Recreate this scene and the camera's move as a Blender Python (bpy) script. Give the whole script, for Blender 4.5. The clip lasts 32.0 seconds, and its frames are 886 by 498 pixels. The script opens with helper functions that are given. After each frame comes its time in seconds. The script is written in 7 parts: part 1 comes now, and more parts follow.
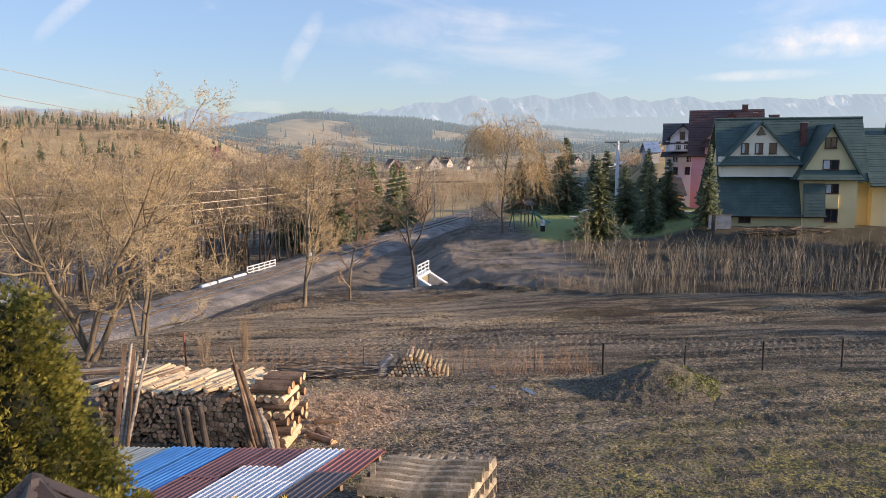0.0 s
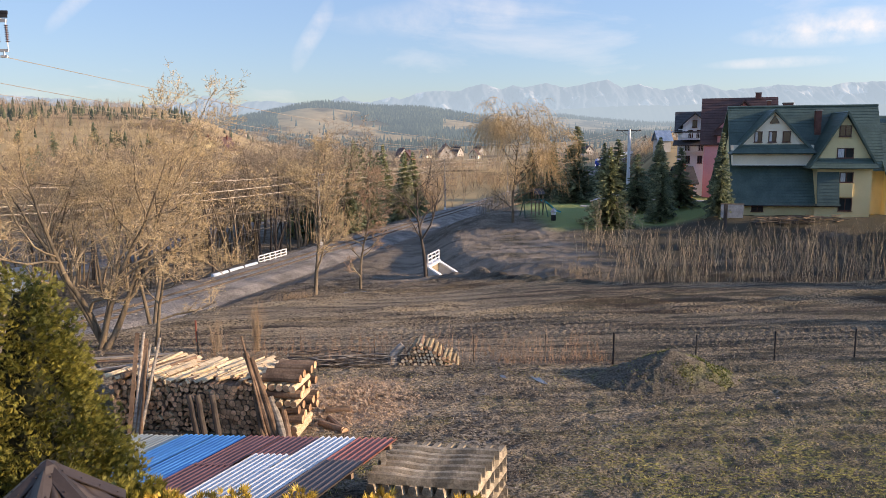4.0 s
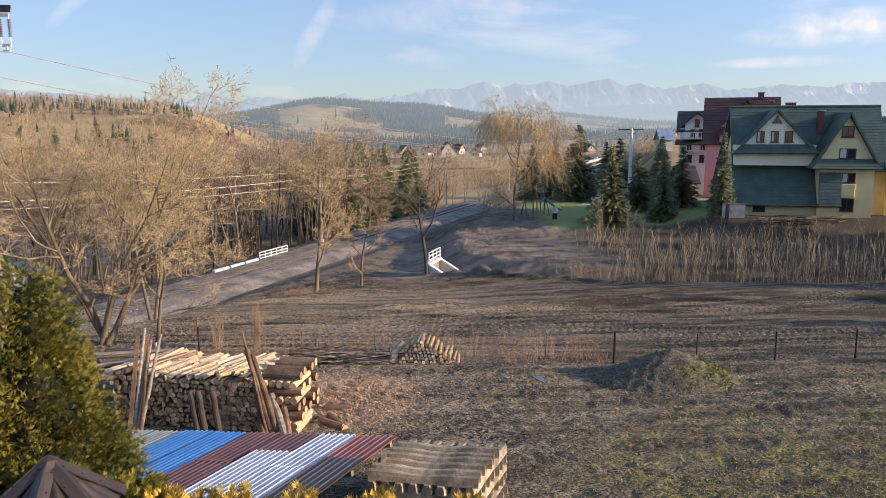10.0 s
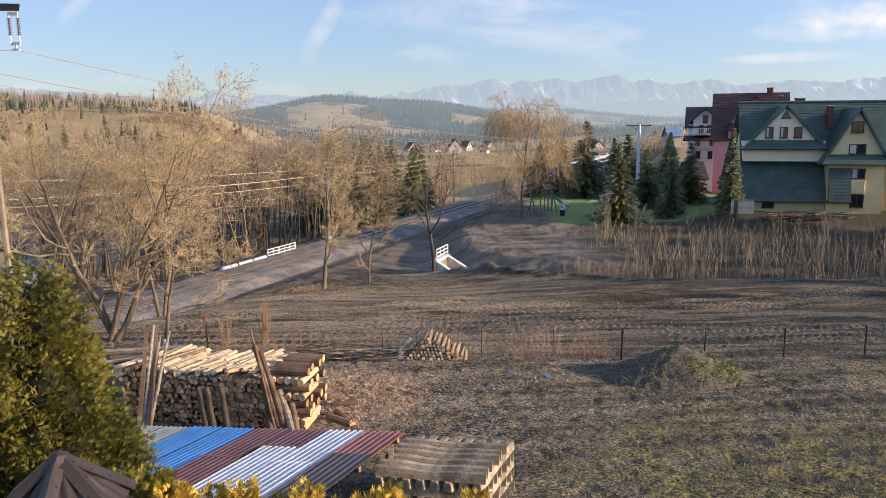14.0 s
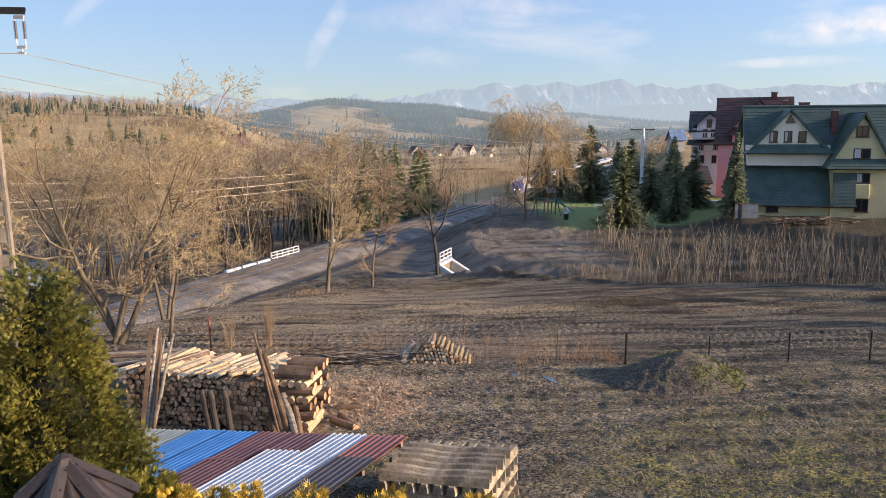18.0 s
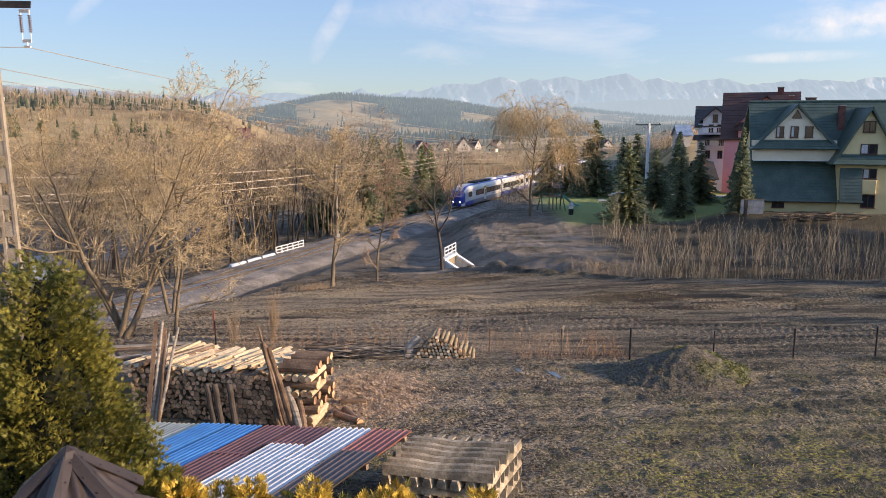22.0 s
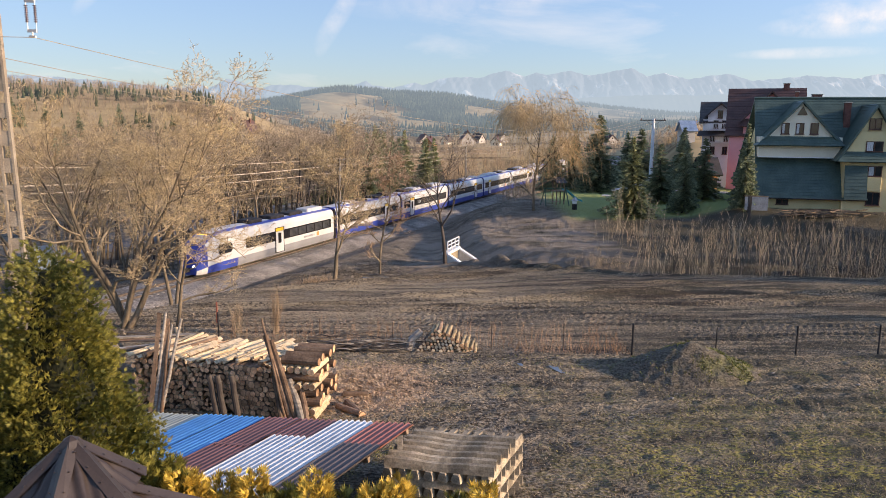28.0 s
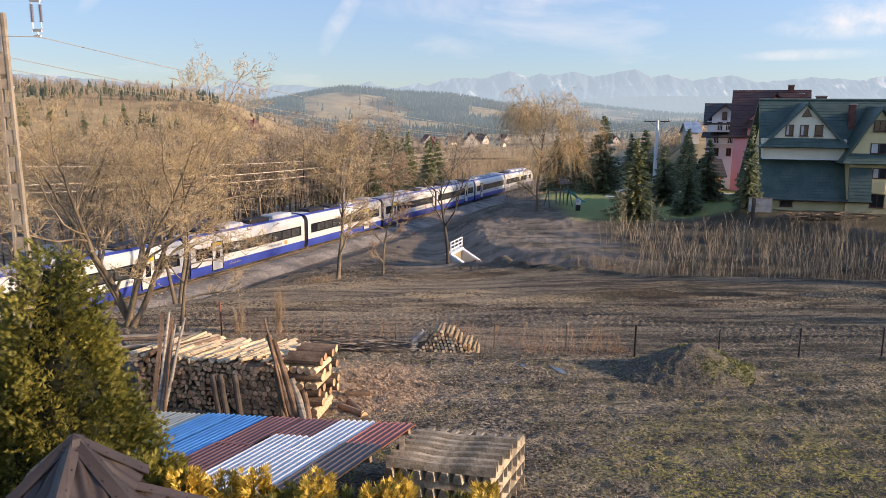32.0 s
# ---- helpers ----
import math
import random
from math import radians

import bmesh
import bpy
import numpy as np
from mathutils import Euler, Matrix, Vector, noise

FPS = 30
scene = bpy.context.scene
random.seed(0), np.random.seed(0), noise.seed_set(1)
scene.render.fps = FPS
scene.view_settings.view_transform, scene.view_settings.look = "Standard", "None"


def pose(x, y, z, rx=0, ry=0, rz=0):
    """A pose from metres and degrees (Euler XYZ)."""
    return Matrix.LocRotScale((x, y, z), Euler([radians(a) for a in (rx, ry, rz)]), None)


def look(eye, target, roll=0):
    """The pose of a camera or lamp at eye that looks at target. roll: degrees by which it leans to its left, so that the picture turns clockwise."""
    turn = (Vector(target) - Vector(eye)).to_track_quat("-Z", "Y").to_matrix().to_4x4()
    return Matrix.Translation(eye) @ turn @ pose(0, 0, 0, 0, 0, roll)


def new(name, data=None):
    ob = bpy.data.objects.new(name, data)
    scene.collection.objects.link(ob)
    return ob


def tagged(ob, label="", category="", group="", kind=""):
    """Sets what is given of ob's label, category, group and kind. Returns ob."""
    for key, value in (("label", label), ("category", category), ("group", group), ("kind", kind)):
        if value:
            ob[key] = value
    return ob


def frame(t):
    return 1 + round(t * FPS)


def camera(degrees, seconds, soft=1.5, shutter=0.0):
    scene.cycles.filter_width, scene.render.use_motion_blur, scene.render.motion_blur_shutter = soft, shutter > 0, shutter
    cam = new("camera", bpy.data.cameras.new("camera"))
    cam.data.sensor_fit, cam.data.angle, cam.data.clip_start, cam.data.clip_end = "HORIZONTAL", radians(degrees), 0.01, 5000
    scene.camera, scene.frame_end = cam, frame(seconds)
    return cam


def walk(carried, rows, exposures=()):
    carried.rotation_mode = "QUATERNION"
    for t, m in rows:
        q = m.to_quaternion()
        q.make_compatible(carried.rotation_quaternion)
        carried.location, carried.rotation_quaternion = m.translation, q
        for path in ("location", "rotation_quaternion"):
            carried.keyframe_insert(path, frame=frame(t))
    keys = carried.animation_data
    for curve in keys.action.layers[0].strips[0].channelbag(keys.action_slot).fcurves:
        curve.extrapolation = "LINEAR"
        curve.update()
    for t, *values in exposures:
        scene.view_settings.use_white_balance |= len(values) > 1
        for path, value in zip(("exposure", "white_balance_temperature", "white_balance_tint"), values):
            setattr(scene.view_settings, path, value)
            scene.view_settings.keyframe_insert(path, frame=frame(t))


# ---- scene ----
cam = camera(62.8, 32.0, soft=0.5)
PATH = [
    (0, (-0.148, 0.155, 8.74), (-0.047, 2.134, 8.465), -0.3),
    (0.5, (-0.146, 0.148, 8.75), (-0.048, 2.126, 8.472), -0.3),
    (1, (-0.153, 0.17, 8.742), (-0.058, 2.147, 8.457), -0.3),
    (1.5, (-0.158, 0.188, 8.73), (-0.069, 2.165, 8.439), -0.4),
    (2, (-0.167, 0.194, 8.735), (-0.08, 2.17, 8.437), -0.4),
    (2.5, (-0.162, 0.182, 8.742), (-0.075, 2.157, 8.44), -0.4),
    (3, (-0.158, 0.187, 8.736), (-0.074, 2.162, 8.431), -0.4),
    (3.5, (-0.143, 0.171, 8.738), (-0.069, 2.146, 8.433), -0.5),
    (5.5, (-0.146, 0.169, 8.744), (-0.076, 2.145, 8.448), -0.1),
    (6, (-0.159, 0.174, 8.747), (-0.09, 2.152, 8.455), 0.0),
    (6.5, (-0.15, 0.166, 8.738), (-0.082, 2.144, 8.449), -0.0),
    (7, (-0.153, 0.171, 8.736), (-0.085, 2.148, 8.444), -0.0),
    (7.5, (-0.15, 0.168, 8.745), (-0.082, 2.145, 8.45), 0.0),
    (8, (-0.15, 0.159, 8.752), (-0.081, 2.135, 8.453), 0.1),
    (8.5, (-0.146, 0.159, 8.751), (-0.077, 2.135, 8.449), 0.0),
    (9, (-0.165, 0.189, 8.736), (-0.095, 2.164, 8.431), 0.1),
    (9.5, (-0.155, 0.176, 8.742), (-0.086, 2.151, 8.434), 0.0),
    (10, (-0.159, 0.179, 8.751), (-0.09, 2.154, 8.44), 0.0),
    (10.5, (-0.154, 0.165, 8.739), (-0.088, 2.14, 8.429), -0.1),
    (11, (-0.16, 0.175, 8.734), (-0.096, 2.149, 8.422), -0.1),
    (11.5, (-0.145, 0.17, 8.734), (-0.084, 2.145, 8.42), -0.2),
    (12, (-0.157, 0.18, 8.733), (-0.098, 2.154, 8.416), -0.2),
    (12.5, (-0.157, 0.177, 8.747), (-0.101, 2.15, 8.429), -0.2),
    (13, (-0.159, 0.18, 8.733), (-0.107, 2.154, 8.415), -0.2),
    (13.5, (-0.156, 0.176, 8.745), (-0.106, 2.149, 8.427), -0.2),
    (14, (-0.144, 0.166, 8.741), (-0.096, 2.14, 8.422), -0.2),
    (14.5, (-0.153, 0.174, 8.74), (-0.103, 2.148, 8.42), -0.2),
    (16.5, (-0.161, 0.193, 8.729), (-0.112, 2.167, 8.412), -0.2),
    (17, (-0.154, 0.17, 8.739), (-0.106, 2.144, 8.423), -0.2),
    (17.5, (-0.143, 0.173, 8.738), (-0.102, 2.147, 8.424), -0.2),
    (18, (-0.163, 0.178, 8.739), (-0.124, 2.153, 8.43), -0.1),
    (18.5, (-0.157, 0.173, 8.744), (-0.117, 2.15, 8.439), -0.1),
    (19, (-0.163, 0.191, 8.73), (-0.123, 2.167, 8.424), 0.0),
    (19.5, (-0.161, 0.18, 8.739), (-0.123, 2.156, 8.43), -0.0),
    (20, (-0.153, 0.178, 8.739), (-0.12, 2.153, 8.427), -0.1),
    (20.5, (-0.152, 0.174, 8.739), (-0.12, 2.148, 8.423), -0.0),
    (21, (-0.149, 0.176, 8.738), (-0.119, 2.15, 8.419), 0.0),
    (21.5, (-0.153, 0.185, 8.735), (-0.125, 2.159, 8.414), 0.0),
    (22, (-0.153, 0.19, 8.733), (-0.127, 2.163, 8.41), -0.0),
    (22.5, (-0.148, 0.183, 8.734), (-0.125, 2.156, 8.408), -0.0),
    (23, (-0.151, 0.193, 8.725), (-0.128, 2.166, 8.398), -0.0),
    (23.5, (-0.146, 0.18, 8.733), (-0.122, 2.152, 8.403), 0.0),
    (24, (-0.168, 0.199, 8.737), (-0.145, 2.17, 8.403), 0.1),
    (24.5, (-0.155, 0.192, 8.738), (-0.138, 2.163, 8.401), 0.1),
    (25, (-0.163, 0.187, 8.736), (-0.153, 2.158, 8.399), 0.1),
    (25.5, (-0.141, 0.172, 8.732), (-0.131, 2.144, 8.396), 0.1),
    (27.5, (-0.154, 0.191, 8.734), (-0.136, 2.162, 8.395), 0.5),
    (28, (-0.164, 0.19, 8.737), (-0.146, 2.16, 8.397), 0.5),
    (28.5, (-0.153, 0.181, 8.738), (-0.136, 2.151, 8.398), 0.5),
    (29, (-0.167, 0.204, 8.735), (-0.149, 2.175, 8.395), 0.6),
    (29.5, (-0.148, 0.173, 8.741), (-0.128, 2.143, 8.4), 0.6),
    (30, (-0.171, 0.19, 8.735), (-0.147, 2.16, 8.391), 0.7),
    (30.5, (-0.171, 0.207, 8.723), (-0.147, 2.176, 8.378), 0.7),
    (31, (-0.15, 0.177, 8.738), (-0.132, 2.147, 8.395), 0.7),
    (31.5, (-0.157, 0.174, 8.742), (-0.143, 2.144, 8.401), 0.8),
    (32, (-0.153, 0.173, 8.741), (-0.144, 2.144, 8.402), 0.7),
]
walk(cam, [(t, look(eye, target, roll)) for t, eye, target, roll in PATH], exposures=[(0, 1.06, 7060, 15), (32, 1.06, 7060, 15)])

# ---- light ----
SUN_DIR = Vector((0.930, -0.250, 0.262)).normalized()
world = bpy.data.worlds.new("world")
scene.world = world
world.use_nodes = True
wn, wl = world.node_tree.nodes, world.node_tree.links
wn.clear()
w_out, w_bg = wn.new("ShaderNodeOutputWorld"), wn.new("ShaderNodeBackground")
w_sky = wn.new("ShaderNodeTexSky")
w_sky.sky_type, w_sky.sun_disc = "NISHITA", False
w_sky.sun_elevation, w_sky.sun_rotation = radians(15.2), radians(105.0)
w_sky.altitude, w_sky.air_density, w_sky.dust_density, w_sky.ozone_density = 800, 1.0, 0.45, 3.0
w_bg.inputs["Strength"].default_value = 0.145
# thin high cloud streaks
w_tc, w_map = wn.new("ShaderNodeTexCoord"), wn.new("ShaderNodeMapping")
w_map.inputs["Scale"].default_value = (1.6, 1.6, 5.0)
w_map.inputs["Rotation"].default_value = (0.0, radians(-16), 0.0)
w_noise = wn.new("ShaderNodeTexNoise")
w_noise.inputs["Scale"].default_value, w_noise.inputs["Detail"].default_value = 2.2, 8.0
w_noise.inputs["Roughness"].default_value, w_noise.inputs["Distortion"].default_value = 0.58, 0.5
w_ramp = wn.new("ShaderNodeValToRGB")
w_ramp.color_ramp.elements[0].position, w_ramp.color_ramp.elements[1].position = 0.56, 1.0
w_mix = wn.new("ShaderNodeMixRGB")
w_mix.inputs["Color2"].default_value = (3.6, 3.5, 3.5, 1)
wl.new(w_tc.outputs["Generated"], w_map.inputs["Vector"])
wl.new(w_map.outputs["Vector"], w_noise.inputs["Vector"])
wl.new(w_noise.outputs["Fac"], w_ramp.inputs["Fac"])


def w_math(op, a, b=None, clamp=False):
    k = wn.new("ShaderNodeMath")
    k.operation, k.use_clamp = op, clamp
    for i, v in enumerate((a, b)):
        if v is None:
            continue
        if isinstance(v, (int, float)):
            k.inputs[i].default_value = v
        else:
            wl.new(v, k.inputs[i])
    return k.outputs[0]


w_sep = wn.new("ShaderNodeSeparateXYZ")
wl.new(w_tc.outputs["Generated"], w_sep.inputs[0])
w_y = w_math("MAXIMUM", w_sep.outputs["Y"], 0.05)
w_az, w_el = w_math("DIVIDE", w_sep.outputs["X"], w_y), w_math("DIVIDE", w_sep.outputs["Z"], w_y)
w_puff = wn.new("ShaderNodeTexNoise")
w_puff.inputs["Scale"].default_value, w_puff.inputs["Detail"].default_value, w_puff.inputs["Roughness"].default_value = 26.0, 7.0, 0.6
wl.new(w_tc.outputs["Generated"], w_puff.inputs["Vector"])
w_soft = w_math("MULTIPLY_ADD", w_puff.outputs["Fac"], 2.6)
w_soft.node.inputs[2].default_value = -0.75


def w_cloud(az, el, wide, high, lean, amount):
    """A soft streak of cloud: bearing and height as slopes, half sizes, and how far it leans over."""
    de = w_math("SUBTRACT", w_el, el)
    bent = w_math("MULTIPLY", w_math("SINE", w_math("MULTIPLY", de, 45.0)), wide * 0.35)
    da = w_math("SUBTRACT", w_math("SUBTRACT", w_math("SUBTRACT", w_az, az), w_math("MULTIPLY", de, lean)), bent)
    r = w_math("ADD", w_math("POWER", w_math("ABSOLUTE", w_math("DIVIDE", da, wide)), 2.0), w_math("POWER", w_math("ABSOLUTE", w_math("DIVIDE", de, high)), 2.0))
    body = w_math("MULTIPLY", w_math("SUBTRACT", 1.0, r, True), amount)
    return w_math("MULTIPLY", body, w_soft, True)


w_all = w_math("MULTIPLY", w_ramp.outputs["Color"], 0.8)
for cloud in ((-0.135, 0.135, 0.017, 0.05, 0.38, 0.36), (0.56, 0.135, 0.13, 0.020, 0.0, 0.7), (0.50, 0.098, 0.10, 0.010, 4.0, 0.5), (-0.43, 0.185, 0.02, 0.05, 0.9, 0.35), (0.05, 0.16, 0.16, 0.03, 0.0, 0.25), (0.62, 0.155, 0.16, 0.02, 0.0, 0.7)):
    w_all = w_math("ADD", w_all, w_cloud(*cloud), True)
wl.new(w_all, w_mix.inputs["Fac"])
w_tint = wn.new("ShaderNodeMixRGB")
w_tint.blend_type = "MULTIPLY"
w_tint.inputs["Fac"].default_value = 1.0
# dims the low sky and raises it overhead to fill the shade
w_up, w_low = wn.new("ShaderNodeSeparateXYZ"), wn.new("ShaderNodeValToRGB")
wl.new(wn.new("ShaderNodeTexCoord").outputs["Generated"], w_up.inputs[0])
wl.new(w_up.outputs["Z"], w_low.inputs["Fac"])
w_low.color_ramp.elements[0].position, w_low.color_ramp.elements[0].color = 0.0, (0.49, 0.475, 0.535, 1)
w_low.color_ramp.elements[1].position, w_low.color_ramp.elements[1].color = 0.62, (1.56, 1.42, 1.40, 1)
w_side, w_away = wn.new("ShaderNodeMapRange"), wn.new("ShaderNodeVectorMath")
w_away.operation = "SCALE"
for w_key, w_val in (("From Min", -0.65), ("From Max", 0.25), ("To Min", 0.70), ("To Max", 1.0)):
    w_side.inputs[w_key].default_value = w_val
wl.new(w_up.outputs["X"], w_side.inputs["Value"])
wl.new(w_low.outputs["Color"], w_away.inputs[0]), wl.new(w_side.outputs["Result"], w_away.inputs["Scale"])
wl.new(w_away.outputs["Vector"], w_tint.inputs["Color2"])
wl.new(w_sky.outputs["Color"], w_tint.inputs["Color1"])
wl.new(w_tint.outputs["Color"], w_mix.inputs["Color1"])
wl.new(w_mix.outputs["Color"], w_bg.inputs["Color"])
wl.new(w_bg.outputs["Background"], w_out.inputs["Surface"])
sun_data = bpy.data.lights.new("sun", "SUN")
sun_data.energy, sun_data.angle, sun_data.color = 3.25, radians(3.0), (1.0, 0.79, 0.56)
sun = new("sun", sun_data)
sun.matrix_world = look(SUN_DIR * 300, (0, 0, 0))


# ---- materials ----
def surf(name, c1, c2, scale=2.0, rough=0.8, bump=0.25, metal=0.0, stretch=(1, 1, 1), fine=30.0,
         vary=0.25, rnd=0.0, island=0.0, where="Object", dist=0.02, c3=None, transl=0.0, spec=0.35):
    """A two-scale mottled surface: broad stains from c1 to c2 (and c3), fine grain, relief, and a change from piece to piece."""
    m = bpy.data.materials.new(name)
    m.use_nodes = True
    n, l = m.node_tree.nodes, m.node_tree.links
    b = n["Principled BSDF"]
    b.inputs["Roughness"].default_value, b.inputs["Metallic"].default_value = rough, metal
    b.inputs["Specular IOR Level"].default_value = spec
    mp = n.new("ShaderNodeMapping")
    mp.inputs["Scale"].default_value = stretch
    if where == "World":
        l.new(n.new("ShaderNodeNewGeometry").outputs["Position"], mp.inputs["Vector"])
    else:
        l.new(n.new("ShaderNodeTexCoord").outputs["Object"], mp.inputs["Vector"])
    a, f = n.new("ShaderNodeTexNoise"), n.new("ShaderNodeTexNoise")
    a.inputs["Scale"].default_value, a.inputs["Detail"].default_value = scale, 5.0
    f.inputs["Scale"].default_value, f.inputs["Detail"].default_value = fine, 4.0
    for t in (a, f):
        l.new(mp.outputs["Vector"], t.inputs["Vector"])
    r = n.new("ShaderNodeValToRGB")
    e = r.color_ramp.elements
    e[0].position, e[0].color = 0.36, (*c1, 1)
    e[1].position, e[1].color = 0.64, (*c2, 1)
    if c3:
        x = e.new(0.52)
        x.color = (*c3, 1)
    l.new(a.outputs["Fac"], r.inputs["Fac"])
    mr = n.new("ShaderNodeMapRange")
    mr.inputs["From Min"].default_value, mr.inputs["From Max"].default_value = 0.3, 0.7
    mr.inputs["To Min"].default_value, mr.inputs["To Max"].default_value = 1 - vary, 1 + vary
    l.new(f.outputs["Fac"], mr.inputs["Value"])
    val = mr.outputs["Result"]
    for amount, node, socket in ((rnd, "ShaderNodeObjectInfo", "Random"), (island, "ShaderNodeNewGeometry", "Random Per Island")):
        if amount:
            k = n.new("ShaderNodeMapRange")
            k.inputs["To Min"].default_value, k.inputs["To Max"].default_value = 1 - amount, 1 + amount
            l.new(n.new(node).outputs[socket], k.inputs["Value"])
            mu = n.new("ShaderNodeMath")
            mu.operation = "MULTIPLY"
            l.new(val, mu.inputs[0]), l.new(k.outputs["Result"], mu.inputs[1])
            val = mu.outputs[0]
    mx = n.new("ShaderNodeVectorMath")
    mx.operation = "SCALE"
    l.new(r.outputs["Color"], mx.inputs[0]), l.new(val, mx.inputs["Scale"])
    l.new(mx.outputs["Vector"], b.inputs["Base Color"])
    if bump:
        bp = n.new("ShaderNodeBump")
        bp.inputs["Strength"].default_value, bp.inputs["Distance"].default_value = bump, dist
        l.new(f.outputs["Fac"], bp.inputs["Height"])
        l.new(bp.outputs["Normal"], b.inputs["Normal"])
    if transl:
        tr, ms = n.new("ShaderNodeBsdfTranslucent"), n.new("ShaderNodeMixShader")
        ms.inputs["Fac"].default_value = transl
        l.new(mx.outputs["Vector"], tr.inputs["Color"])
        l.new(b.outputs["BSDF"], ms.inputs[1]), l.new(tr.outputs["BSDF"], ms.inputs[2])
        l.new(ms.outputs["Shader"], n["Material Output"].inputs["Surface"])
    return m


def glow(name, color, strength):
    m = bpy.data.materials.new(name)
    m.use_nodes = True
    b = m.node_tree.nodes["Principled BSDF"]
    b.inputs["Base Color"].default_value = (*color, 1)
    b.inputs["Emission Color"].default_value = (*color, 1)
    b.inputs["Emission Strength"].default_value = strength
    return m


M_BARK = surf("bark", (0.105, 0.082, 0.056), (0.24, 0.185, 0.125), 1.5, 0.9, 0.5, stretch=(3, 3, 0.6), fine=14)
M_BARK_DARK = surf("dark_bark", (0.05, 0.04, 0.035), (0.11, 0.09, 0.075), 1.5, 0.9, 0.5, stretch=(3, 3, 0.6), fine=14)
M_TWIG = surf("golden_twigs", (0.42, 0.315, 0.175), (0.62, 0.48, 0.285), 0.6, 0.85, 0, island=0.25)
M_TWIG_DARK = surf("brown_twigs", (0.22, 0.172, 0.12), (0.35, 0.28, 0.195), 0.6, 0.85, 0, island=0.25)
M_TWIG_RED = surf("reddish_twigs", (0.32, 0.215, 0.145), (0.48, 0.335, 0.225), 0.6, 0.85, 0, island=0.25)
M_WILLOW = surf("willow_strands", (0.42, 0.30, 0.15), (0.60, 0.44, 0.24), 0.6, 0.8, 0, island=0.25)
M_NEEDLE = surf("spruce_needles", (0.165, 0.20, 0.13), (0.29, 0.325, 0.20), 0.8, 0.7, 0, island=0.4, transl=0.4)
# lighter copy of the spruce needles, sunlight put into its colour
M_NEEDLE_LIT = surf("sunlit_spruce_needles", (0.22, 0.245, 0.13), (0.36, 0.37, 0.19), 0.8, 0.7, 0, island=0.4, transl=0.25)
M_THUJA = surf("thuja_leaves", (0.06, 0.072, 0.016), (0.27, 0.235, 0.045), 1.2, 0.6, 0, island=0.45, transl=0.2)
M_GOLD = surf("golden_thuja_leaves", (0.40, 0.27, 0.045), (0.68, 0.48, 0.09), 2.0, 0.6, 0, island=0.45, transl=0.25)
M_WHITE = surf("white_paint", (0.72, 0.73, 0.74), (0.84, 0.84, 0.83), 1.0, 0.45, 0.03, vary=0.04)
M_CONC = surf("concrete", (0.30, 0.27, 0.23), (0.44, 0.40, 0.34), 2.0, 0.9, 0.3, fine=25, rnd=0.12)
M_STEEL = surf("galvanised_steel", (0.35, 0.35, 0.36), (0.5, 0.5, 0.5), 3.0, 0.45, 0.05, 0.6, vary=0.1)
M_RUST = surf("rusty_rail", (0.09, 0.07, 0.055), (0.16, 0.125, 0.10), 3.0, 0.7, 0.2, 0.3)
M_GLASS = surf("window_glass", (0.015, 0.018, 0.022), (0.03, 0.035, 0.04), 0.5, 0.06, 0, vary=0.0, spec=0.8)
M_WIRE = surf("aluminium_wire", (0.42, 0.355, 0.28), (0.52, 0.445, 0.355), 1.0, 0.7, 0)
M_WIRE_DULL = surf("weathered_wire", (0.20, 0.175, 0.15), (0.27, 0.24, 0.20), 1.0, 0.7, 0)
M_DARKMETAL = surf("dark_metal", (0.02, 0.02, 0.022), (0.05, 0.045, 0.045), 3.0, 0.6, 0.1, 0.3)


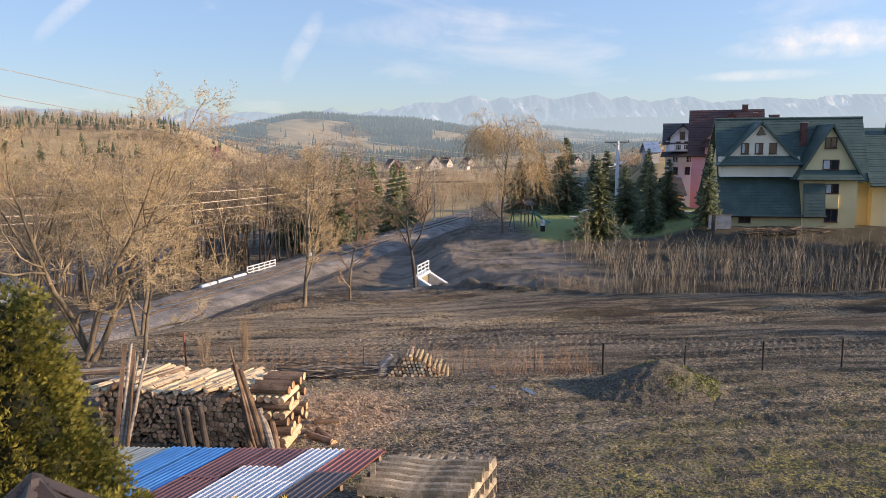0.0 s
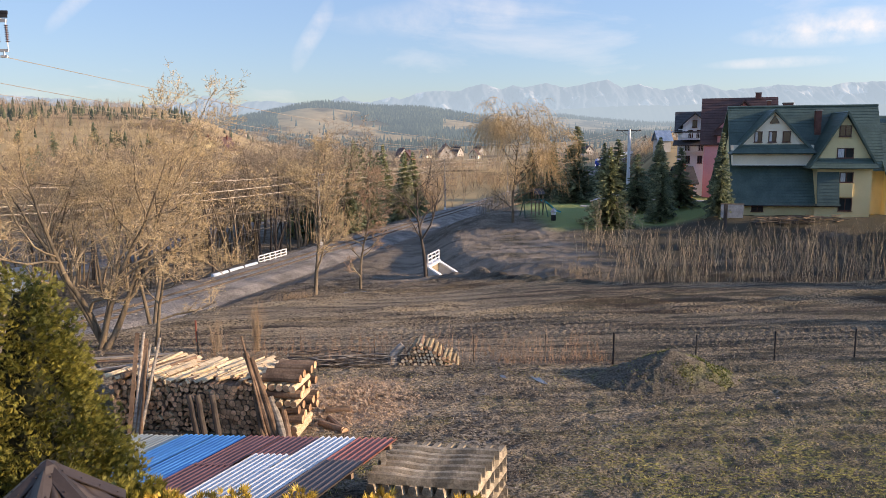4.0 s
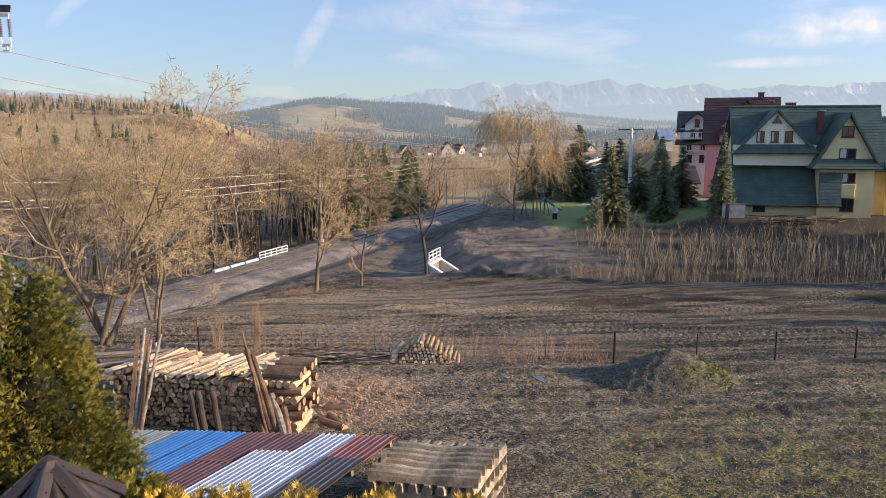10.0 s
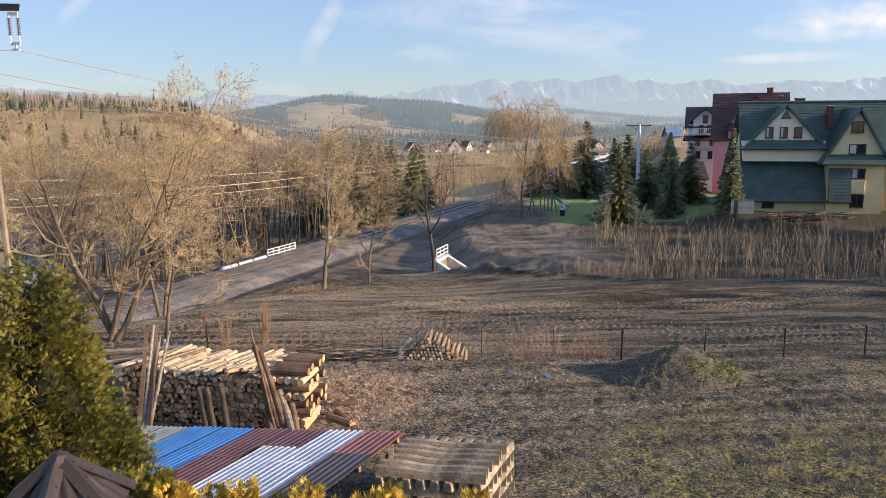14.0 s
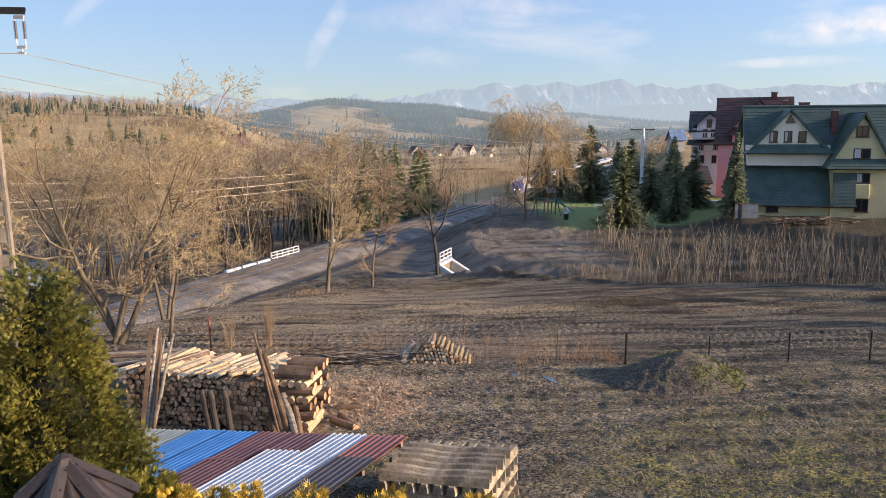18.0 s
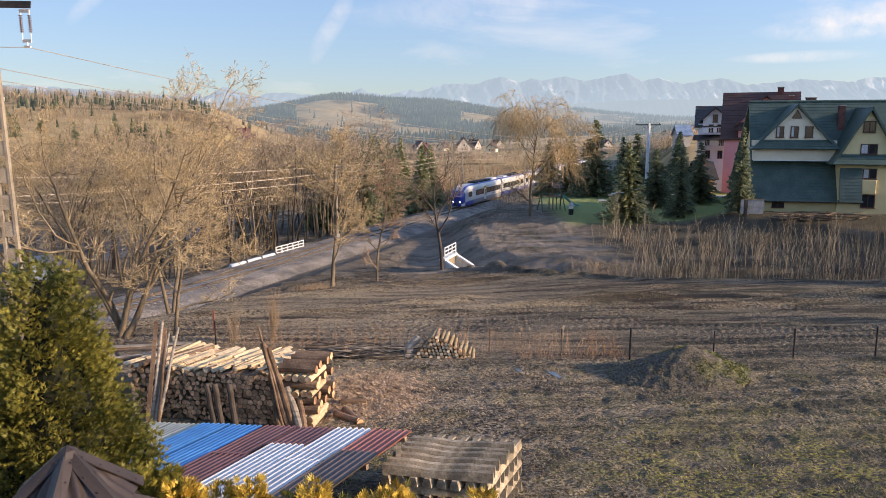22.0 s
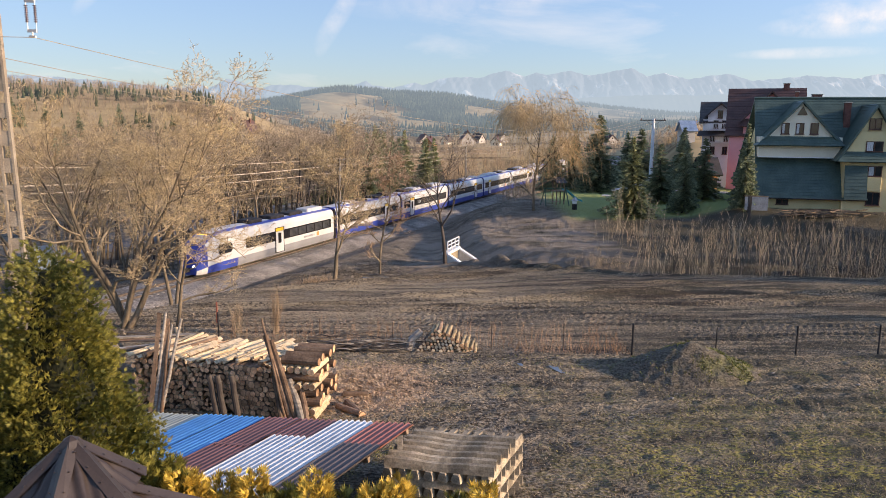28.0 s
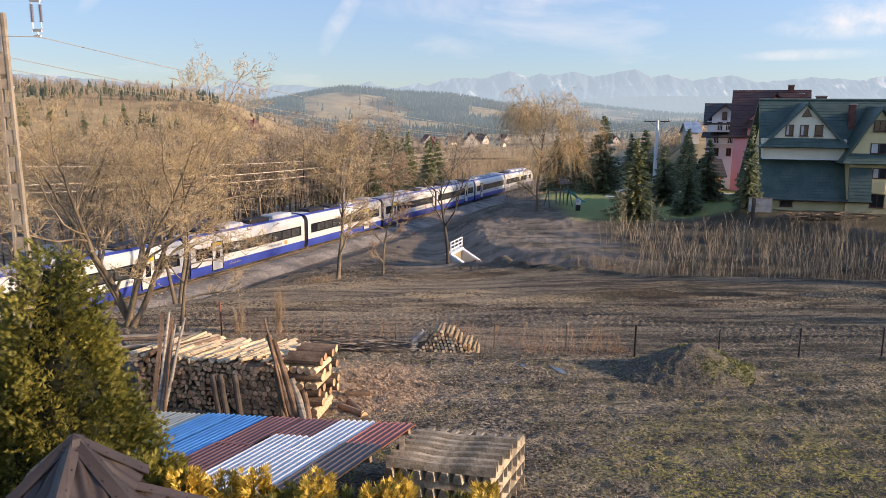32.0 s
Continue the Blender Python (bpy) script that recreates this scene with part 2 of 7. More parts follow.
# ---- mesh helpers ----
class MB:
    """Collects vertices and faces of one mesh."""

    def __init__(self):
        self.v, self.f, self.k = [], [], []

    def add(self, vs, fs, k=0):
        o = len(self.v)
        self.v += [tuple(p) for p in vs]
        self.f += [tuple(i + o for i in f) for f in fs]
        self.k += [k] * len(fs)
        return self

    def box(self, x0, x1, y0, y1, z0, z1, m=None, k=0, c=0.0):
        """A box; c: chamfer of its vertical and top edges."""
        if c:
            ring = [(x0 + c, y0), (x1 - c, y0), (x1, y0 + c), (x1, y1 - c), (x1 - c, y1), (x0 + c, y1), (x0, y1 - c), (x0, y0 + c)]
            cx, cy = (x0 + x1) / 2, (y0 + y1) / 2
            top = [(cx + (x - cx) * (1 - 2 * c / (x1 - x0)), cy + (y - cy) * (1 - 2 * c / (y1 - y0))) for x, y in ring]
            vs = [(x, y, z0) for x, y in ring] + [(x, y, z1 - c) for x, y in ring] + [(x, y, z1) for x, y in top]
            fs = [tuple(range(7, -1, -1)), tuple(range(16, 24))]
            fs += [(j + i, j + (i + 1) % 8, j + 8 + (i + 1) % 8, j + 8 + i) for j in (0, 8) for i in range(8)]
        else:
            vs = [(x, y, z) for z in (z0, z1) for x, y in ((x0, y0), (x1, y0), (x1, y1), (x0, y1))]
            fs = [(3, 2, 1, 0), (4, 5, 6, 7), (0, 1, 5, 4), (1, 2, 6, 5), (2, 3, 7, 6), (3, 0, 4, 7)]
        if m:
            vs = [m @ Vector(p) for p in vs]
        return self.add(vs, fs, k)

    def tube(self, pts, radii, sides=6, cap=True, k=0, phase=0.0):
        """A tube along points, with a radius each."""
        pts = [Vector(p) for p in pts]
        if not hasattr(radii, "__len__"):
            radii = [radii] * len(pts)
        vs, fs = [], []
        for i, p in enumerate(pts):
            d = (pts[min(i + 1, len(pts) - 1)] - pts[max(i - 1, 0)]).normalized()
            a = d.orthogonal().normalized() if i == 0 else (a - d * a.dot(d)).normalized()
            b = d.cross(a)
            for j in range(sides):
                w = 2 * math.pi * j / sides + phase
                vs.append(p + (a * math.cos(w) + b * math.sin(w)) * radii[i])
        for i in range(len(pts) - 1):
            for j in range(sides):
                q, r = i * sides + j, i * sides + (j + 1) % sides
                fs.append((q, r, r + sides, q + sides))
        if cap:
            fs.append(tuple(range(sides - 1, -1, -1)))
            fs.append(tuple(range((len(pts) - 1) * sides, len(pts) * sides)))
        return self.add(vs, fs, k)

    def loft(self, rings, closed=True, cap=True, k=0):
        """Skins rings of equal point count."""
        n = len(rings[0])
        vs = [p for r in rings for p in r]
        fs = []
        for i in range(len(rings) - 1):
            for j in range(n if closed else n - 1):
                fs.append((i * n + j, i * n + (j + 1) % n, (i + 1) * n + (j + 1) % n, (i + 1) * n + j))
        if cap:
            fs += [tuple(range(n - 1, -1, -1)), tuple(range((len(rings) - 1) * n, len(rings) * n))]
        return self.add(vs, fs, k)

    def mesh(self, name, mats, smooth=False):
        me = bpy.data.meshes.new(name)
        me.from_pydata(self.v, [], self.f)
        for m in mats if isinstance(mats, (list, tuple)) else [mats]:
            me.materials.append(m)
        if any(self.k):
            me.polygons.foreach_set("material_index", self.k)
        if smooth:
            me.polygons.foreach_set("use_smooth", [True] * len(self.f))
        me.update()
        return me


def part(name, mb, mats, parent=None, label="", m=None, smooth=False):
    """One mesh object, under a thing or a part."""
    ob = new(name, mb.mesh(name, mats, smooth) if isinstance(mb, MB) else mb)
    ob.parent = parent
    if m:
        ob.matrix_basis = m
    if label:
        ob["label"] = label
    return ob


def thing(name, m, label, category, group="", kind=""):
    ob = new(name)
    ob.matrix_basis = m
    ob.empty_display_size = 0.2
    return tagged(ob, label, category, group, kind)


def fast_mesh(name, verts, faces, mat, smooth=False):
    """A mesh from numpy arrays of vertices and of faces with an equal number of corners."""
    me = bpy.data.meshes.new(name)
    nf, nc = faces.shape
    me.vertices.add(len(verts))
    me.vertices.foreach_set("co", np.ascontiguousarray(verts, dtype=np.float32).ravel())
    me.loops.add(nf * nc)
    me.loops.foreach_set("vertex_index", np.ascontiguousarray(faces, dtype=np.int32).ravel())
    me.polygons.add(nf)
    me.polygons.foreach_set("loop_start", np.arange(0, nf * nc, nc, dtype=np.int32))
    if smooth:
        me.polygons.foreach_set("use_smooth", np.ones(nf, dtype=bool))
    me.materials.append(mat)
    me.update(calc_edges=True)
    return me


def smooth01(a, b, x):
    t = np.clip((np.asarray(x, float) - a) / (b - a), 0, 1)
    return t * t * (3 - 2 * t)


RNG = np.random.RandomState(7)
LATTICE = RNG.rand(256, 256)


def vnoise(x, y):
    """Smooth value noise in 0..1 of arrays."""
    xi, yi = np.floor(x).astype(int), np.floor(y).astype(int)
    fx, fy = x - xi, y - yi
    fx, fy = fx * fx * (3 - 2 * fx), fy * fy * (3 - 2 * fy)
    g = lambda i, j: LATTICE[i % 256, j % 256]
    return (g(xi, yi) * (1 - fx) + g(xi + 1, yi) * fx) * (1 - fy) + (g(xi, yi + 1) * (1 - fx) + g(xi + 1, yi + 1) * fx) * fy


def fbm(x, y, octaves=4):
    s, a, t = 0.0, 0.5, 0.0
    for i in range(octaves):
        s, t = s + a * vnoise(x * 2 ** i + 17 * i, y * 2 ** i + 31 * i), t + a
        a *= 0.5
    return s / t


# ---- plan of the land ----
TRACK_A = np.array([-15.86, 74.52])
TRACK_U = np.array([0.370, 0.929])
TRACK_N = np.array([0.929, -0.370])
RAIL_Z = -4.45


def track_sq(x, y):
    dx, dy = x - TRACK_A[0], y - TRACK_A[1]
    return dx * TRACK_U[0] + dy * TRACK_U[1], dx * TRACK_N[0] + dy * TRACK_N[1]


def ground_z(x, y, detail=True):
    x, y = np.asarray(x, float), np.asarray(y, float)
    s, q = track_sq(x, y)
    # yard and the field that falls away behind the fence
    k = np.interp(x, [-15, 0, 10, 25], [0.12, 0.105, 0.075, 0.05])
    field = np.maximum(-k * np.clip(y - 27, 0, None), -5.1)
    # stream cut, levelled dirt, garden terrace
    edge = np.interp(x, [1, 7.6, 14.5, 26, 60], [64, 55.4, 49, 46, 44])
    t = y - edge
    beyond = np.interp(t, [0, 3, 7, 12, 14, 27, 33, 36, 70, 130, 260], [0, -4.3, -4.5, -2.8, -2.65, -2.6, -2.0, -1.6, -1.3, -4, -6])
    wide = np.where(t < 0, field, np.where(t < 3, field + (beyond - 0) * t / 3 + field * -t / 3, beyond))
    z = field + (wide - field) * smooth01(-1, 5, x)
    # raised ground round the house
    w = smooth01(28, 35, x) * smooth01(73, 79, y) * smooth01(125, 104, y)
    z = z * (1 - w) - 0.35 * w
    # railway bench and the valley behind it
    bench = np.interp(q, [-60, -14, -6, 4.6, 5.4, 7.5, 15], [-8.5, -7.2, -5.15, -5.1, -5.0, -4.4, -3.75])
    z = bench + (z - bench) * smooth01(5, np.interp(s, [-60, -20, 25, 60], [12, 14, 15, 22]), q)
    # far valley and hills
    far = np.hypot(x, y)
    z = z + np.interp(far, [120, 260, 4000], [0, -7, -60]) * smooth01(110, 200, y)
    if detail:
        near = smooth01(75, 55, y) * smooth01(45, 30, np.abs(x)) * smooth01(5.5, 8, q)
        clods = fbm(x / 0.30, y / 0.22, 3) - 0.5
        z = z + near * (0.085 * clods * smooth01(30, 26, y) + 0.075 * clods + 0.16 * (fbm(x / 7, y / 5, 2) - 0.5))
        # long furrows and ridges of pushed earth
        furrow = fbm(x / 6.5 + 3 + 0.15 * y, y / 0.55, 3) - 0.5
        z = z + near * 1.15 * furrow * smooth01(34, 42, y) * smooth01(0.28, 0.5, fbm(x / 11 + 2, y / 5, 2))
        # tread prints of heavy wheels, in lanes across the field
        lane = (y - 0.02 * x + 0.5 * np.sin(x / 7)) / 0.75
        row = np.floor(lane)
        inside = smooth01(0.0, 0.12, lane - row) * smooth01(1.0, 0.88, lane - row)
        lug = np.sin(2 * np.pi * (x / 0.40 + (lane - row) * np.where(row % 2 == 0, 0.9, -0.9) + row * 0.37))
        zone = smooth01(28.5, 30.5, y) * smooth01(44, 38, y) * smooth01(0.28, 0.42, fbm(x / 8 + 5, y / 4, 2))
        z = z + near * zone * (0.034 * inside * lug - 0.035 * (1 - inside))
        z = z + smooth01(48, 60, y) * smooth01(140, 100, y) * smooth01(5.5, 8, q) * (0.34 * (fbm(x / 2.6, y / 1.8, 4) - 0.5) + 0.22 * (fbm(x / 0.7, y / 0.9, 3) - 0.5))
    return z


def hill_z(x, y):
    """The land beyond the valley road: the opposite hillside, the wooded hill and the far rolling meadows."""
    x, y = np.asarray(x, float), np.asarray(y, float)
    d, b = np.hypot(x, y), x / np.maximum(y, 1)

    def bump(cx, cy, wx, wy, h):
        return h * np.exp(-((x - cx) / wx) ** 2 - ((y - cy) / wy) ** 2)
    z = np.interp(d, [120, 250, 700, 1300, 2000, 2700], [-12, -10, -8, 5, 22, 30])
    z = z + 43 * smooth01(-0.12, -0.36, b) * np.interp(d, [170, 640, 900, 1250], [0, 1, 0.72, 0.2])
    z = z + 15 * smooth01(0.25, 0.35, b) * np.interp(d, [150, 212, 900, 1300], [0, 1, 0.7, 0])
    z = z + bump(-205, 1450, 125, 260, 44) + bump(10, 1550, 200, 280, 50) + bump(-380, 1500, 130, 260, 16) + bump(300, 2250, 330, 300, 46) + bump(820, 2500, 420, 300, 22) + bump(-1100, 1700, 420, 400, 40)
    return z + np.interp(d, [200, 700, 2000], [2, 5, 9]) * (fbm(x / 90 + 3, y / 110, 4) - 0.5)


def gz(x, y):
    z = float(ground_z(np.array([x]), np.array([y]))[0])
    return max(z, float(hill_z(np.array([x]), np.array([y]))[0])) if math.hypot(x, y) > 145 and y > 0 else z


def axis(dense, step, reach, grow):
    """Grid lines: even within dense, then ever wider out to reach."""
    a = list(np.arange(dense[0], dense[1] + step / 2, step))
    d = step
    while a[-1] < reach[1]:
        d *= grow
        a.append(a[-1] + d)
    d = step
    while a[0] > reach[0]:
        d *= grow
        a.insert(0, a[0] - d)
    return np.array(a)


def ground_material():
    m = surf("earth", (0.112, 0.096, 0.075), (0.262, 0.222, 0.172), 0.55, 0.95, 1.0, where="World", stretch=(0.75, 1.25, 1), fine=12, vary=0.85, dist=0.2, spec=0.1)
    n, l = m.node_tree.nodes, m.node_tree.links
    b = n["Principled BSDF"]
    base = b.inputs["Base Color"].links[0].from_socket
    pos = n.new("ShaderNodeNewGeometry").outputs["Position"]
    sep = n.new("ShaderNodeSeparateXYZ")
    l.new(pos, sep.inputs[0])

    def noise(scale, stretch, lo, hi, detail=5):
        mp, t, r = n.new("ShaderNodeMapping"), n.new("ShaderNodeTexNoise"), n.new("ShaderNodeMapRange")
        mp.inputs["Scale"].default_value = stretch
        t.inputs["Scale"].default_value, t.inputs["Detail"].default_value = scale, detail
        r.inputs["From Min"].default_value, r.inputs["From Max"].default_value = lo, hi
        l.new(pos, mp.inputs["Vector"]), l.new(mp.outputs["Vector"], t.inputs["Vector"])
        l.new(t.outputs["Fac"], r.inputs["Value"])
        return r.outputs["Result"]

    def span(socket, a, c):
        r = n.new("ShaderNodeMapRange")
        r.interpolation_type = "SMOOTHSTEP"
        r.inputs["From Min"].default_value, r.inputs["From Max"].default_value = a, c
        l.new(socket, r.inputs["Value"])
        return r.outputs["Result"]

    def times(*s):
        out = s[0]
        for q in s[1:]:
            k = n.new("ShaderNodeMath")
            k.operation = "MULTIPLY"
            l.new(out, k.inputs[0])
            if isinstance(q, float):
                k.inputs[1].default_value = q
            else:
                l.new(q, k.inputs[1])
            out = k.outputs[0]
        return out

    def over(color, fac):
        k = n.new("ShaderNodeMixRGB")
        k.inputs["Color2"].default_value = (*color, 1)
        l.new(fac, k.inputs["Fac"]), l.new(l_base[0], k.inputs["Color1"])
        l_base[0] = k.outputs["Color"]

    l_base = [base]
    X, Y = sep.outputs["X"], sep.outputs["Y"]
    # dark noise painting shade in crevices between crumbs and in furrow bottoms
    over((0.05, 0.042, 0.034), times(noise(7.5, (0.6, 1.5, 1), 0.52, 0.40, 6), span(Y, 90.0, 60.0), 0.85))
    # darker brown towards the lane side
    over((0.085, 0.079, 0.058), times(noise(0.3, (0.6, 1, 1), 0.15, 0.5), span(X, 1.0, 12.0), span(Y, 90.0, 80.0), 0.95))
    # dark streaks put furrow shade into the field's colour
    over((0.06, 0.05, 0.042), times(noise(1.0, (0.10, 1.0, 1), 0.50, 0.44, 7), span(Y, 29.0, 38.0), span(Y, 62.0, 56.0), 0.9))
    over((0.06, 0.05, 0.042), times(noise(1.0, (0.35, 3.0, 1), 0.45, 0.38, 5), span(Y, 24.0, 30.0), span(Y, 50.0, 40.0), 0.7))
    # straw and stubble in streaks
    over((0.44, 0.345, 0.23), times(noise(1.0, (0.22, 1.5, 1), 0.43, 0.56), noise(13.0, (0.8, 1.6, 1), 0.42, 0.58), span(Y, 62.0, 50.0), span(Y, 13.0, 24.0), 0.9))
    over((0.47, 0.38, 0.26), times(noise(0.8, (0.15, 1.2, 1), 0.42, 0.58), noise(9.0, (0.7, 1.4, 1), 0.40, 0.56), span(X, 12.0, 0.0), span(Y, 26.0, 31.0), span(Y, 58.0, 50.0), 0.85))
    # moss green in the yard
    over((0.30, 0.28, 0.085), times(noise(0.5, (0.8, 1, 1), 0.50, 0.66), noise(14.0, (0.7, 1.3, 1), 0.46, 0.60), span(Y, 28.0, 22.0), 0.6))
    over((0.31, 0.27, 0.085), times(noise(10.0, (0.7, 1.3, 1), 0.46, 0.58), noise(0.9, (0.8, 1, 1), 0.42, 0.52), span(Y, 23.0, 17.0), span(X, 2.0, 6.0), 0.95))
    # wood dust where logs were sawn
    over((0.68, 0.48, 0.315), times(noise(6.0, (0.7, 1, 1), 0.30, 0.46), noise(0.9, (1, 1, 1), 0.22, 0.44, 3), span(X, -5.2, -4.0), span(X, 0.2, -1.8), span(Y, 20.6, 22.2), span(Y, 26.4, 25.0), 0.95))
    # grey levelled dirt
    over((0.33, 0.275, 0.22), times(span(Y, 56.0, 62.0), span(Y, 90.0, 84.0), span(X, -6.0, 0.0), span(X, 21.0, 14.0), noise(0.5, (0.5, 1.5, 1), 0.30, 0.62)))
    # gravel spilled down the bank beside the ballast
    dot = n.new("ShaderNodeVectorMath")
    dot.operation = "DOT_PRODUCT"
    dot.inputs[1].default_value = (0.929, -0.370, 0.0)
    l.new(pos, dot.inputs[0])
    off = dot.outputs["Value"]
    over((0.22, 0.19, 0.16), times(span(off, -40.0, -38.0), span(off, -31.5, -36.0), span(Y, 30.0, 36.0), noise(0.6, (1, 1, 1), 0.25, 0.55), noise(6.0, (1, 1, 1), 0.30, 0.55), 0.85))
    # lawn of the garden
    over((0.30, 0.35, 0.14), times(span(Y, 81.0, 84.0), span(Y, 128.0, 118.0), span(X, 13.5, 17.0)))
    # meadows behind the railway
    over((0.36, 0.27, 0.15), times(span(Y, 150.0, 220.0), noise(0.05, (1, 1, 1), 0.36, 0.52, 3)))
    l.new(l_base[0], b.inputs["Base Color"])
    return m


GX = axis((-14, 24), 0.1, (-4200, 4200), 1.09)
GY = np.concatenate([axis((12.5, 30), 0.08, (-300, 30), 1.05), np.arange(30.11, 60, 0.11), axis((60.25, 96), 0.25, (60.2, 4300), 1.05)])
gx, gy = np.meshgrid(GX, GY)
gverts = np.stack([gx.ravel(), gy.ravel(), ground_z(gx, gy).ravel()], 1)
gi = np.arange(len(GX) * len(GY)).reshape(len(GY), len(GX))
gfaces = np.stack([gi[:-1, :-1], gi[:-1, 1:], gi[1:, 1:], gi[1:, :-1]], -1).reshape(-1, 4)
ground = new("ground", fast_mesh("ground", gverts, gfaces, ground_material(), True))
tagged(ground, "bare brown churned earth with straw and moss, sloping to a valley", "ground", kind="structure")


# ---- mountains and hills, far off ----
def hazed(name, c1, c2, scale, air, near, far, share0, share1, island=0.0, stretch=(1, 1, 1), cut=(0.42, 0.58)):
    """A far surface with haze painted in as emission, stronger the farther off."""
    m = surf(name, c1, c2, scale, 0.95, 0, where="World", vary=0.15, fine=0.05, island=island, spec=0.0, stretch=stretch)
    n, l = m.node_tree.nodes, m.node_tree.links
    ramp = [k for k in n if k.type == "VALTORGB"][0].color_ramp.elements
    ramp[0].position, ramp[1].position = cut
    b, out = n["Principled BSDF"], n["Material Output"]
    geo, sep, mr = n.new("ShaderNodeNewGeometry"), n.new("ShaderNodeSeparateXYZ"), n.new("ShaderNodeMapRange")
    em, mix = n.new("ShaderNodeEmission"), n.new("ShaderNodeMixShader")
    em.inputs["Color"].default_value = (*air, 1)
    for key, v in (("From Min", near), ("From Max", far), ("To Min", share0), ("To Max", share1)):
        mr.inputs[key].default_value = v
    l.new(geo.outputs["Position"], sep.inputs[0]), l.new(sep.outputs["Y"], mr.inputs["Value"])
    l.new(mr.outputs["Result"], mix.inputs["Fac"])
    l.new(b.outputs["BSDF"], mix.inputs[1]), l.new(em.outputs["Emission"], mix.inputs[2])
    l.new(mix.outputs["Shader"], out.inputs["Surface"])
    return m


# bluish glow mixed into far surfaces in place of haze
HAZE_GLOW = (0.205, 0.262, 0.315)


def grid_mesh(name, vx, vy, vz, mat, smooth=True):
    i = np.arange(vx.size).reshape(vx.shape)
    f = np.stack([i[:-1, :-1], i[:-1, 1:], i[1:, 1:], i[1:, :-1]], -1).reshape(-1, 4)
    return fast_mesh(name, np.stack([vx.ravel(), vy.ravel(), vz.ravel()], 1), f, mat, smooth)


def mountains():
    rock = hazed("hazy_mountains", (0.20, 0.22, 0.26), (0.95, 0.90, 0.84), 0.006, (0.245, 0.315, 0.385), 3900, 4280, 0.97, 0.80, stretch=(1.6, 1.0, 0.9), cut=(0.555, 0.63))
    crest = [(-3800, 300), (-2280, 261), (-1490, 202), (-1410, 228), (-1330, 201), (-1220, 259), (-1090, 219), (-1030, 198), (-970, 221), (-860, 226), (-720, 212), (-520, 205), (-420, 256),
             (-380, 225), (-260, 214), (-130, 244), (-90, 226), (30, 268), (190, 280), (240, 271), (390, 320), (510, 287), (570, 307), (630, 292), (770, 318), (890, 292), (1130, 336),
             (1220, 290), (1320, 310), (1460, 277), (1690, 311), (1840, 269), (2180, 305), (2430, 289), (2580, 316), (3800, 340)]
    xs = np.linspace(-3800, 3800, 1100)
    rows = np.linspace(0, 1, 34)
    vx, f = np.meshgrid(xs, rows)
    top = np.interp(vx, [c[0] for c in crest], [c[1] for c in crest]) + 16 * (fbm(vx / 34, vx * 0 + 3.3, 4) - 0.5)
    # spurs and gullies run down from the crest, leaning with the strata
    spur = 1 - 2 * np.abs(fbm((vx + 120 * f) / 105 + 5, f * 1.3 + 2, 4) - 0.5)
    fine = 1 - 2 * np.abs(fbm((vx - 90 * f) / 38 + 1, f * 3 + 7, 3) - 0.5)
    z = -60 + (top + 60) * f ** 0.9
    y = 4330 - 520 * (1 - f) ** 1.1 - (190 * (spur - 0.7) + 60 * (fine - 0.7)) * np.sin(np.pi * np.clip(f, 0, 1)) ** 0.6
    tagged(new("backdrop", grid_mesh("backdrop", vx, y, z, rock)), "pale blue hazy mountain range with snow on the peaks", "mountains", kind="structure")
    # lower wooded ridge in the haze before them
    rows = np.linspace(0, 1, 6)
    vx, f = np.meshgrid(xs, rows)
    top = 120 + 38 * smooth01(400, 1500, vx) + 26 * smooth01(-300, -1100, vx) + 42 * (fbm(vx / 420, vx * 0 + 1.7, 3) - 0.5) + 8 * (fbm(vx / 16, vx * 0 + 5.1, 2) - 0.5)
    low = hazed("hazy_ridge", (0.10, 0.13, 0.14), (0.22, 0.22, 0.20), 0.004, (0.232, 0.296, 0.355), 3000, 3600, 0.86, 0.92)
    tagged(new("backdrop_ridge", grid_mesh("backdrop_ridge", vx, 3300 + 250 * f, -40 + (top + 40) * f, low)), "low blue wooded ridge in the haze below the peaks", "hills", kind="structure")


mountains()


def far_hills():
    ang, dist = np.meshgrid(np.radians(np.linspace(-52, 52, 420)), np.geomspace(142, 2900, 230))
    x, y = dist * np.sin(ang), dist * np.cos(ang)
    mat = hazed("valley_meadows", (0.155, 0.115, 0.072), (0.42, 0.315, 0.175), 0.011, HAZE_GLOW, 380, 2200, 0.0, 0.72, cut=(0.40, 0.50))
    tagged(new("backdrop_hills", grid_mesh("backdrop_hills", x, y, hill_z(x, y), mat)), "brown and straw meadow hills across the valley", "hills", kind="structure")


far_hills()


# ---- railway ----
def at_track(s, q, z):
    p = TRACK_A + TRACK_U * s + TRACK_N * q
    return Vector((p[0], p[1], z))


TRACK_YAW = math.degrees(math.atan2(TRACK_U[1], TRACK_U[0]))


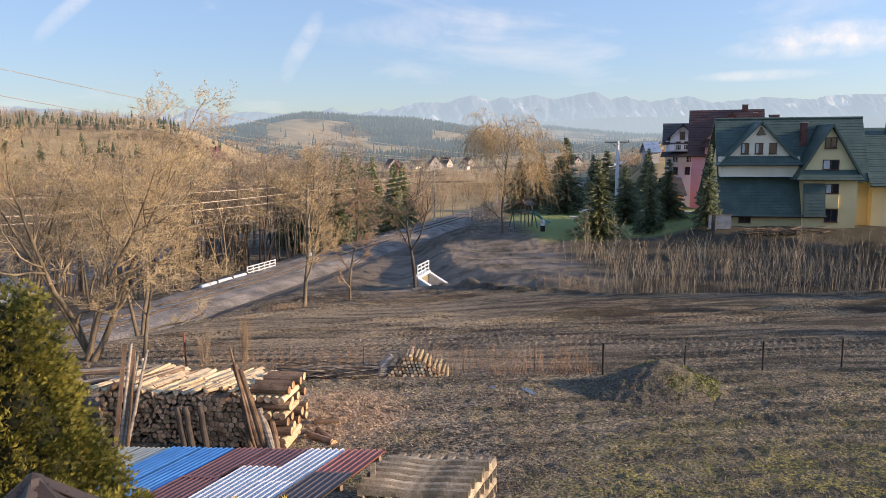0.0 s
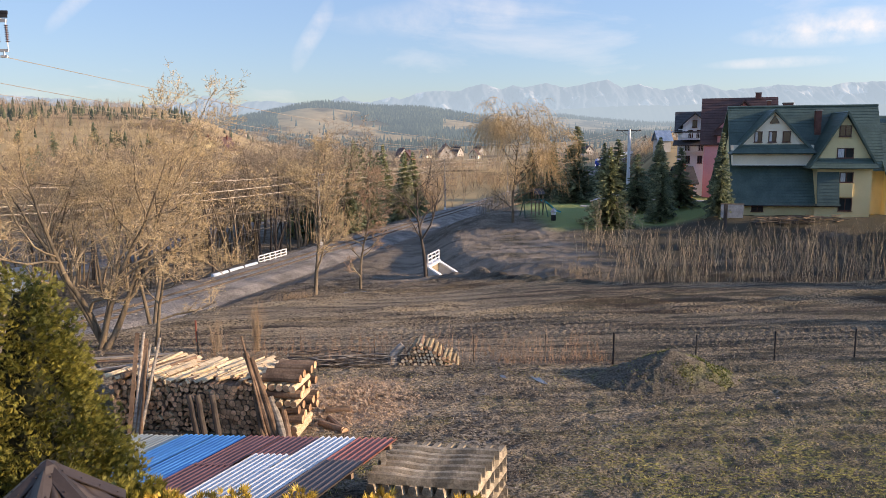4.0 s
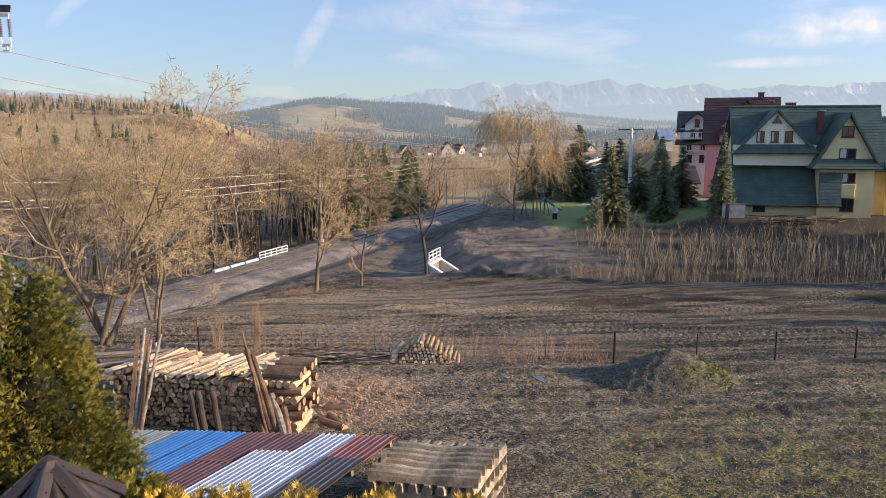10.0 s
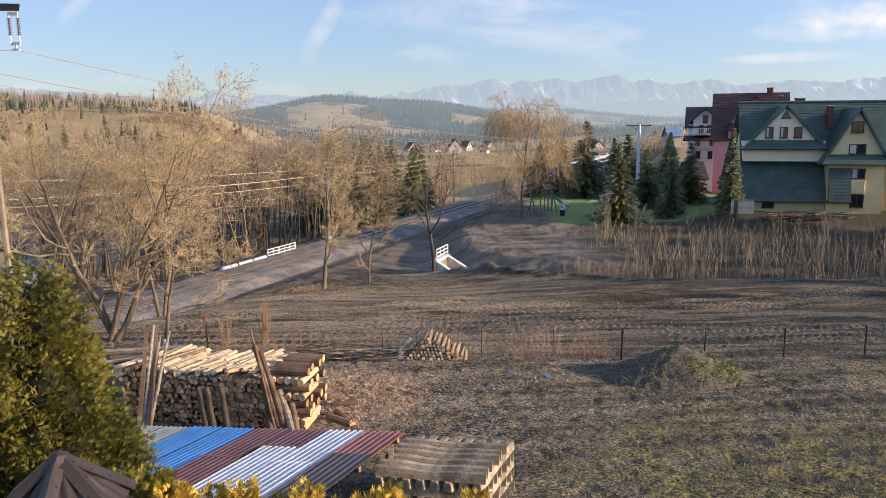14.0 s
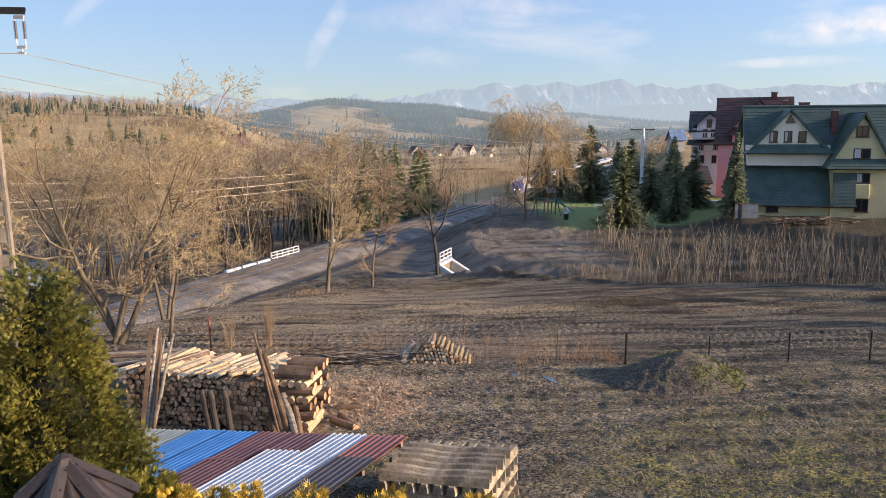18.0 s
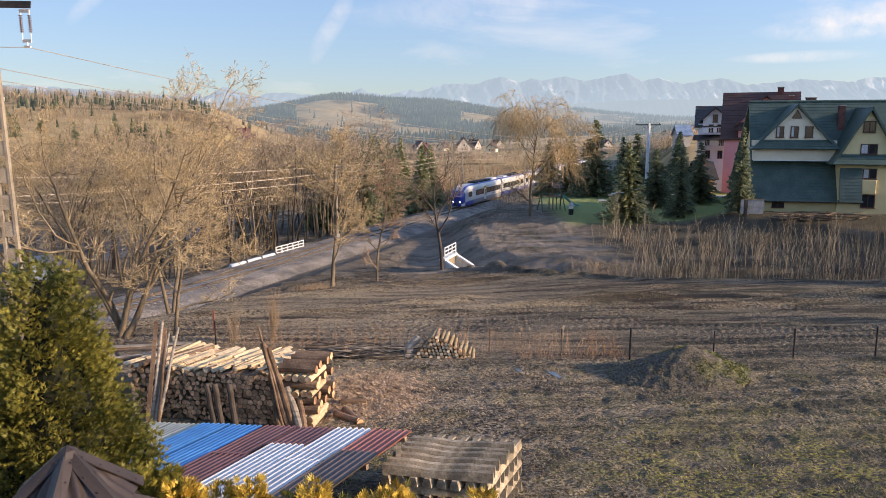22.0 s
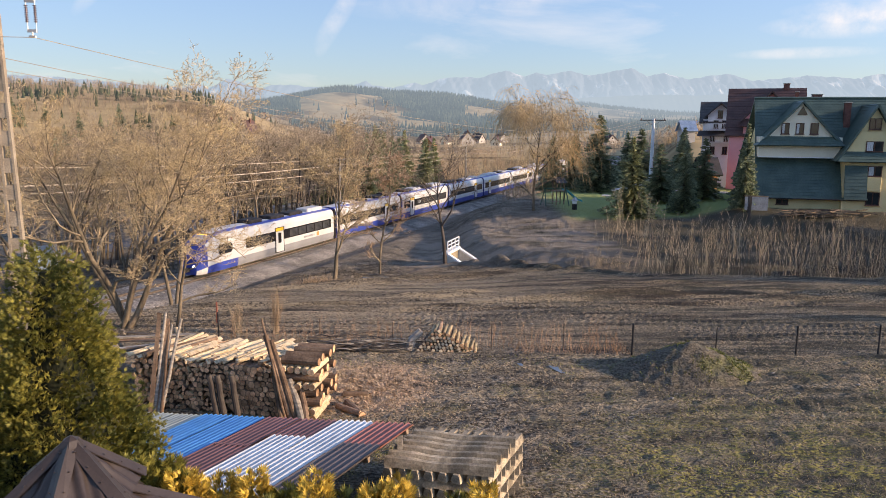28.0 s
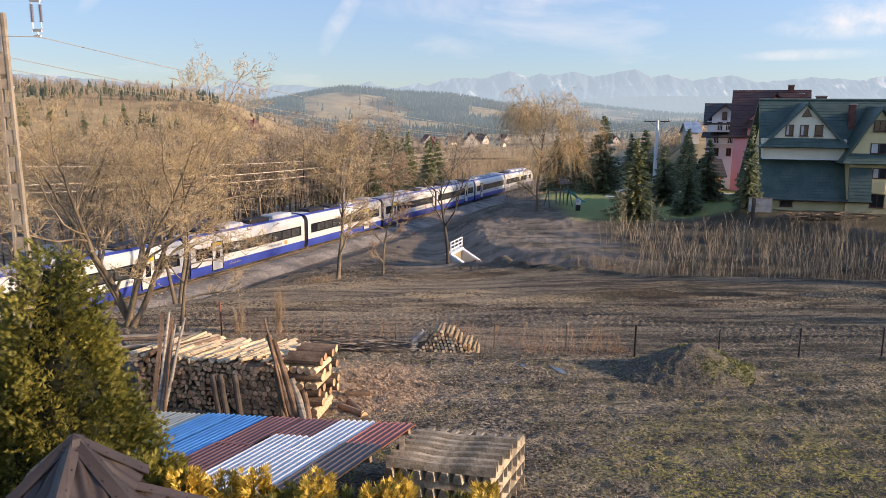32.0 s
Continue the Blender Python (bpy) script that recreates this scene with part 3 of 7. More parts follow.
def railway():
    mat = surf("ballast_stone", (0.15, 0.133, 0.115), (0.30, 0.265, 0.23), 0.5, 0.95, 1.0, where="World", fine=8, vary=0.6, dist=0.12)
    mb = MB()
    rings = []
    for i in range(121):
        s = -120 + i * 4.0
        prof = [(-4.6, -5.4), (-3.4, -4.72), (-1.9, -4.64), (1.9, -4.64), (2.7, -4.70), (5.2, -5.35)]
        rings.append([at_track(s, q + 0.15 * math.sin(s * 1.7 + q), z + 0.04 * math.sin(s * 2.3 + q * 3)) for q, z in prof])
    mb.loft(rings, closed=False, cap=False)
    tagged(part("railway_ballast", mb, mat), "bed of grey crushed stone under the rails", "ballast", kind="structure")
    for q in (-0.75, 0.75):
        r = MB()
        r.loft([[at_track(s, q + a, b + RAIL_Z) for a, b in ((-0.07, -0.17), (0.07, -0.17), (0.02, -0.13), (0.02, -0.04), (0.037, -0.03), (0.037, 0), (-0.037, 0), (-0.037, -0.03), (-0.02, -0.04), (-0.02, -0.13))] for s in (-120, 360)])
        tagged(part("rail", r, M_RUST), "rusty steel rail with a worn top", "rail", "rails of the track", kind="structure")
    sl = MB().box(-0.13, 0.13, -1.3, 1.3, -0.40, -0.165, c=0.03)
    me = sl.mesh("track_sleeper", M_CONC)
    for i in range(260):
        ob = new("track_sleeper", me)
        ob.matrix_basis = Matrix.Translation(at_track(-50 + i * 0.62, 0, RAIL_Z)) @ pose(0, 0, 0, 0, 0, TRACK_YAW)
        ob.parent = bpy.data.objects["railway_ballast"]


railway()


# ---- train ----
def build_train():
    white = surf("train_white_paint", (0.50, 0.50, 0.49), (0.58, 0.57, 0.55), 0.5, 0.35, 0.0, vary=0.03, spec=0.5)
    blue = surf("train_blue_paint", (0.025, 0.045, 0.26), (0.04, 0.07, 0.34), 0.5, 0.35, 0.0, vary=0.04, spec=0.5)
    grey = surf("train_grey_paint", (0.22, 0.22, 0.23), (0.28, 0.28, 0.29), 0.5, 0.4, 0.0, vary=0.05)
    black = surf("train_black_band", (0.012, 0.012, 0.014), (0.02, 0.02, 0.022), 0.5, 0.15, 0.0, vary=0.05, spec=0.6)
    yellow = surf("train_yellow_paint", (0.65, 0.42, 0.03), (0.72, 0.48, 0.04), 0.5, 0.4, 0.0, vary=0.04)
    orange = surf("train_orange_mark", (0.70, 0.25, 0.08), (0.75, 0.28, 0.1), 0.5, 0.4, 0.0, vary=0.04)
    roofm = surf("train_roof", (0.42, 0.43, 0.45), (0.55, 0.56, 0.57), 0.8, 0.6, 0.05, vary=0.1)
    seatm = surf("train_pane", (0.03, 0.032, 0.035), (0.07, 0.07, 0.07), 0.8, 0.07, 0.0, vary=0.1, spec=0.7)
    train = thing("train", pose(0, 0, 0), "white and blue passenger train of eight coupled cars", "train")
    prof = [(1.30, 0.33), (1.41, 0.70), (1.43, 1.12), (1.43, 2.85), (1.40, 3.15), (1.30, 3.42), (1.10, 3.62), (0.7, 3.76), (0.0, 3.80)]
    prof = prof + [(-y, z) for y, z in prof[-2::-1]]
    kinds = [1, 1, 0, 0, 0, 0, 2, 3]  # blue skirt, white side, blue shoulder, roof
    kinds = kinds + kinds[::-1]

    def shell(x0, x1, front, grey_skirt):
        mb = MB()
        stations = [x0, x1]
        if front:
            stations = [x0, x1 - 5.0, x1 - 3.2, x1 - 2.0, x1 - 1.0, x1 - 0.35, x1]
        scale = {x1 - 3.2: (0.99, 0.985), x1 - 2.0: (0.96, 0.92), x1 - 1.0: (0.90, 0.76), x1 - 0.35: (0.80, 0.58), x1: (0.62, 0.46)} if front else {}
        rings = []
        for x in stations:
            sy, sz = scale.get(x, (1, 1))
            rings.append([(x, y * sy, 0.33 + (z - 0.33) * sz) for y, z in prof])
        n = len(prof)
        mb.v = [p for r in rings for p in r]
        for i in range(len(rings) - 1):
            for j in range(n - 1):
                k = kinds[j]
                if front and i >= 4:
                    k = 1 if kinds[j] in (0, 2, 3) else 0
                if k == 1 and grey_skirt and j in (0, 1, 2 * 8 - 1, 2 * 8 - 2) and i == 0:
                    k = 4
                mb.f.append((i * n + j, i * n + j + 1, (i + 1) * n + j + 1, (i + 1) * n + j)), mb.k.append(k)
        mb.f += [tuple(range(n - 1, -1, -1)), tuple(range((len(rings) - 1) * n, len(rings) * n))]
        mb.k += [3, 1]
        return mb

    mats = [white, blue, blue, roofm, grey]
    lens = [22.6] + [17.9] * 6 + [22.6]
    pane_me = {}

    def panel(car, name, x0, x1, z0, z1, mat, out=0.012, label="", sides=(-1, 1), c=0.03):
        for sd in sides:
            key = (name, round(x1 - x0, 3), round(z1 - z0, 3), mat.name, sd, out)
            if key not in pane_me:
                h, w = z1 - z0, x1 - x0
                ring = [(c, 0), (w - c, 0), (w, c), (w, h - c), (w - c, h), (c, h), (0, h - c), (0, c)]
                y = 0.03 * sd
                vs = [(a, 0, b) for a, b in ring] + [(a, y, b) for a, b in ring]
                fs = [tuple(range(8)), tuple(range(15, 7, -1))] + [(i, (i + 1) % 8, 8 + (i + 1) % 8, 8 + i) for i in range(8)]
                pane_me[key] = MB().add(vs, fs).mesh(name, mat)
            part(name, pane_me[key], None, car, label, m=Matrix.Translation((x0, (1.43 + out - 0.03) * sd, z0)))

    x = 0.0
    for i, length in enumerate(lens):
        front, rear = i == 0, i == 7
        a, b = x - length + 0.35, x - (0.0 if front else 0.35)
        if rear:
            mb = shell(0, length - 0.35, True, True)
            mb.v = [(2 * 0 - p[0] + b, -p[1], p[2]) for p in mb.v]
        else:
            mb = shell(a, b, front, front)
        car = part("car", mb, mats, train, "white train car with a blue skirt and dark window band" if 0 < i < 7 else "white end car with a blue sloping nose", smooth=False)
        w0, w1 = (a + 0.6, b - 0.6) if not (front or rear) else ((a + 0.6, b - 6.2) if front else (a + 6.2, b - 0.6))
        panel(car, "window_band", w0, w1, 1.72, 2.68, black, 0.006)
        doors = [-11.6 - 0.65] if front else ([a + 11.0] if rear else ([(a + b) / 2 + 4.6] if i % 2 == 0 else [(a + b) / 2 - 5.2]))
        xx = w0 + 0.35
        while xx + 1.5 < w1:
            if not any(d - 1.7 < xx < d + 1.45 for d in doors):
                panel(car, "window", xx, xx + 1.42, 1.82, 2.58, seatm, 0.014)
            xx += 1.62
        for d in doors:
            panel(car, "door_frame", d - 0.12, d + 1.42, 0.52, 3.0, black, 0.016)
            panel(car, "door", d, d + 1.30, 0.58, 2.62, white, 0.028, "white double door")
            panel(car, "door_header", d, d + 1.30, 2.64, 2.94, yellow, 0.028)
            panel(car, "door_window", d + 0.38, d + 0.92, 1.45, 2.45, black, 0.036)
        # maker's and operator's marks as plain shapes
        mk = w0 + 2.6
        panel(car, "mark", mk, mk + 0.5, 1.20, 1.62, orange, 0.010, c=0.08)
        for g in range(9):
            panel(car, "mark", mk + 0.95 + g * 0.24, mk + 1.11 + g * 0.24, 1.30, 1.50, grey, 0.010, c=0.02)
        if not front:
            gt = MB().box(b, b + 0.7, -1.25, 1.25, 0.45, 3.45, c=0.12)
            for r in range(4):
                gt.box(b + 0.06 + r * 0.16, b + 0.14 + r * 0.16, -1.31, 1.31, 0.45, 3.52)
            part("bellows", gt, M_DARKMETAL, car)
        if front or rear:
            sgn = 1 if front else -1
            tip = b if front else a
            ws = MB()
            ring0 = [(tip - sgn * 0.30, y, z) for y, z in ((-0.85, 1.55), (0.85, 1.55))]
            ring1 = [(tip - sgn * 1.9, y, z) for y, z in ((-0.95, 3.22), (0.95, 3.22))]
            vs = [*ring0, ring1[1], ring1[0]]
            vs = [(vx + sgn * 0.22, vy, vz) for vx, vy, vz in vs] + [(vx, vy, vz) for vx, vy, vz in vs]
            ws.add(vs, [(0, 1, 2, 3), (7, 6, 5, 4), (0, 4, 5, 1), (1, 5, 6, 2), (2, 6, 7, 3), (3, 7, 4, 0)])
            part("windscreen", ws, M_GLASS, car)
            for sd in (-1, 1):
                hl = MB().box(tip - 0.16, tip + 0.10, sd * 0.66 - 0.12, sd * 0.66 + 0.12, 1.0, 1.16, c=0.03)
                part("headlight", hl, glow("train_lamp", (1.0, 0.95, 0.8), 3.0) if front else M_GLASS, car)
            cw = (tip - sgn * 4.2, tip - sgn * 2.3)
            panel(car, "cab_window", min(cw), max(cw), 1.75, 2.65, M_GLASS, 0.010, c=0.2)
            cp = MB().box(min(tip - sgn * 0.3, tip + sgn * 0.5), max(tip - sgn * 0.3, tip + sgn * 0.5), -0.2, 0.2, 0.6, 0.95, c=0.05)
            part("coupler", cp, M_DARKMETAL, car)
            dest = MB().box(min(tip - sgn * 2.05, tip - sgn * 1.95), max(tip - sgn * 2.05, tip - sgn * 1.95), -0.5, 0.5, 3.3, 3.55)
            part("destination_sign", dest, glow("sign_amber", (1.0, 0.5, 0.1), 1.0), car)
        # roof equipment
        rx = a + 1.2
        rr = random.Random(i)
        while rx + 2.6 < b - (5.5 if front else 1.0):
            w = rr.uniform(1.6, 3.4)
            ru = MB().box(rx, rx + w, -0.72, 0.72, 3.70, 3.70 + rr.uniform(0.28, 0.46), c=0.08)
            for g in range(3):
                ru.box(rx + 0.2 + g * w / 3, rx + 0.12 + (g + 0.8) * w / 3, -0.75, 0.75, 3.80, 3.86)
            part("roof_unit", ru, roofm if rr.random() < 0.6 else M_DARKMETAL, car)
            rx += w + rr.uniform(0.4, 2.2)
        # bogies
        for bx in ([b - 4.6] if front else [b + 0.35]) + ([a + 4.6] if rear else []):
            bo = MB().box(bx - 1.7, bx + 1.7, -1.08, -0.92, 0.35, 0.62, c=0.04).box(bx - 1.7, bx + 1.7, 0.92, 1.08, 0.35, 0.62, c=0.04)
            bo.box(bx - 0.5, bx + 0.5, -0.95, 0.95, 0.4, 0.6)
            part("bogie", bo, M_DARKMETAL, car)
            for dx in (-1.25, 1.25):
                wh = MB()
                for sd in (-1, 1):
                    wh.tube([(bx + dx, sd * 0.80, 0.42), (bx + dx, sd * 0.72, 0.42)], 0.42, 18)
                wh.tube([(bx + dx, -0.75, 0.42), (bx + dx, 0.75, 0.42)], 0.08, 8)
                part("wheelset", wh, M_RUST, car)
        if i == 2:
            f = bpy.data.curves.new("bar_sign", "FONT")
            f.body, f.size, f.extrude, f.align_x = "BAR", 0.52, 0.004, "CENTER"
            f.materials.append(white)
            for sd in (-1, 1):
                t = new("lettering", f)
                t.parent = car
                t.matrix_basis = pose((a + b) / 2 + 2.6, sd * 1.462, 2.02, 90, 0, 180 if sd > 0 else 0)
                t["label"] = "white letters BAR on the dark band"
        x -= length
    return train


train = build_train()
TRAIN_ROWS = [(0, 294), (10.5, 179), (19, 85.5), (21, 63.8), (23, 42.2), (25, 19.8), (27.5, -9.2), (29, -25.3), (30.5, -41.4), (32, -57.2)]


def motions():
    walk(train, [(t, Matrix.Translation(at_track(s, 0, RAIL_Z)) @ pose(0, 0, 0, 0, 0, TRACK_YAW + 180)) for t, s in TRAIN_ROWS])


# ---- houses ----
# limb bark is lighter than trunk bark, sunlight painted into its colour
M_LIMB = surf("sunlit_limb_bark", (0.18, 0.14, 0.09), (0.34, 0.265, 0.175), 1.5, 0.9, 0.4, fine=14)
M_TWIG_WOOD = surf("grey_brown_twigs", (0.30, 0.235, 0.165), (0.45, 0.36, 0.26), 0.6, 0.85, 0, island=0.3)
M_ROOF_GREEN = surf("green_roof_tiles", (0.060, 0.096, 0.082), (0.084, 0.128, 0.110), 0.8, 0.5, 0.25, fine=6, vary=0.15, island=0.08)
M_ROOF_BROWN = surf("brown_roof_tiles", (0.085, 0.045, 0.04), (0.12, 0.065, 0.055), 0.8, 0.6, 0.25, fine=6, vary=0.2)
M_ROOF_DARK = surf("dark_roof_tiles", (0.05, 0.044, 0.043), (0.075, 0.066, 0.063), 0.8, 0.6, 0.25, fine=6, vary=0.2)
M_CREAM = surf("cream_plaster", (0.80, 0.72, 0.55), (0.88, 0.80, 0.63), 0.4, 0.9, 0.1, fine=15, vary=0.06)
M_YELLOW = surf("yellow_plaster", (0.70, 0.58, 0.31), (0.78, 0.66, 0.37), 0.4, 0.9, 0.1, fine=15, vary=0.06)
M_PINK = surf("pink_plaster", (0.74, 0.31, 0.34), (0.80, 0.36, 0.38), 0.4, 0.9, 0.1, fine=15, vary=0.06)
M_PLASTER = surf("white_plaster", (0.80, 0.81, 0.83), (0.87, 0.87, 0.87), 0.4, 0.9, 0.1, fine=15, vary=0.05)
# far white walls greyed in colour to stand for dimming by haze
M_FARWALL = surf("haze_dimmed_plaster", (0.40, 0.37, 0.33), (0.52, 0.48, 0.43), 0.4, 0.9, 0.1, fine=15, vary=0.05)
M_FRAME = surf("brown_window_frame", (0.07, 0.03, 0.02), (0.11, 0.05, 0.035), 2.0, 0.5, 0.1)
M_CURTAIN = surf("net_curtain", (0.45, 0.46, 0.47), (0.62, 0.62, 0.62), 2.0, 0.9, 0.1, stretch=(6, 1, 1))
M_BRICKRED = surf("chimney_brick", (0.14, 0.06, 0.05), (0.22, 0.10, 0.075), 1.5, 0.9, 0.3, fine=12)
M_WOOD = surf("weathered_boards", (0.20, 0.14, 0.09), (0.34, 0.25, 0.17), 1.0, 0.85, 0.3, stretch=(1, 1, 6), fine=12)
M_ORANGE = surf("larch_wood", (0.36, 0.17, 0.07), (0.48, 0.24, 0.10), 1.0, 0.7, 0.2)
M_ROOF_BLUE = surf("blue_tin_roof", (0.20, 0.28, 0.40), (0.30, 0.38, 0.50), 0.8, 0.4, 0.1, 0.3)


def window(house, x, z, w, h, y, curtain=True, cross=True):
    """A window in a wall that faces -y: sill, frame, pane, set in front of the wall."""
    f = 0.09
    mb = MB().box(x, x + w, y - 0.07, y, z, z + f).box(x, x + w, y - 0.07, y, z + h - f, z + h)
    mb.box(x, x + f, y - 0.07, y, z + f, z + h - f).box(x + w - f, x + w, y - 0.07, y, z + f, z + h - f)
    if cross:
        mb.box(x + w / 2 - 0.04, x + w / 2 + 0.04, y - 0.065, y, z + f, z + h - f)
    win = part("window", mb, M_FRAME, house)
    part("pane", MB().box(x + f, x + w - f, y - 0.035, y - 0.02, z + f, z + h - f), M_GLASS, win)
    part("sill", MB().box(x - 0.08, x + w + 0.08, y - 0.16, y, z - 0.06, z, c=0.015), M_ROOF_BROWN, win)
    if curtain:
        part("curtain", MB().box(x + f, x + w * 0.42, y - 0.04, y - 0.036, z + f, z + h - f), M_CURTAIN, win)


def slab(mb, a, b, c, d, t=0.16):
    """A plain roof plane with thickness t under the quad a b c d."""
    a, b, c, d = map(Vector, (a, b, c, d))
    n = (b - a).cross(d - a).normalized()
    if n.z < 0:
        n = -n
    vs = [a, b, c, d] + [p - n * t for p in (a, b, c, d)]
    mb.add(vs, [(0, 1, 2, 3), (7, 6, 5, 4), (0, 4, 5, 1), (1, 5, 6, 2), (2, 6, 7, 3), (3, 7, 4, 0)])


def slope(house, mat, a, b, c, d, t=0.16, step=0.36, name="roof_slope", label=""):
    """A roof slope in stepped courses of tiles: a b along the eave, d c along the ridge."""
    a, b, c, d = map(Vector, (a, b, c, d))
    n = (b - a).cross(d - a).normalized()
    if n.z < 0:
        n = -n
    rows = max(2, int((d - a).length / step))
    left, right = [a - n * t, d - n * t], [b - n * t, c - n * t]
    for i in range(rows, 0, -1):
        for f, h in ((i / rows, 0.005), ((i - 1) / rows, 0.035)):
            left.append(a.lerp(d, f) + n * h)
            right.append(b.lerp(c, f) + n * h)
    return part(name, MB().loft([left, right]), mat, house, label)


def chimney(house, x, y, z0, z1, w=0.6):
    ch = part("chimney", MB().box(x - w / 2, x + w / 2, y - 0.3, y + 0.3, z0, z1), M_BRICKRED, house)
    part("chimney_cap", MB().box(x - w / 2 - 0.08, x + w / 2 + 0.08, y - 0.38, y + 0.38, z1, z1 + 0.12, c=0.03), M_CONC, ch)


def turned(x, y, a):
    """A turn by a degrees about the upright line through x, y."""
    return pose(x, y, 0) @ pose(0, 0, 0, 0, 0, a) @ pose(-x, -y, 0)


def green_house():
    h = thing("house", turned(40.4, 82, -14), "large highland house with steep green roof and cream gables", "house")
    base = -1.6
    wall = MB().box(36.8, 53.0, 84.6, 98, base, 4.6)
    wall.box(36.8, 47.2, 81.6, 84.6, base, 0.95)
    part("wall", wall, M_YELLOW, h)
    ridge_y, ridge_z, eave_y, eave_z = 86.6, 12.0, 80.9, 0.85
    def ry(z):
        return eave_y + (z - eave_z) / (ridge_z - eave_z) * (ridge_y - eave_y)
    roof = slope(h, M_ROOF_GREEN, (36.1, eave_y, eave_z), (47.6, eave_y, eave_z), (47.6, ridge_y, ridge_z), (36.1, ridge_y, ridge_z), label="steep green tiled slope")
    slope(h, M_ROOF_GREEN, (47.6, ry(4.7), 4.7), (52.5, ry(4.7), 4.7), (52.5, ridge_y, ridge_z), (47.6, ridge_y, ridge_z))
    slope(h, M_ROOF_GREEN, (52.5, 98.6, 1.5), (36.1, 98.6, 1.5), (36.1, ridge_y, ridge_z), (52.5, ridge_y, ridge_z))
    part("ridge_cap", MB().tube([(36.1, ridge_y, ridge_z + 0.05), (52.5, ridge_y, ridge_z + 0.05)], 0.14, 8), M_ROOF_GREEN, h)
    part("end_wall", MB().add([(36.8, 81.6, 0.4), (36.8, 97.5, 0.4), (36.8, ridge_y, ridge_z - 0.5), (37.1, 81.6, 0.4), (37.1, 97.5, 0.4), (37.1, ridge_y, ridge_z - 0.5)],
                              [(0, 2, 1), (3, 4, 5), (0, 1, 4, 3), (1, 2, 5, 4), (2, 0, 3, 5)]), M_YELLOW, h)
    # large dormer
    gy = 82.2
    cx, top, bot = 40.45, 11.62, 6.62
    part("gable_wall", MB().loft([[(37.05, y, 7.6), (44.2, y, 7.6), (cx, y, 11.25)] for y in (gy, gy + 0.25)]), M_CREAM, h, "cream plastered gable")
    part("dormer_wall", MB().box(36.25, 44.8, gy - 0.05, gy + 2.2, 5.36, 7.6), M_CREAM, h, "cream plastered dormer wall")
    part("drip_edge", MB().box(36.2, 44.8, gy - 0.14, gy - 0.05, 5.30, 5.38), M_WHITE, h, "pale drip edge")
    for x_out in (35.95, 45.0):
        slope(h, M_ROOF_GREEN, (x_out, gy - 0.42, bot), (x_out, ry(bot) + 0.4, bot), (cx, ry(top) + 0.2, top), (cx, gy - 0.42, top), 0.18, name="dormer_slope")
    slope(h, M_ROOF_GREEN, (36.0, gy - 0.85, 6.68), (44.95, gy - 0.85, 6.68), (44.35, gy + 0.05, 7.72), (36.9, gy + 0.05, 7.72), 0.12, name="pent_roof")
    for wx, cur in ((38.42, True), (39.93, True), (41.43, False)):
        window(h, wx, 7.92, 0.84, 1.24, gy - 0.003, curtain=cur, cross=False)
    tri = part("attic_window", MB().loft([[(40.02, y, 10.07), (40.98, y, 10.07), (40.5, y, 10.92)] for y in (gy - 0.07, gy)]), M_GLASS, h)
    part("attic_frame", MB().tube([(40.0, gy - 0.05, 10.05), (41.0, gy - 0.05, 10.05), (40.5, gy - 0.05, 10.95), (40.0, gy - 0.05, 10.05)], 0.05, 4), M_FRAME, tri)
    # gabled wing
    wy, wc = 81.0, 47.6
    wing = MB().box(45.0, 50.6, wy, 86, base, 6.1)
    part("wing_wall", wing, M_YELLOW, h)
    part("wing_gable", MB().loft([[(45.0, y, 6.1), (50.45, y, 6.1), (wc, y, 10.75)] for y in (wy, wy + 0.25)]), M_YELLOW, h)
    for x_out in (43.95, 51.15):
        slope(h, M_ROOF_GREEN, (x_out, wy - 0.5, 5.05), (x_out, 85.5, 5.05), (wc, 88.4, 11.25), (wc, wy - 0.5, 11.25), 0.18, name="wing_slope")
    slope(h, M_ROOF_GREEN, (44.0, wy - 0.9, 5.05), (51.0, wy - 0.9, 5.05), (50.45, wy + 0.02, 6.15), (45.0, wy + 0.02, 6.15), 0.12, name="pent_roof")
    slope(h, M_ROOF_GREEN, (45.0, 80.15, 0.92), (47.25, 80.15, 0.92), (47.25, 80.97, 4.62), (45.0, 80.97, 4.62), 0.12, name="porch_slope")
    window(h, 46.95, 8.5, 1.23, 1.22, wy - 0.003, curtain=False)
    window(h, 46.86, 6.14, 1.70, 1.12, wy - 0.003)
    window(h, 47.3, 3.47, 1.4, 1.12, wy - 0.003)
    window(h, 47.35, 0.3, 1.4, 1.45, wy - 0.003, curtain=False)
    window(h, 38.4, 0.05, 1.3, 0.6, 81.597, curtain=False)
    part("balcony", MB().box(47.28, 48.7, wy - 0.25, wy, 1.86, 3.36, c=0.04), M_YELLOW, h, "walled yellow balcony")
    # lower rear wing with its roof
    slope(h, M_ROOF_GREEN, (52.3, 81.9, 4.3), (62.5, 81.9, 4.3), (62.5, 88.5, 10.9), (52.3, 88.5, 10.9), name="annexe_slope")
    part("annexe_wall", MB().box(53.0, 62, 83.4, 92, base, 5.2), M_YELLOW, h)
    chimney(h, 45.8, 85.2, 7.0, 11.45, 0.65)
    chimney(h, 43.15, 88.0, 11.0, 12.45, 1.05)
    for vx in (39.2, 55.5):
        part("roof_vent", MB().box(vx, vx + 0.5, 87.6, 88.1, 10.2, 11.5, c=0.05), M_ROOF_GREEN, roof)
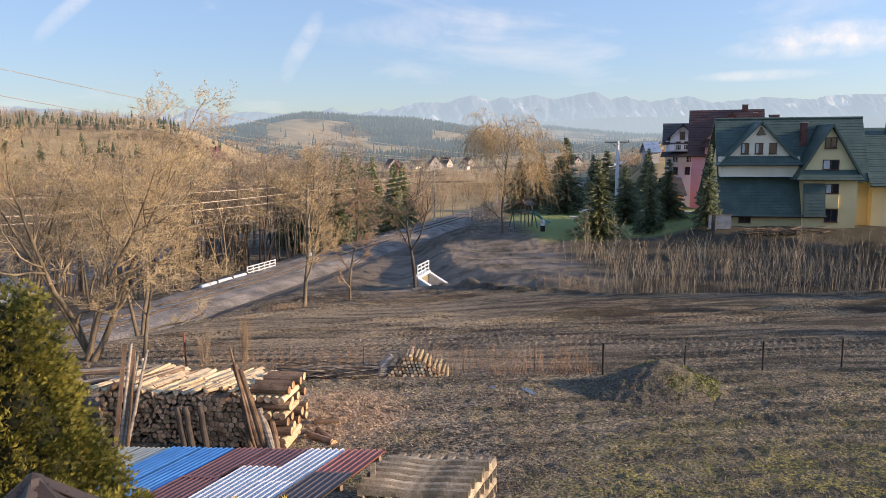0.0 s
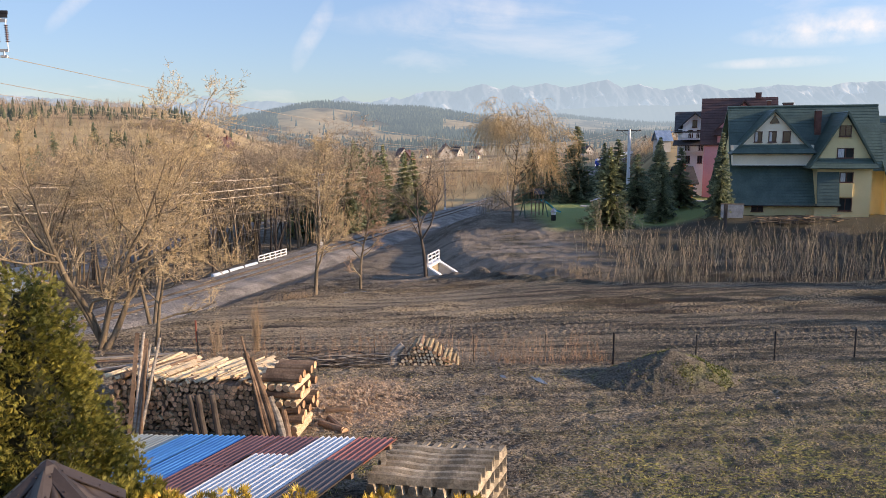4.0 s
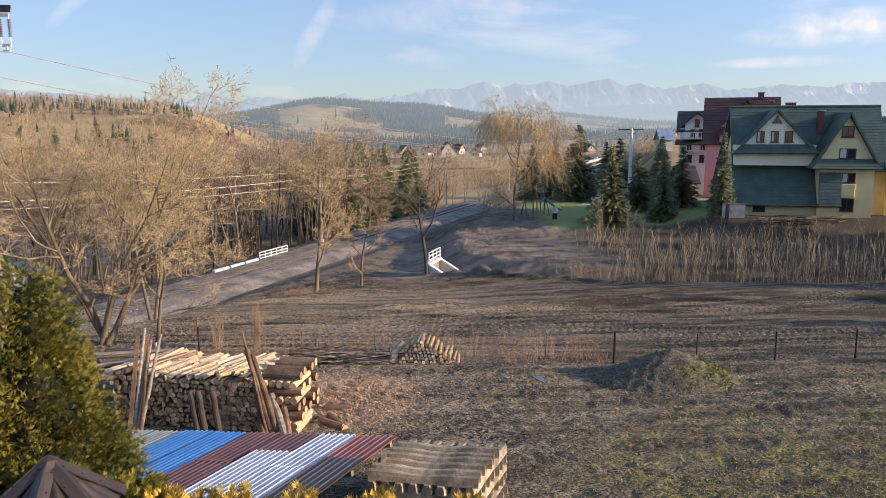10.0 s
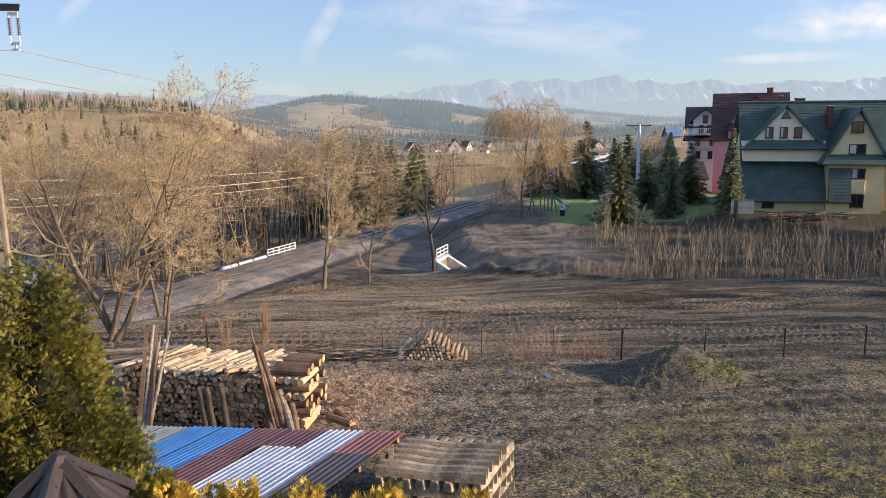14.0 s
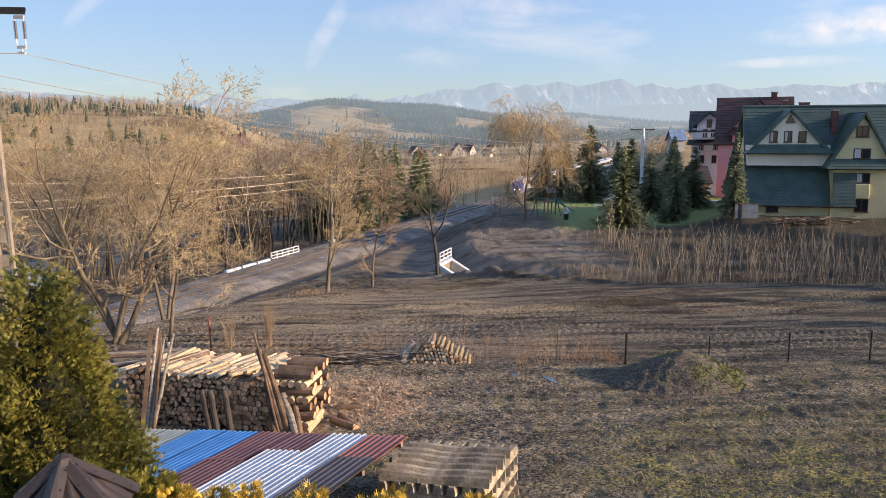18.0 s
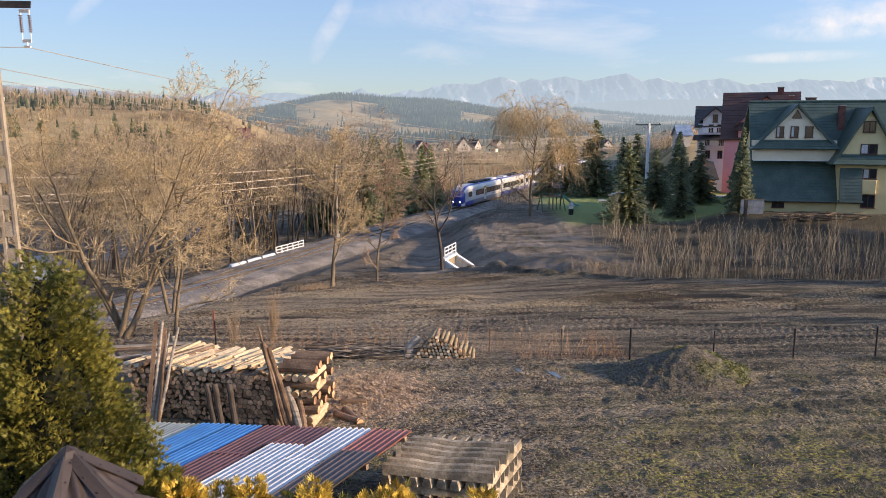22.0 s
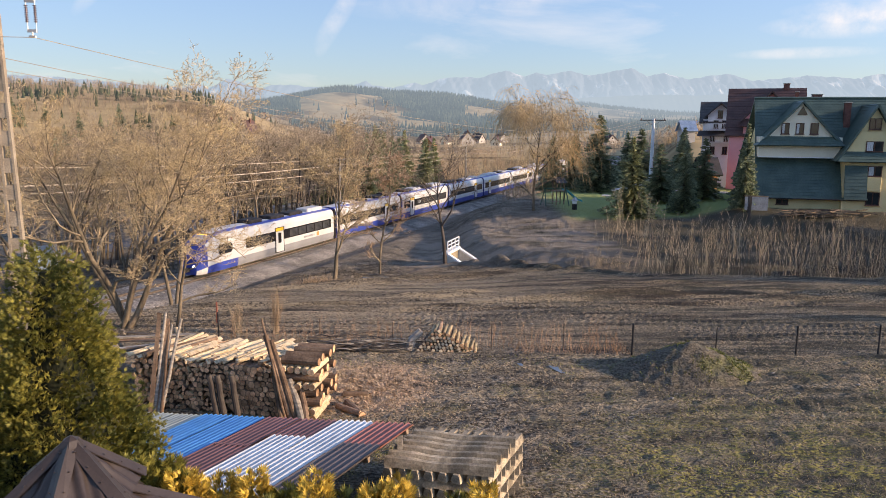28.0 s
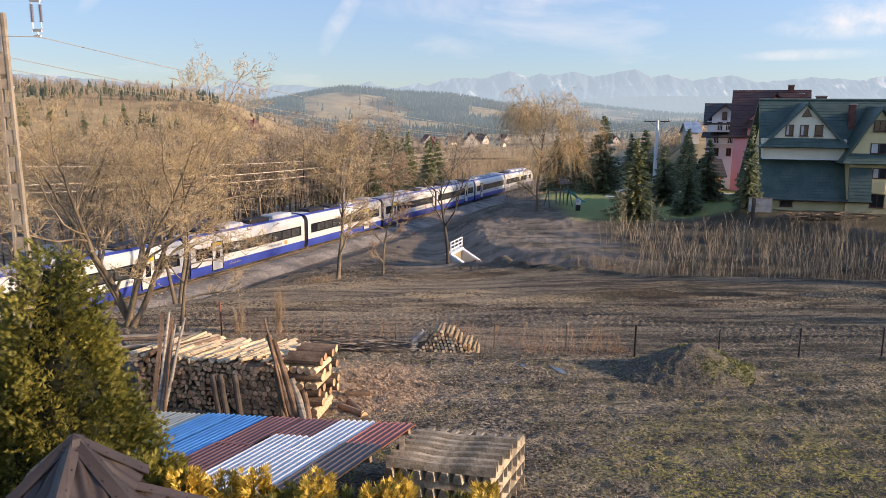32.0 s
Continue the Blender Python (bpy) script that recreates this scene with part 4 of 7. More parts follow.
    part("gutter", MB().tube([(36.1, eave_y - 0.06, eave_z - 0.05), (47.5, eave_y - 0.06, eave_z - 0.05)], 0.07, 6), M_DARKMETAL, roof)


def steep_house(name, label, x0, x1, y0, y1, base, eave, ridge, wall_mat, roof_mat, gable=None, turn=0.0):
    """A house whose ridge runs along x, with an optional gabled front dormer (cx, half width, base, top)."""
    h = thing("house", turned((x0 + x1) / 2, y0, turn), label, "house")
    ym = (y0 + y1) / 2
    part("wall", MB().box(x0 + 0.6, x1 - 0.6, y0 + 0.5, y1 - 0.5, base, eave + 0.5), wall_mat, h)
    part("end_wall", MB().loft([[(x, y0 + 0.5, eave + 0.3), (x, y1 - 0.5, eave + 0.3), (x, ym, ridge - 0.3)] for x in (x0 + 0.6, x1 - 0.6)]), wall_mat, h)
    for ya in (y0, y1):
        slope(h, roof_mat, (x0, ya, eave), (x1, ya, eave), (x1, ym, ridge), (x0, ym, ridge), step=0.5)
    if gable:
        cx, hw, gb, gt = gable
        part("dormer_wall", MB().loft([[(cx - hw, y, gb), (cx + hw, y, gb), (cx, y, gt - 0.35)] for y in (y0 + 0.3, ym)]), wall_mat, h)
        part("dormer_front", MB().box(cx - hw, cx + hw, y0 + 0.25, ym, gb - 2.4, gb), wall_mat, h)
        for sx in (-1, 1):
            slope(h, roof_mat, (cx + sx * (hw + 0.5), y0 - 0.5, gb - 0.5), (cx + sx * (hw + 0.5), ym, gb - 0.5), (cx, ym, gt), (cx, y0 - 0.5, gt), step=0.5, name="dormer_slope")
    return h, ym


def other_houses():
    h, ym = steep_house("pink", "tall pink plastered house with steep brown tiled roof", 41.0, 51.6, 104, 116, -2.0, 7.4, 14.3, M_PINK, M_ROOF_BROWN, (46.8, 3.4, 9.9, 13.7), -22)
    window(h, 45.2, 9.95, 0.9, 1.25, 104.22, curtain=False)
    window(h, 47.6, 9.95, 0.9, 1.25, 104.22, curtain=False)
    pr = MB()
    q = ((42.9, 103.2, 8.75), (50.7, 103.2, 8.75), (50.4, 104.3, 9.9), (43.2, 104.3, 9.9))
    slab(pr, *q, t=0.12)
    part("pent_roof", pr, M_ROOF_BROWN, h)
    chimney(h, 48.9, 110, 13.2, 14.9, 0.8)
    chimney(h, 50.2, 107.5, 10.5, 13.6, 0.5)
    part("skylight", MB().box(46.4, 47.2, 106.4, 106.9, 10.4, 11.2, c=0.03), M_GLASS, h)
    h, ym = steep_house("white", "white plastered guest house with dark roof and dormers", 42.4, 49.6, 119, 131, -2.0, 9.3, 12.8, M_PLASTER, M_ROOF_DARK, (45.6, 1.9, 10.7, 12.5), -20)
    for wx, wz in ((44.6, 8.4), (45.9, 8.4), (44.2, 6.3), (46.3, 6.3), (44.3, 4.2), (46.2, 4.2), (45.2, 10.0)):
        window(h, wx, wz, 0.75, 1.25, 119.22 if wz > 8 else 119.47, curtain=False)
    for bz in (6.2, 8.2):
        bal = MB().box(43.6, 47.6, 118.2, 119.4, bz - 0.15, bz)
        for i in range(17):
            bal.box(43.62 + i * 0.245, 43.67 + i * 0.245, 118.22, 118.26, bz, bz + 0.9)
        bal.box(43.6, 47.6, 118.2, 118.28, bz + 0.9, bz + 0.98)
        part("balcony", bal, M_WHITE, h)
    pr = MB()
    slab(pr, (42.2, 117.9, 7.2), (49.9, 117.9, 7.2), (49.7, 119.5, 8.0), (42.4, 119.5, 8.0), t=0.12)
    part("pent_roof", pr, M_ROOF_DARK, h)
    chimney(h, 47.2, 124.6, 12.2, 13.3)
    chimney(h, 49.0, 124.0, 12.2, 13.6, 0.9)
    # small house with glazed larch porch behind the spruces
    h, ym = steep_house("cabin", "small timber cabin with orange larch gable", 37.2, 40.4, 103, 108, -2.0, 1.9, 4.3, M_ORANGE, M_ROOF_DARK)
    chimney(h, 38.8, 105, 3.4, 4.8, 0.4)
    # blue-roofed and other houses farther down the lane
    steep_house("far", "white house with pale blue tin roof", 66.5, 71.0, 200, 206, -6, 7.3, 10.2, M_FARWALL, M_ROOF_BLUE)


def village_house(x, y, w, ridge_h, wall_mat, roof_mat, label, turn=0):
    """A small far house whose gable faces the valley."""
    z = gz(x, y)
    h = thing("house", pose(x, y, z, 0, 0, turn), label, "house", "village houses")
    part("wall", MB().loft([[(-w / 2, yy, -1), (w / 2, yy, -1), (w / 2, yy, 3.2), (0, yy, ridge_h - 0.4), (-w / 2, yy, 3.2)] for yy in (-5, 5)]), wall_mat, h)
    for sx in (-1, 1):
        rf = MB()
        slab(rf, (sx * (w / 2 + 0.7), -5.6, 2.6), (sx * (w / 2 + 0.7), 5.6, 2.6), (0, 5.6, ridge_h), (0, -5.6, ridge_h), t=0.25)
        part("roof_slope", rf, roof_mat, h)
    for wx, wz in ((-1.8, 0.9), (0.9, 0.9), (-0.5, 4.2)):
        window(h, wx, wz, 1.0, 1.3, -5.003, curtain=False)
    part("chimney", MB().box(0.6, 1.3, 0, 0.7, ridge_h - 1.5, ridge_h + 0.7), M_BRICKRED, h)


green_house()
other_houses()
for vx, vy, vw, vr, wm, rm, lb, tn in ((-6, 545, 8, 8, M_ORANGE, M_ROOF_BROWN, "far timber house with brown roof", -20),
                                       (-12, 640, 10, 9, M_FARWALL, M_ROOF_BROWN, "far pale house with brown roof", 25),
                                       (9, 660, 8, 8, M_CREAM, M_ROOF_DARK, "far cream house among trees", -35),
                                       (24, 600, 13, 11, M_FARWALL, M_ROOF_BROWN, "far white house with tall brown roof", 12),
                                       (38, 690, 10, 9, M_FARWALL, M_ROOF_DARK, "far house with dark roof", 50),
                                       (45, 560, 7, 7, M_CREAM, M_ROOF_BROWN, "far small cream house in the valley", -15),
                                       (62, 720, 10, 8, M_FARWALL, M_ROOF_BROWN, "far pale house by the lane", 35),
                                       (-93, 330, 8, 8, M_YELLOW, M_ROOF_BROWN, "far yellow house behind bare trees", 20),
                                       (-88, 342, 7, 9, M_CREAM, M_ROOF_BROWN, "far cream house with brown roof", -15),
                                       (-90, 205, 13, 6, M_WOOD, M_ROOF_DARK, "farm barn with dark roof behind trees", 62),
                                       (-275, 470, 9, 7, M_FARWALL, M_ROOF_DARK, "far white farmhouse on the meadow slope", 10),
                                       (-195, 830, 10, 8, M_FARWALL, M_ROOF_BROWN, "far white chapel-like house on the meadow", 0),
                                       (150, 640, 10, 8, M_FARWALL, M_ROOF_BROWN, "far white house on the wooded slope", 20),
                                       (192, 610, 11, 8, M_CREAM, M_ROOF_DARK, "far cream house on the wooded slope", -20),
                                       (230, 655, 11, 8, M_FARWALL, M_ROOF_BLUE, "far white house with blue roof", 5)):
    village_house(vx, vy, vw, vr, wm, rm, lb, tn)


# ---- trees ----
def prisms(segs, sides):
    """Tapered prisms for an array of segments x0 y0 z0 x1 y1 z1 r0 r1."""
    s = np.asarray(segs, float)
    p0, p1, r0, r1 = s[:, 0:3], s[:, 3:6], s[:, 6], s[:, 7]
    d = p1 - p0
    d /= np.maximum(np.linalg.norm(d, axis=1, keepdims=True), 1e-9)
    ref = np.where(np.abs(d[:, 2:3]) > 0.9, np.array([[1.0, 0, 0]]), np.array([[0, 0, 1.0]]))
    a = np.cross(d, ref)
    a /= np.linalg.norm(a, axis=1, keepdims=True)
    b = np.cross(d, a)
    w = 2 * np.pi * np.arange(sides) / sides
    off = a[:, None, :] * np.cos(w)[None, :, None] + b[:, None, :] * np.sin(w)[None, :, None]
    v = np.stack([p0[:, None, :] + off * r0[:, None, None], p1[:, None, :] + off * r1[:, None, None]], 1)
    n = len(s)
    base = (np.arange(n) * 2 * sides)[:, None]
    j = np.arange(sides)[None, :]
    k = (j + 1) % sides
    f = np.stack([base + j, base + k, base + sides + k, base + sides + j], -1).reshape(-1, 4)
    return v.reshape(-1, 3), f


def grow(seed, height, r, stems=1, spread=0.5, levels=4, kids=(5, 6, 5, 4), lens=(0.55, 0.5, 0.45, 0.4), angle=0.75, up=0.12, wob=0.16, clear=0.3, twig=0.006, stem_len=1.0, aim=None):
    """Segments of a bare tree by level: [trunk, limbs, branches, twigs ...]. Shoots bend as they go, and turn up towards the light at their tips."""
    rng = random.Random(seed)
    out = [[] for _ in range(levels + 1)]

    def rnd(s):
        return Vector((rng.gauss(0, s), rng.gauss(0, s), rng.gauss(0, s)))

    def shoot(p, d, length, rad, lev, start):
        nseg = (9, 7, 5, 3, 3, 2)[min(lev, 5)]
        step = length / nseg
        pts = []
        curl = rnd((0.06 if lev == 0 else 0.45) * wob)
        for i in range(nseg):
            lift = up * (0.4 if lev == 0 else (0.5 if lev > 2 else (-0.5 if i < nseg * 0.4 else 1.6)))
            d = (d + rnd(wob * (0.4, 1.0, 1.1, 1.2, 1.2, 1.2)[min(lev, 5)]) + curl + Vector((0, 0, lift))).normalized()
            q = p + d * step
            tp = 0.84 if lev == 0 else 0.72
            r0 = max(rad * (1 - tp * i / nseg), twig * 0.6)
            r1 = max(rad * (1 - tp * (i + 1) / nseg), twig * 0.6)
            out[lev].append((*p, *q, r0, r1))
            pts.append((p, q, d, r1))
            p = q
        if lev < levels:
            n = kids[lev]
            for c in range(n):
                f = start + (1 - start) * ((c + rng.random()) / n) ** (0.62 if lev == 0 else 0.85)
                f = min(f, 0.999)
                a0, a1, dd, rr = pts[int(f * nseg)]
                side = rnd(1.0)
                side = (side - dd * side.dot(dd)).normalized()
                a = angle * rng.uniform(0.5, 1.35) * (1.0 if lev < 2 else 1.2)
                nd = (dd * math.cos(a) + side * math.sin(a)).normalized()
                if nd.z < -0.25:
                    nd.z *= -0.4
                size = rng.uniform(0.6, 1.25) * ((1.05 - 0.25 * f) if lev == 0 else (1.15 - 0.5 * f))
                shoot(a0.lerp(a1, f * nseg % 1.0), nd.normalized(), length * lens[lev] * size, max(rr * (0.72 if lev == 0 else 0.66), twig), lev + 1, 0.25)

    for s in range(stems):
        w = 2 * math.pi * s / max(stems, 1) + rng.uniform(-0.4, 0.4)
        if aim:
            d = Vector(aim[s]).normalized()
        else:
            d = Vector((math.cos(w) * spread, math.sin(w) * spread, 1)).normalized() if stems > 1 else Vector((rng.gauss(0, 0.04), rng.gauss(0, 0.04), 1)).normalized()
        shoot(Vector((math.cos(w), math.sin(w), 0)) * (0.22 if stems > 1 else 0) + Vector((0, 0, -0.3)), d, height * stem_len * rng.uniform(0.88, 1.05), r * rng.uniform(0.75, 1.0), 0, clear)
    return out


def tree_thing(segs, bark, twigs, m, label, name="bare_tree", cat="tree", group="", fine=2):
    """A tree of trunk, limbs and twigs."""
    t = thing(name, m, label, cat, group)
    v, f = prisms(segs[0], 8)
    part("trunk", fast_mesh("trunk", v, f, bark, True), None, t)
    mid = [s for lev in segs[1:fine] for s in lev]
    if mid:
        v, f = prisms(mid, 5)
        tagged(part("limb_wood", fast_mesh("limb_wood", v, f, M_LIMB if bark is M_BARK else bark, True), None, t), kind="stuff")
    tw = [s for lev in segs[fine:] for s in lev]
    v, f = prisms(tw, 3)
    tagged(part("twig_wood", fast_mesh("twig_wood", v, f, twigs), None, t), kind="stuff")
    return t


def spot(x, y, turn=0, dz=0.0):
    return pose(x, y, gz(x, y) + dz, 0, 0, turn)


# the large many-stemmed tree by the railway, and its neighbours
STEMS = [(-0.46, 0.10, 1), (-0.18, -0.15, 1), (0.04, 0.30, 1), (0.32, -0.1, 1), (0.62, 0.05, 1)]
tree_thing(grow(26, 9.6, 0.19, 5, 0.52, 5, (11, 8, 6, 5, 3), (0.56, 0.46, 0.46, 0.48, 0.5), 0.76, 0.055, 0.17, 0.2, 0.0080, aim=STEMS), M_BARK, M_TWIG, spot(-14.6, 33.0),
           "tall many-stemmed bare tree with golden twigs by the railway", fine=3)
tree_thing(grow(12, 6.2, 0.14, 1, 0.3, 4, (11, 8, 6, 5), (0.62, 0.5, 0.5, 0.5), 1.15, 0.03, 0.2, 0.25, 0.0075), M_BARK, M_TWIG, spot(-12.0, 32.4, 100),
           "small bare tree with spreading golden twigs", fine=3)
tree_thing(grow(13, 9.1, 0.21, 1, 0.3, 4, (22, 10, 8, 5), (0.38, 0.46, 0.48, 0.5), 0.85, 0.07, 0.14, 0.2, 0.011), M_BARK, M_TWIG, spot(-7.75, 53.4, 10),
           "slim bare tree with an egg-shaped crown in the field", fine=3)
tree_thing(grow(14, 8.6, 0.14, 1, 0.3, 4, (24, 8, 6, 4), (0.30, 0.5, 0.5, 0.5), 0.8, 0.08, 0.16, 0.12, 0.012), M_BARK, M_TWIG_RED, spot(-4.75, 57.9, 60),
           "small young tree with reddish dry twigs", fine=3)
tree_thing(grow(19, 8.8, 0.24, 1, 0.30, 4, (11, 8, 6, 4), (0.62, 0.48, 0.5, 0.5), 0.60, 0.07, 0.15, 0.26, 0.011), M_BARK_DARK, M_TWIG_DARK, spot(0.65, 65.0, 200),
           "dark forked bare tree beside the culvert", fine=3)
for i, (tx, ty, th, n) in enumerate(((-20.6, 38.0, 11.0, 2), (-23.4, 43.0, 12.4, 2), (-18.6, 50.0, 11.5, 2))):
    tree_thing(grow(70 + i, th, 0.18, n, 0.16, 4, (12, 7, 5, 4), (0.34, 0.45, 0.48, 0.5), 0.8, 0.08, 0.15, 0.34, 0.0065), M_BARK, (M_TWIG, M_TWIG_WOOD)[i % 2], spot(tx, ty, 50 * i),
               "tall bare tree with golden twigs above the railway bank", group="trees on the railway bank", fine=3)


def willow():
    rng = random.Random(5)
    segs = grow(21, 12.0, 0.24, 1, 0.40, 3, (21, 8, 4), (0.62, 0.5, 0.5), 1.15, 0.03, 0.17, 0.10, 0.02)
    t = thing("willow", spot(11.6, 88.0, 30), "weeping willow with long hanging golden strands", "tree")
    v, f = prisms(segs[0], 8)
    part("trunk", fast_mesh("trunk", v, f, M_BARK, True), None, t)
    v, f = prisms(segs[1] + segs[2], 5)
    tagged(part("limb_wood", fast_mesh("limb_wood", v, f, M_BARK, True), None, t), kind="stuff")
    st = [(*s[:6], 0.018, 0.014) for s in segs[3]]
    for s in segs[2] + segs[3][::2]:
        p = Vector(s[0:3]).lerp(Vector(s[3:6]), rng.random())
        out = Vector((p.x, p.y, 0)) * 0.12
        d = (Vector((rng.gauss(0, 0.5), rng.gauss(0, 0.5), 0.4)) + out).normalized()
        ln = rng.uniform(0.25, 0.55) * min(1.0, max(0.4, p.z / 6))
        for i in range(rng.randint(3, 9)):
            d = (d + Vector((rng.gauss(0, 0.10), rng.gauss(0, 0.10), -0.5))).normalized()
            q = p + d * ln
            if q.z < 0.8:
                break
            st.append((*p, *q, 0.015, 0.012))
            p = q
    v, f = prisms(st, 3)
    tagged(part("hanging_foliage", fast_mesh("hanging_foliage", v, f, M_WILLOW), None, t), kind="stuff")


willow()


def spruce_mesh(seed, height, radius, mat, whorls=24, per=9):
    """Needle sprays in drooping whorls, with an uneven outline."""
    rng = random.Random(seed)
    vs, fs = [], []
    for i in range(whorls):
        f = i / (whorls - 1)
        z0 = height * (0.06 + 0.94 * f)
        reach = radius * (1 - f) ** 0.95 * rng.uniform(0.86, 1.12) + 0.05
        sz = 0.36 + 0.46 * (1 - f)
        for j in range(per if f < 0.8 else 5):
            w = rng.uniform(0, 6.283)
            z = z0 + rng.uniform(-0.6, 0.6) * height / whorls
            r = reach * rng.uniform(0.62, 1.12)
            d = Vector((math.cos(w), math.sin(w), 0))
            s = Vector((-d.y, d.x, 0))
            droop = -0.30 * r * (1 - 0.6 * f)
            n = max(3, int(r / 0.24))
            for k in range(n):
                g = (k + 0.6) / n
                c = d * r * g + Vector((0, 0, z + droop * g * g + rng.uniform(-0.06, 0.06)))
                wd = (0.22 + 0.2 * r * (1 - g)) * sz * rng.uniform(0.7, 1.3)
                for sg in (-1, 1):
                    tip = c + d * rng.uniform(0.10, 0.32) * sz + s * sg * wd + Vector((0, 0, -rng.uniform(0.02, 0.26) * sz))
                    o = len(vs)
                    vs += [c - d * 0.10, c + d * 0.22 + Vector((0, 0, 0.05)), tip, c - d * 0.05 + s * sg * wd * 0.4 + Vector((0, 0, -0.12))]
                    fs.append((o, o + 1, o + 2, o + 3))
                o = len(vs)
                hang = rng.uniform(0.12, 0.3) * sz
                vs += [c - d * 0.16 + s * 0.1, c + d * 0.26 - s * 0.05, c + d * 0.2 - s * 0.1 + Vector((0, 0, -hang * 0.8)), c - d * 0.1 + s * 0.12 + Vector((0, 0, -hang))]
                fs.append((o, o + 1, o + 2, o + 3))
    return fast_mesh("needles", np.array([tuple(p) for p in vs]), np.array(fs), mat)


def spruces():
    tr = MB().tube([(0, 0, -0.3), (0, 0, 8.0)], [0.14, 0.02], 7).mesh("trunk", M_BARK_DARK)
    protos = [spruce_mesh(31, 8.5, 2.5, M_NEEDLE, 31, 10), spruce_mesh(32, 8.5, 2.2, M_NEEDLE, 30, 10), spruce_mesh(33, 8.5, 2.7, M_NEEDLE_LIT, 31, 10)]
    spots = [(24.7, 112, 11.6, 1.15, 0), (22.4, 84, 8.9, 1.05, 2), (29.2, 96, 7.6, 1.2, 0), (29.1, 86, 8.2, 0.9, 1), (33.6, 92, 7.6, 1.05, 0), (34.0, 80.5, 9.3, 0.72, 1),
             (35.6, 106, 8.4, 1.0, 0), (37.6, 112, 9.0, 1.0, 1), (39.4, 118, 9.0, 1.0, 0),
             # unseen spruces added off to the right to shade field and bank
             (43.0, 20, 7.6, 1.2, 1), (43.4, 28, 7.8, 1.2, 1), (43.8, 35, 8.2, 1.2, 0), (44.2, 40.5, 8.4, 1.2, 1), (44.6, 46, 9.4, 1.2, 1),
             (45.0, 51, 11.5, 1.1, 0), (46.5, 56, 11.8, 1.1, 2), (48.5, 61, 11.0, 1.1, 1), (50.5, 66, 11.4, 1.1, 2), (53.5, 71, 10.5, 1.1, 1),
             (33.6, 121, 9.6, 1.2, 0), (31.6, 122, 9.0, 1.1, 1), (22.0, 117, 9.3, 1.0, 1), (18.2, 116, 8.8, 1.1, 0)]
    # row behind the railway
    for i in range(15):
        q, along = -9.0 - 4.5 * (i % 3) - 1.5 * math.sin(i * 1.3), 36 + i * 2.3
        p = TRACK_A + TRACK_U * along + TRACK_N * q
        spots.append((p[0], p[1], 13.2 + 1.6 * math.sin(i * 1.9), 0.78, (0, 1, 2, 0, 2)[i % 5]))
    # scattered on the opposite slope
    rng = random.Random(8)
    for i in range(16):
        a = rng.uniform(-0.62, -0.22)
        d = rng.uniform(150, 330)
        spots.append((a * d, d, rng.uniform(7, 11), rng.uniform(0.8, 1.0), rng.randint(0, 1)))
    for x, y, hgt, wd, k in spots:
        t = thing("spruce", spot(x, y, (x * 37) % 360), "dark green spruce with drooping branches" if k < 2 else "olive green spruce with sunlight painted into its needles", "conifer", "spruces")
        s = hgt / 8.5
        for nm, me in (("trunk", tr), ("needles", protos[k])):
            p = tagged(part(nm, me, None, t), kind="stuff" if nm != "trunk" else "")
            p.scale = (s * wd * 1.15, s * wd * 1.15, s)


spruces()


def bare_woods():
    """Bare woods on the far side of the railway and across the valley."""
    protos = []
    for sd, lab in ((41, 0), (42, 1), (43, 0), (44, 1), (45, 0)):
        g = grow(sd, 12.0, 0.14, 1 if lab else 2, 0.14, 3, (13, 6, 3), (0.30, 0.5, 0.6), 0.85, 0.08, 0.15, 0.30, 0.016)
        v, f = prisms(g[0], 5)
        tr = fast_mesh("trunk", v, f, M_BARK_DARK if lab else M_BARK, True)
        v, f = prisms([s for lev in g[1:] for s in lev], 3)
        protos.append((tr, fast_mesh("twig_wood", v, f, (M_TWIG_DARK, M_TWIG_WOOD, M_TWIG_WOOD)[sd % 3])))
    rng = random.Random(77)
    spots = []
    for i in range(135):
        s, q = rng.uniform(-8, 44), -rng.uniform(7.0, 30)
        if i % 10 == 0:
            s, q = rng.uniform(-30, 0), -rng.uniform(16, 34)
        p = TRACK_A + TRACK_U * s + TRACK_N * q
        spots.append((p[0], p[1], rng.uniform(0.9, 1.3)))
    for i in range(75):
        a, d = rng.uniform(-0.66, 0.02), rng.uniform(120, 260)
        if (a > -0.33 or d < 150) and (i % 3 or a > -0.3):
            spots.append((a * d, d, rng.uniform(0.5, 0.8)))
    for i in range(26):
        a, d = rng.uniform(0.02, 0.30), rng.uniform(140, 300)
        spots.append((a * d, d, rng.uniform(0.6, 0.9)))
    for i, (x, y, k) in enumerate(spots):
        if track_sq(x, y)[1] > -6 and y < 170:
            continue
        t = thing("bare_tree", spot(x, y, rng.uniform(0, 360)), "slender bare tree in the woods behind the railway", "tree", "bare woods")
        for nm, me in zip(("trunk", "twig_wood"), protos[i % 5]):
            p = tagged(part(nm, me, None, t), kind="stuff" if nm != "trunk" else "")
            p.scale = (k * rng.uniform(0.95, 1.25), k * rng.uniform(0.95, 1.25), k)


bare_woods()


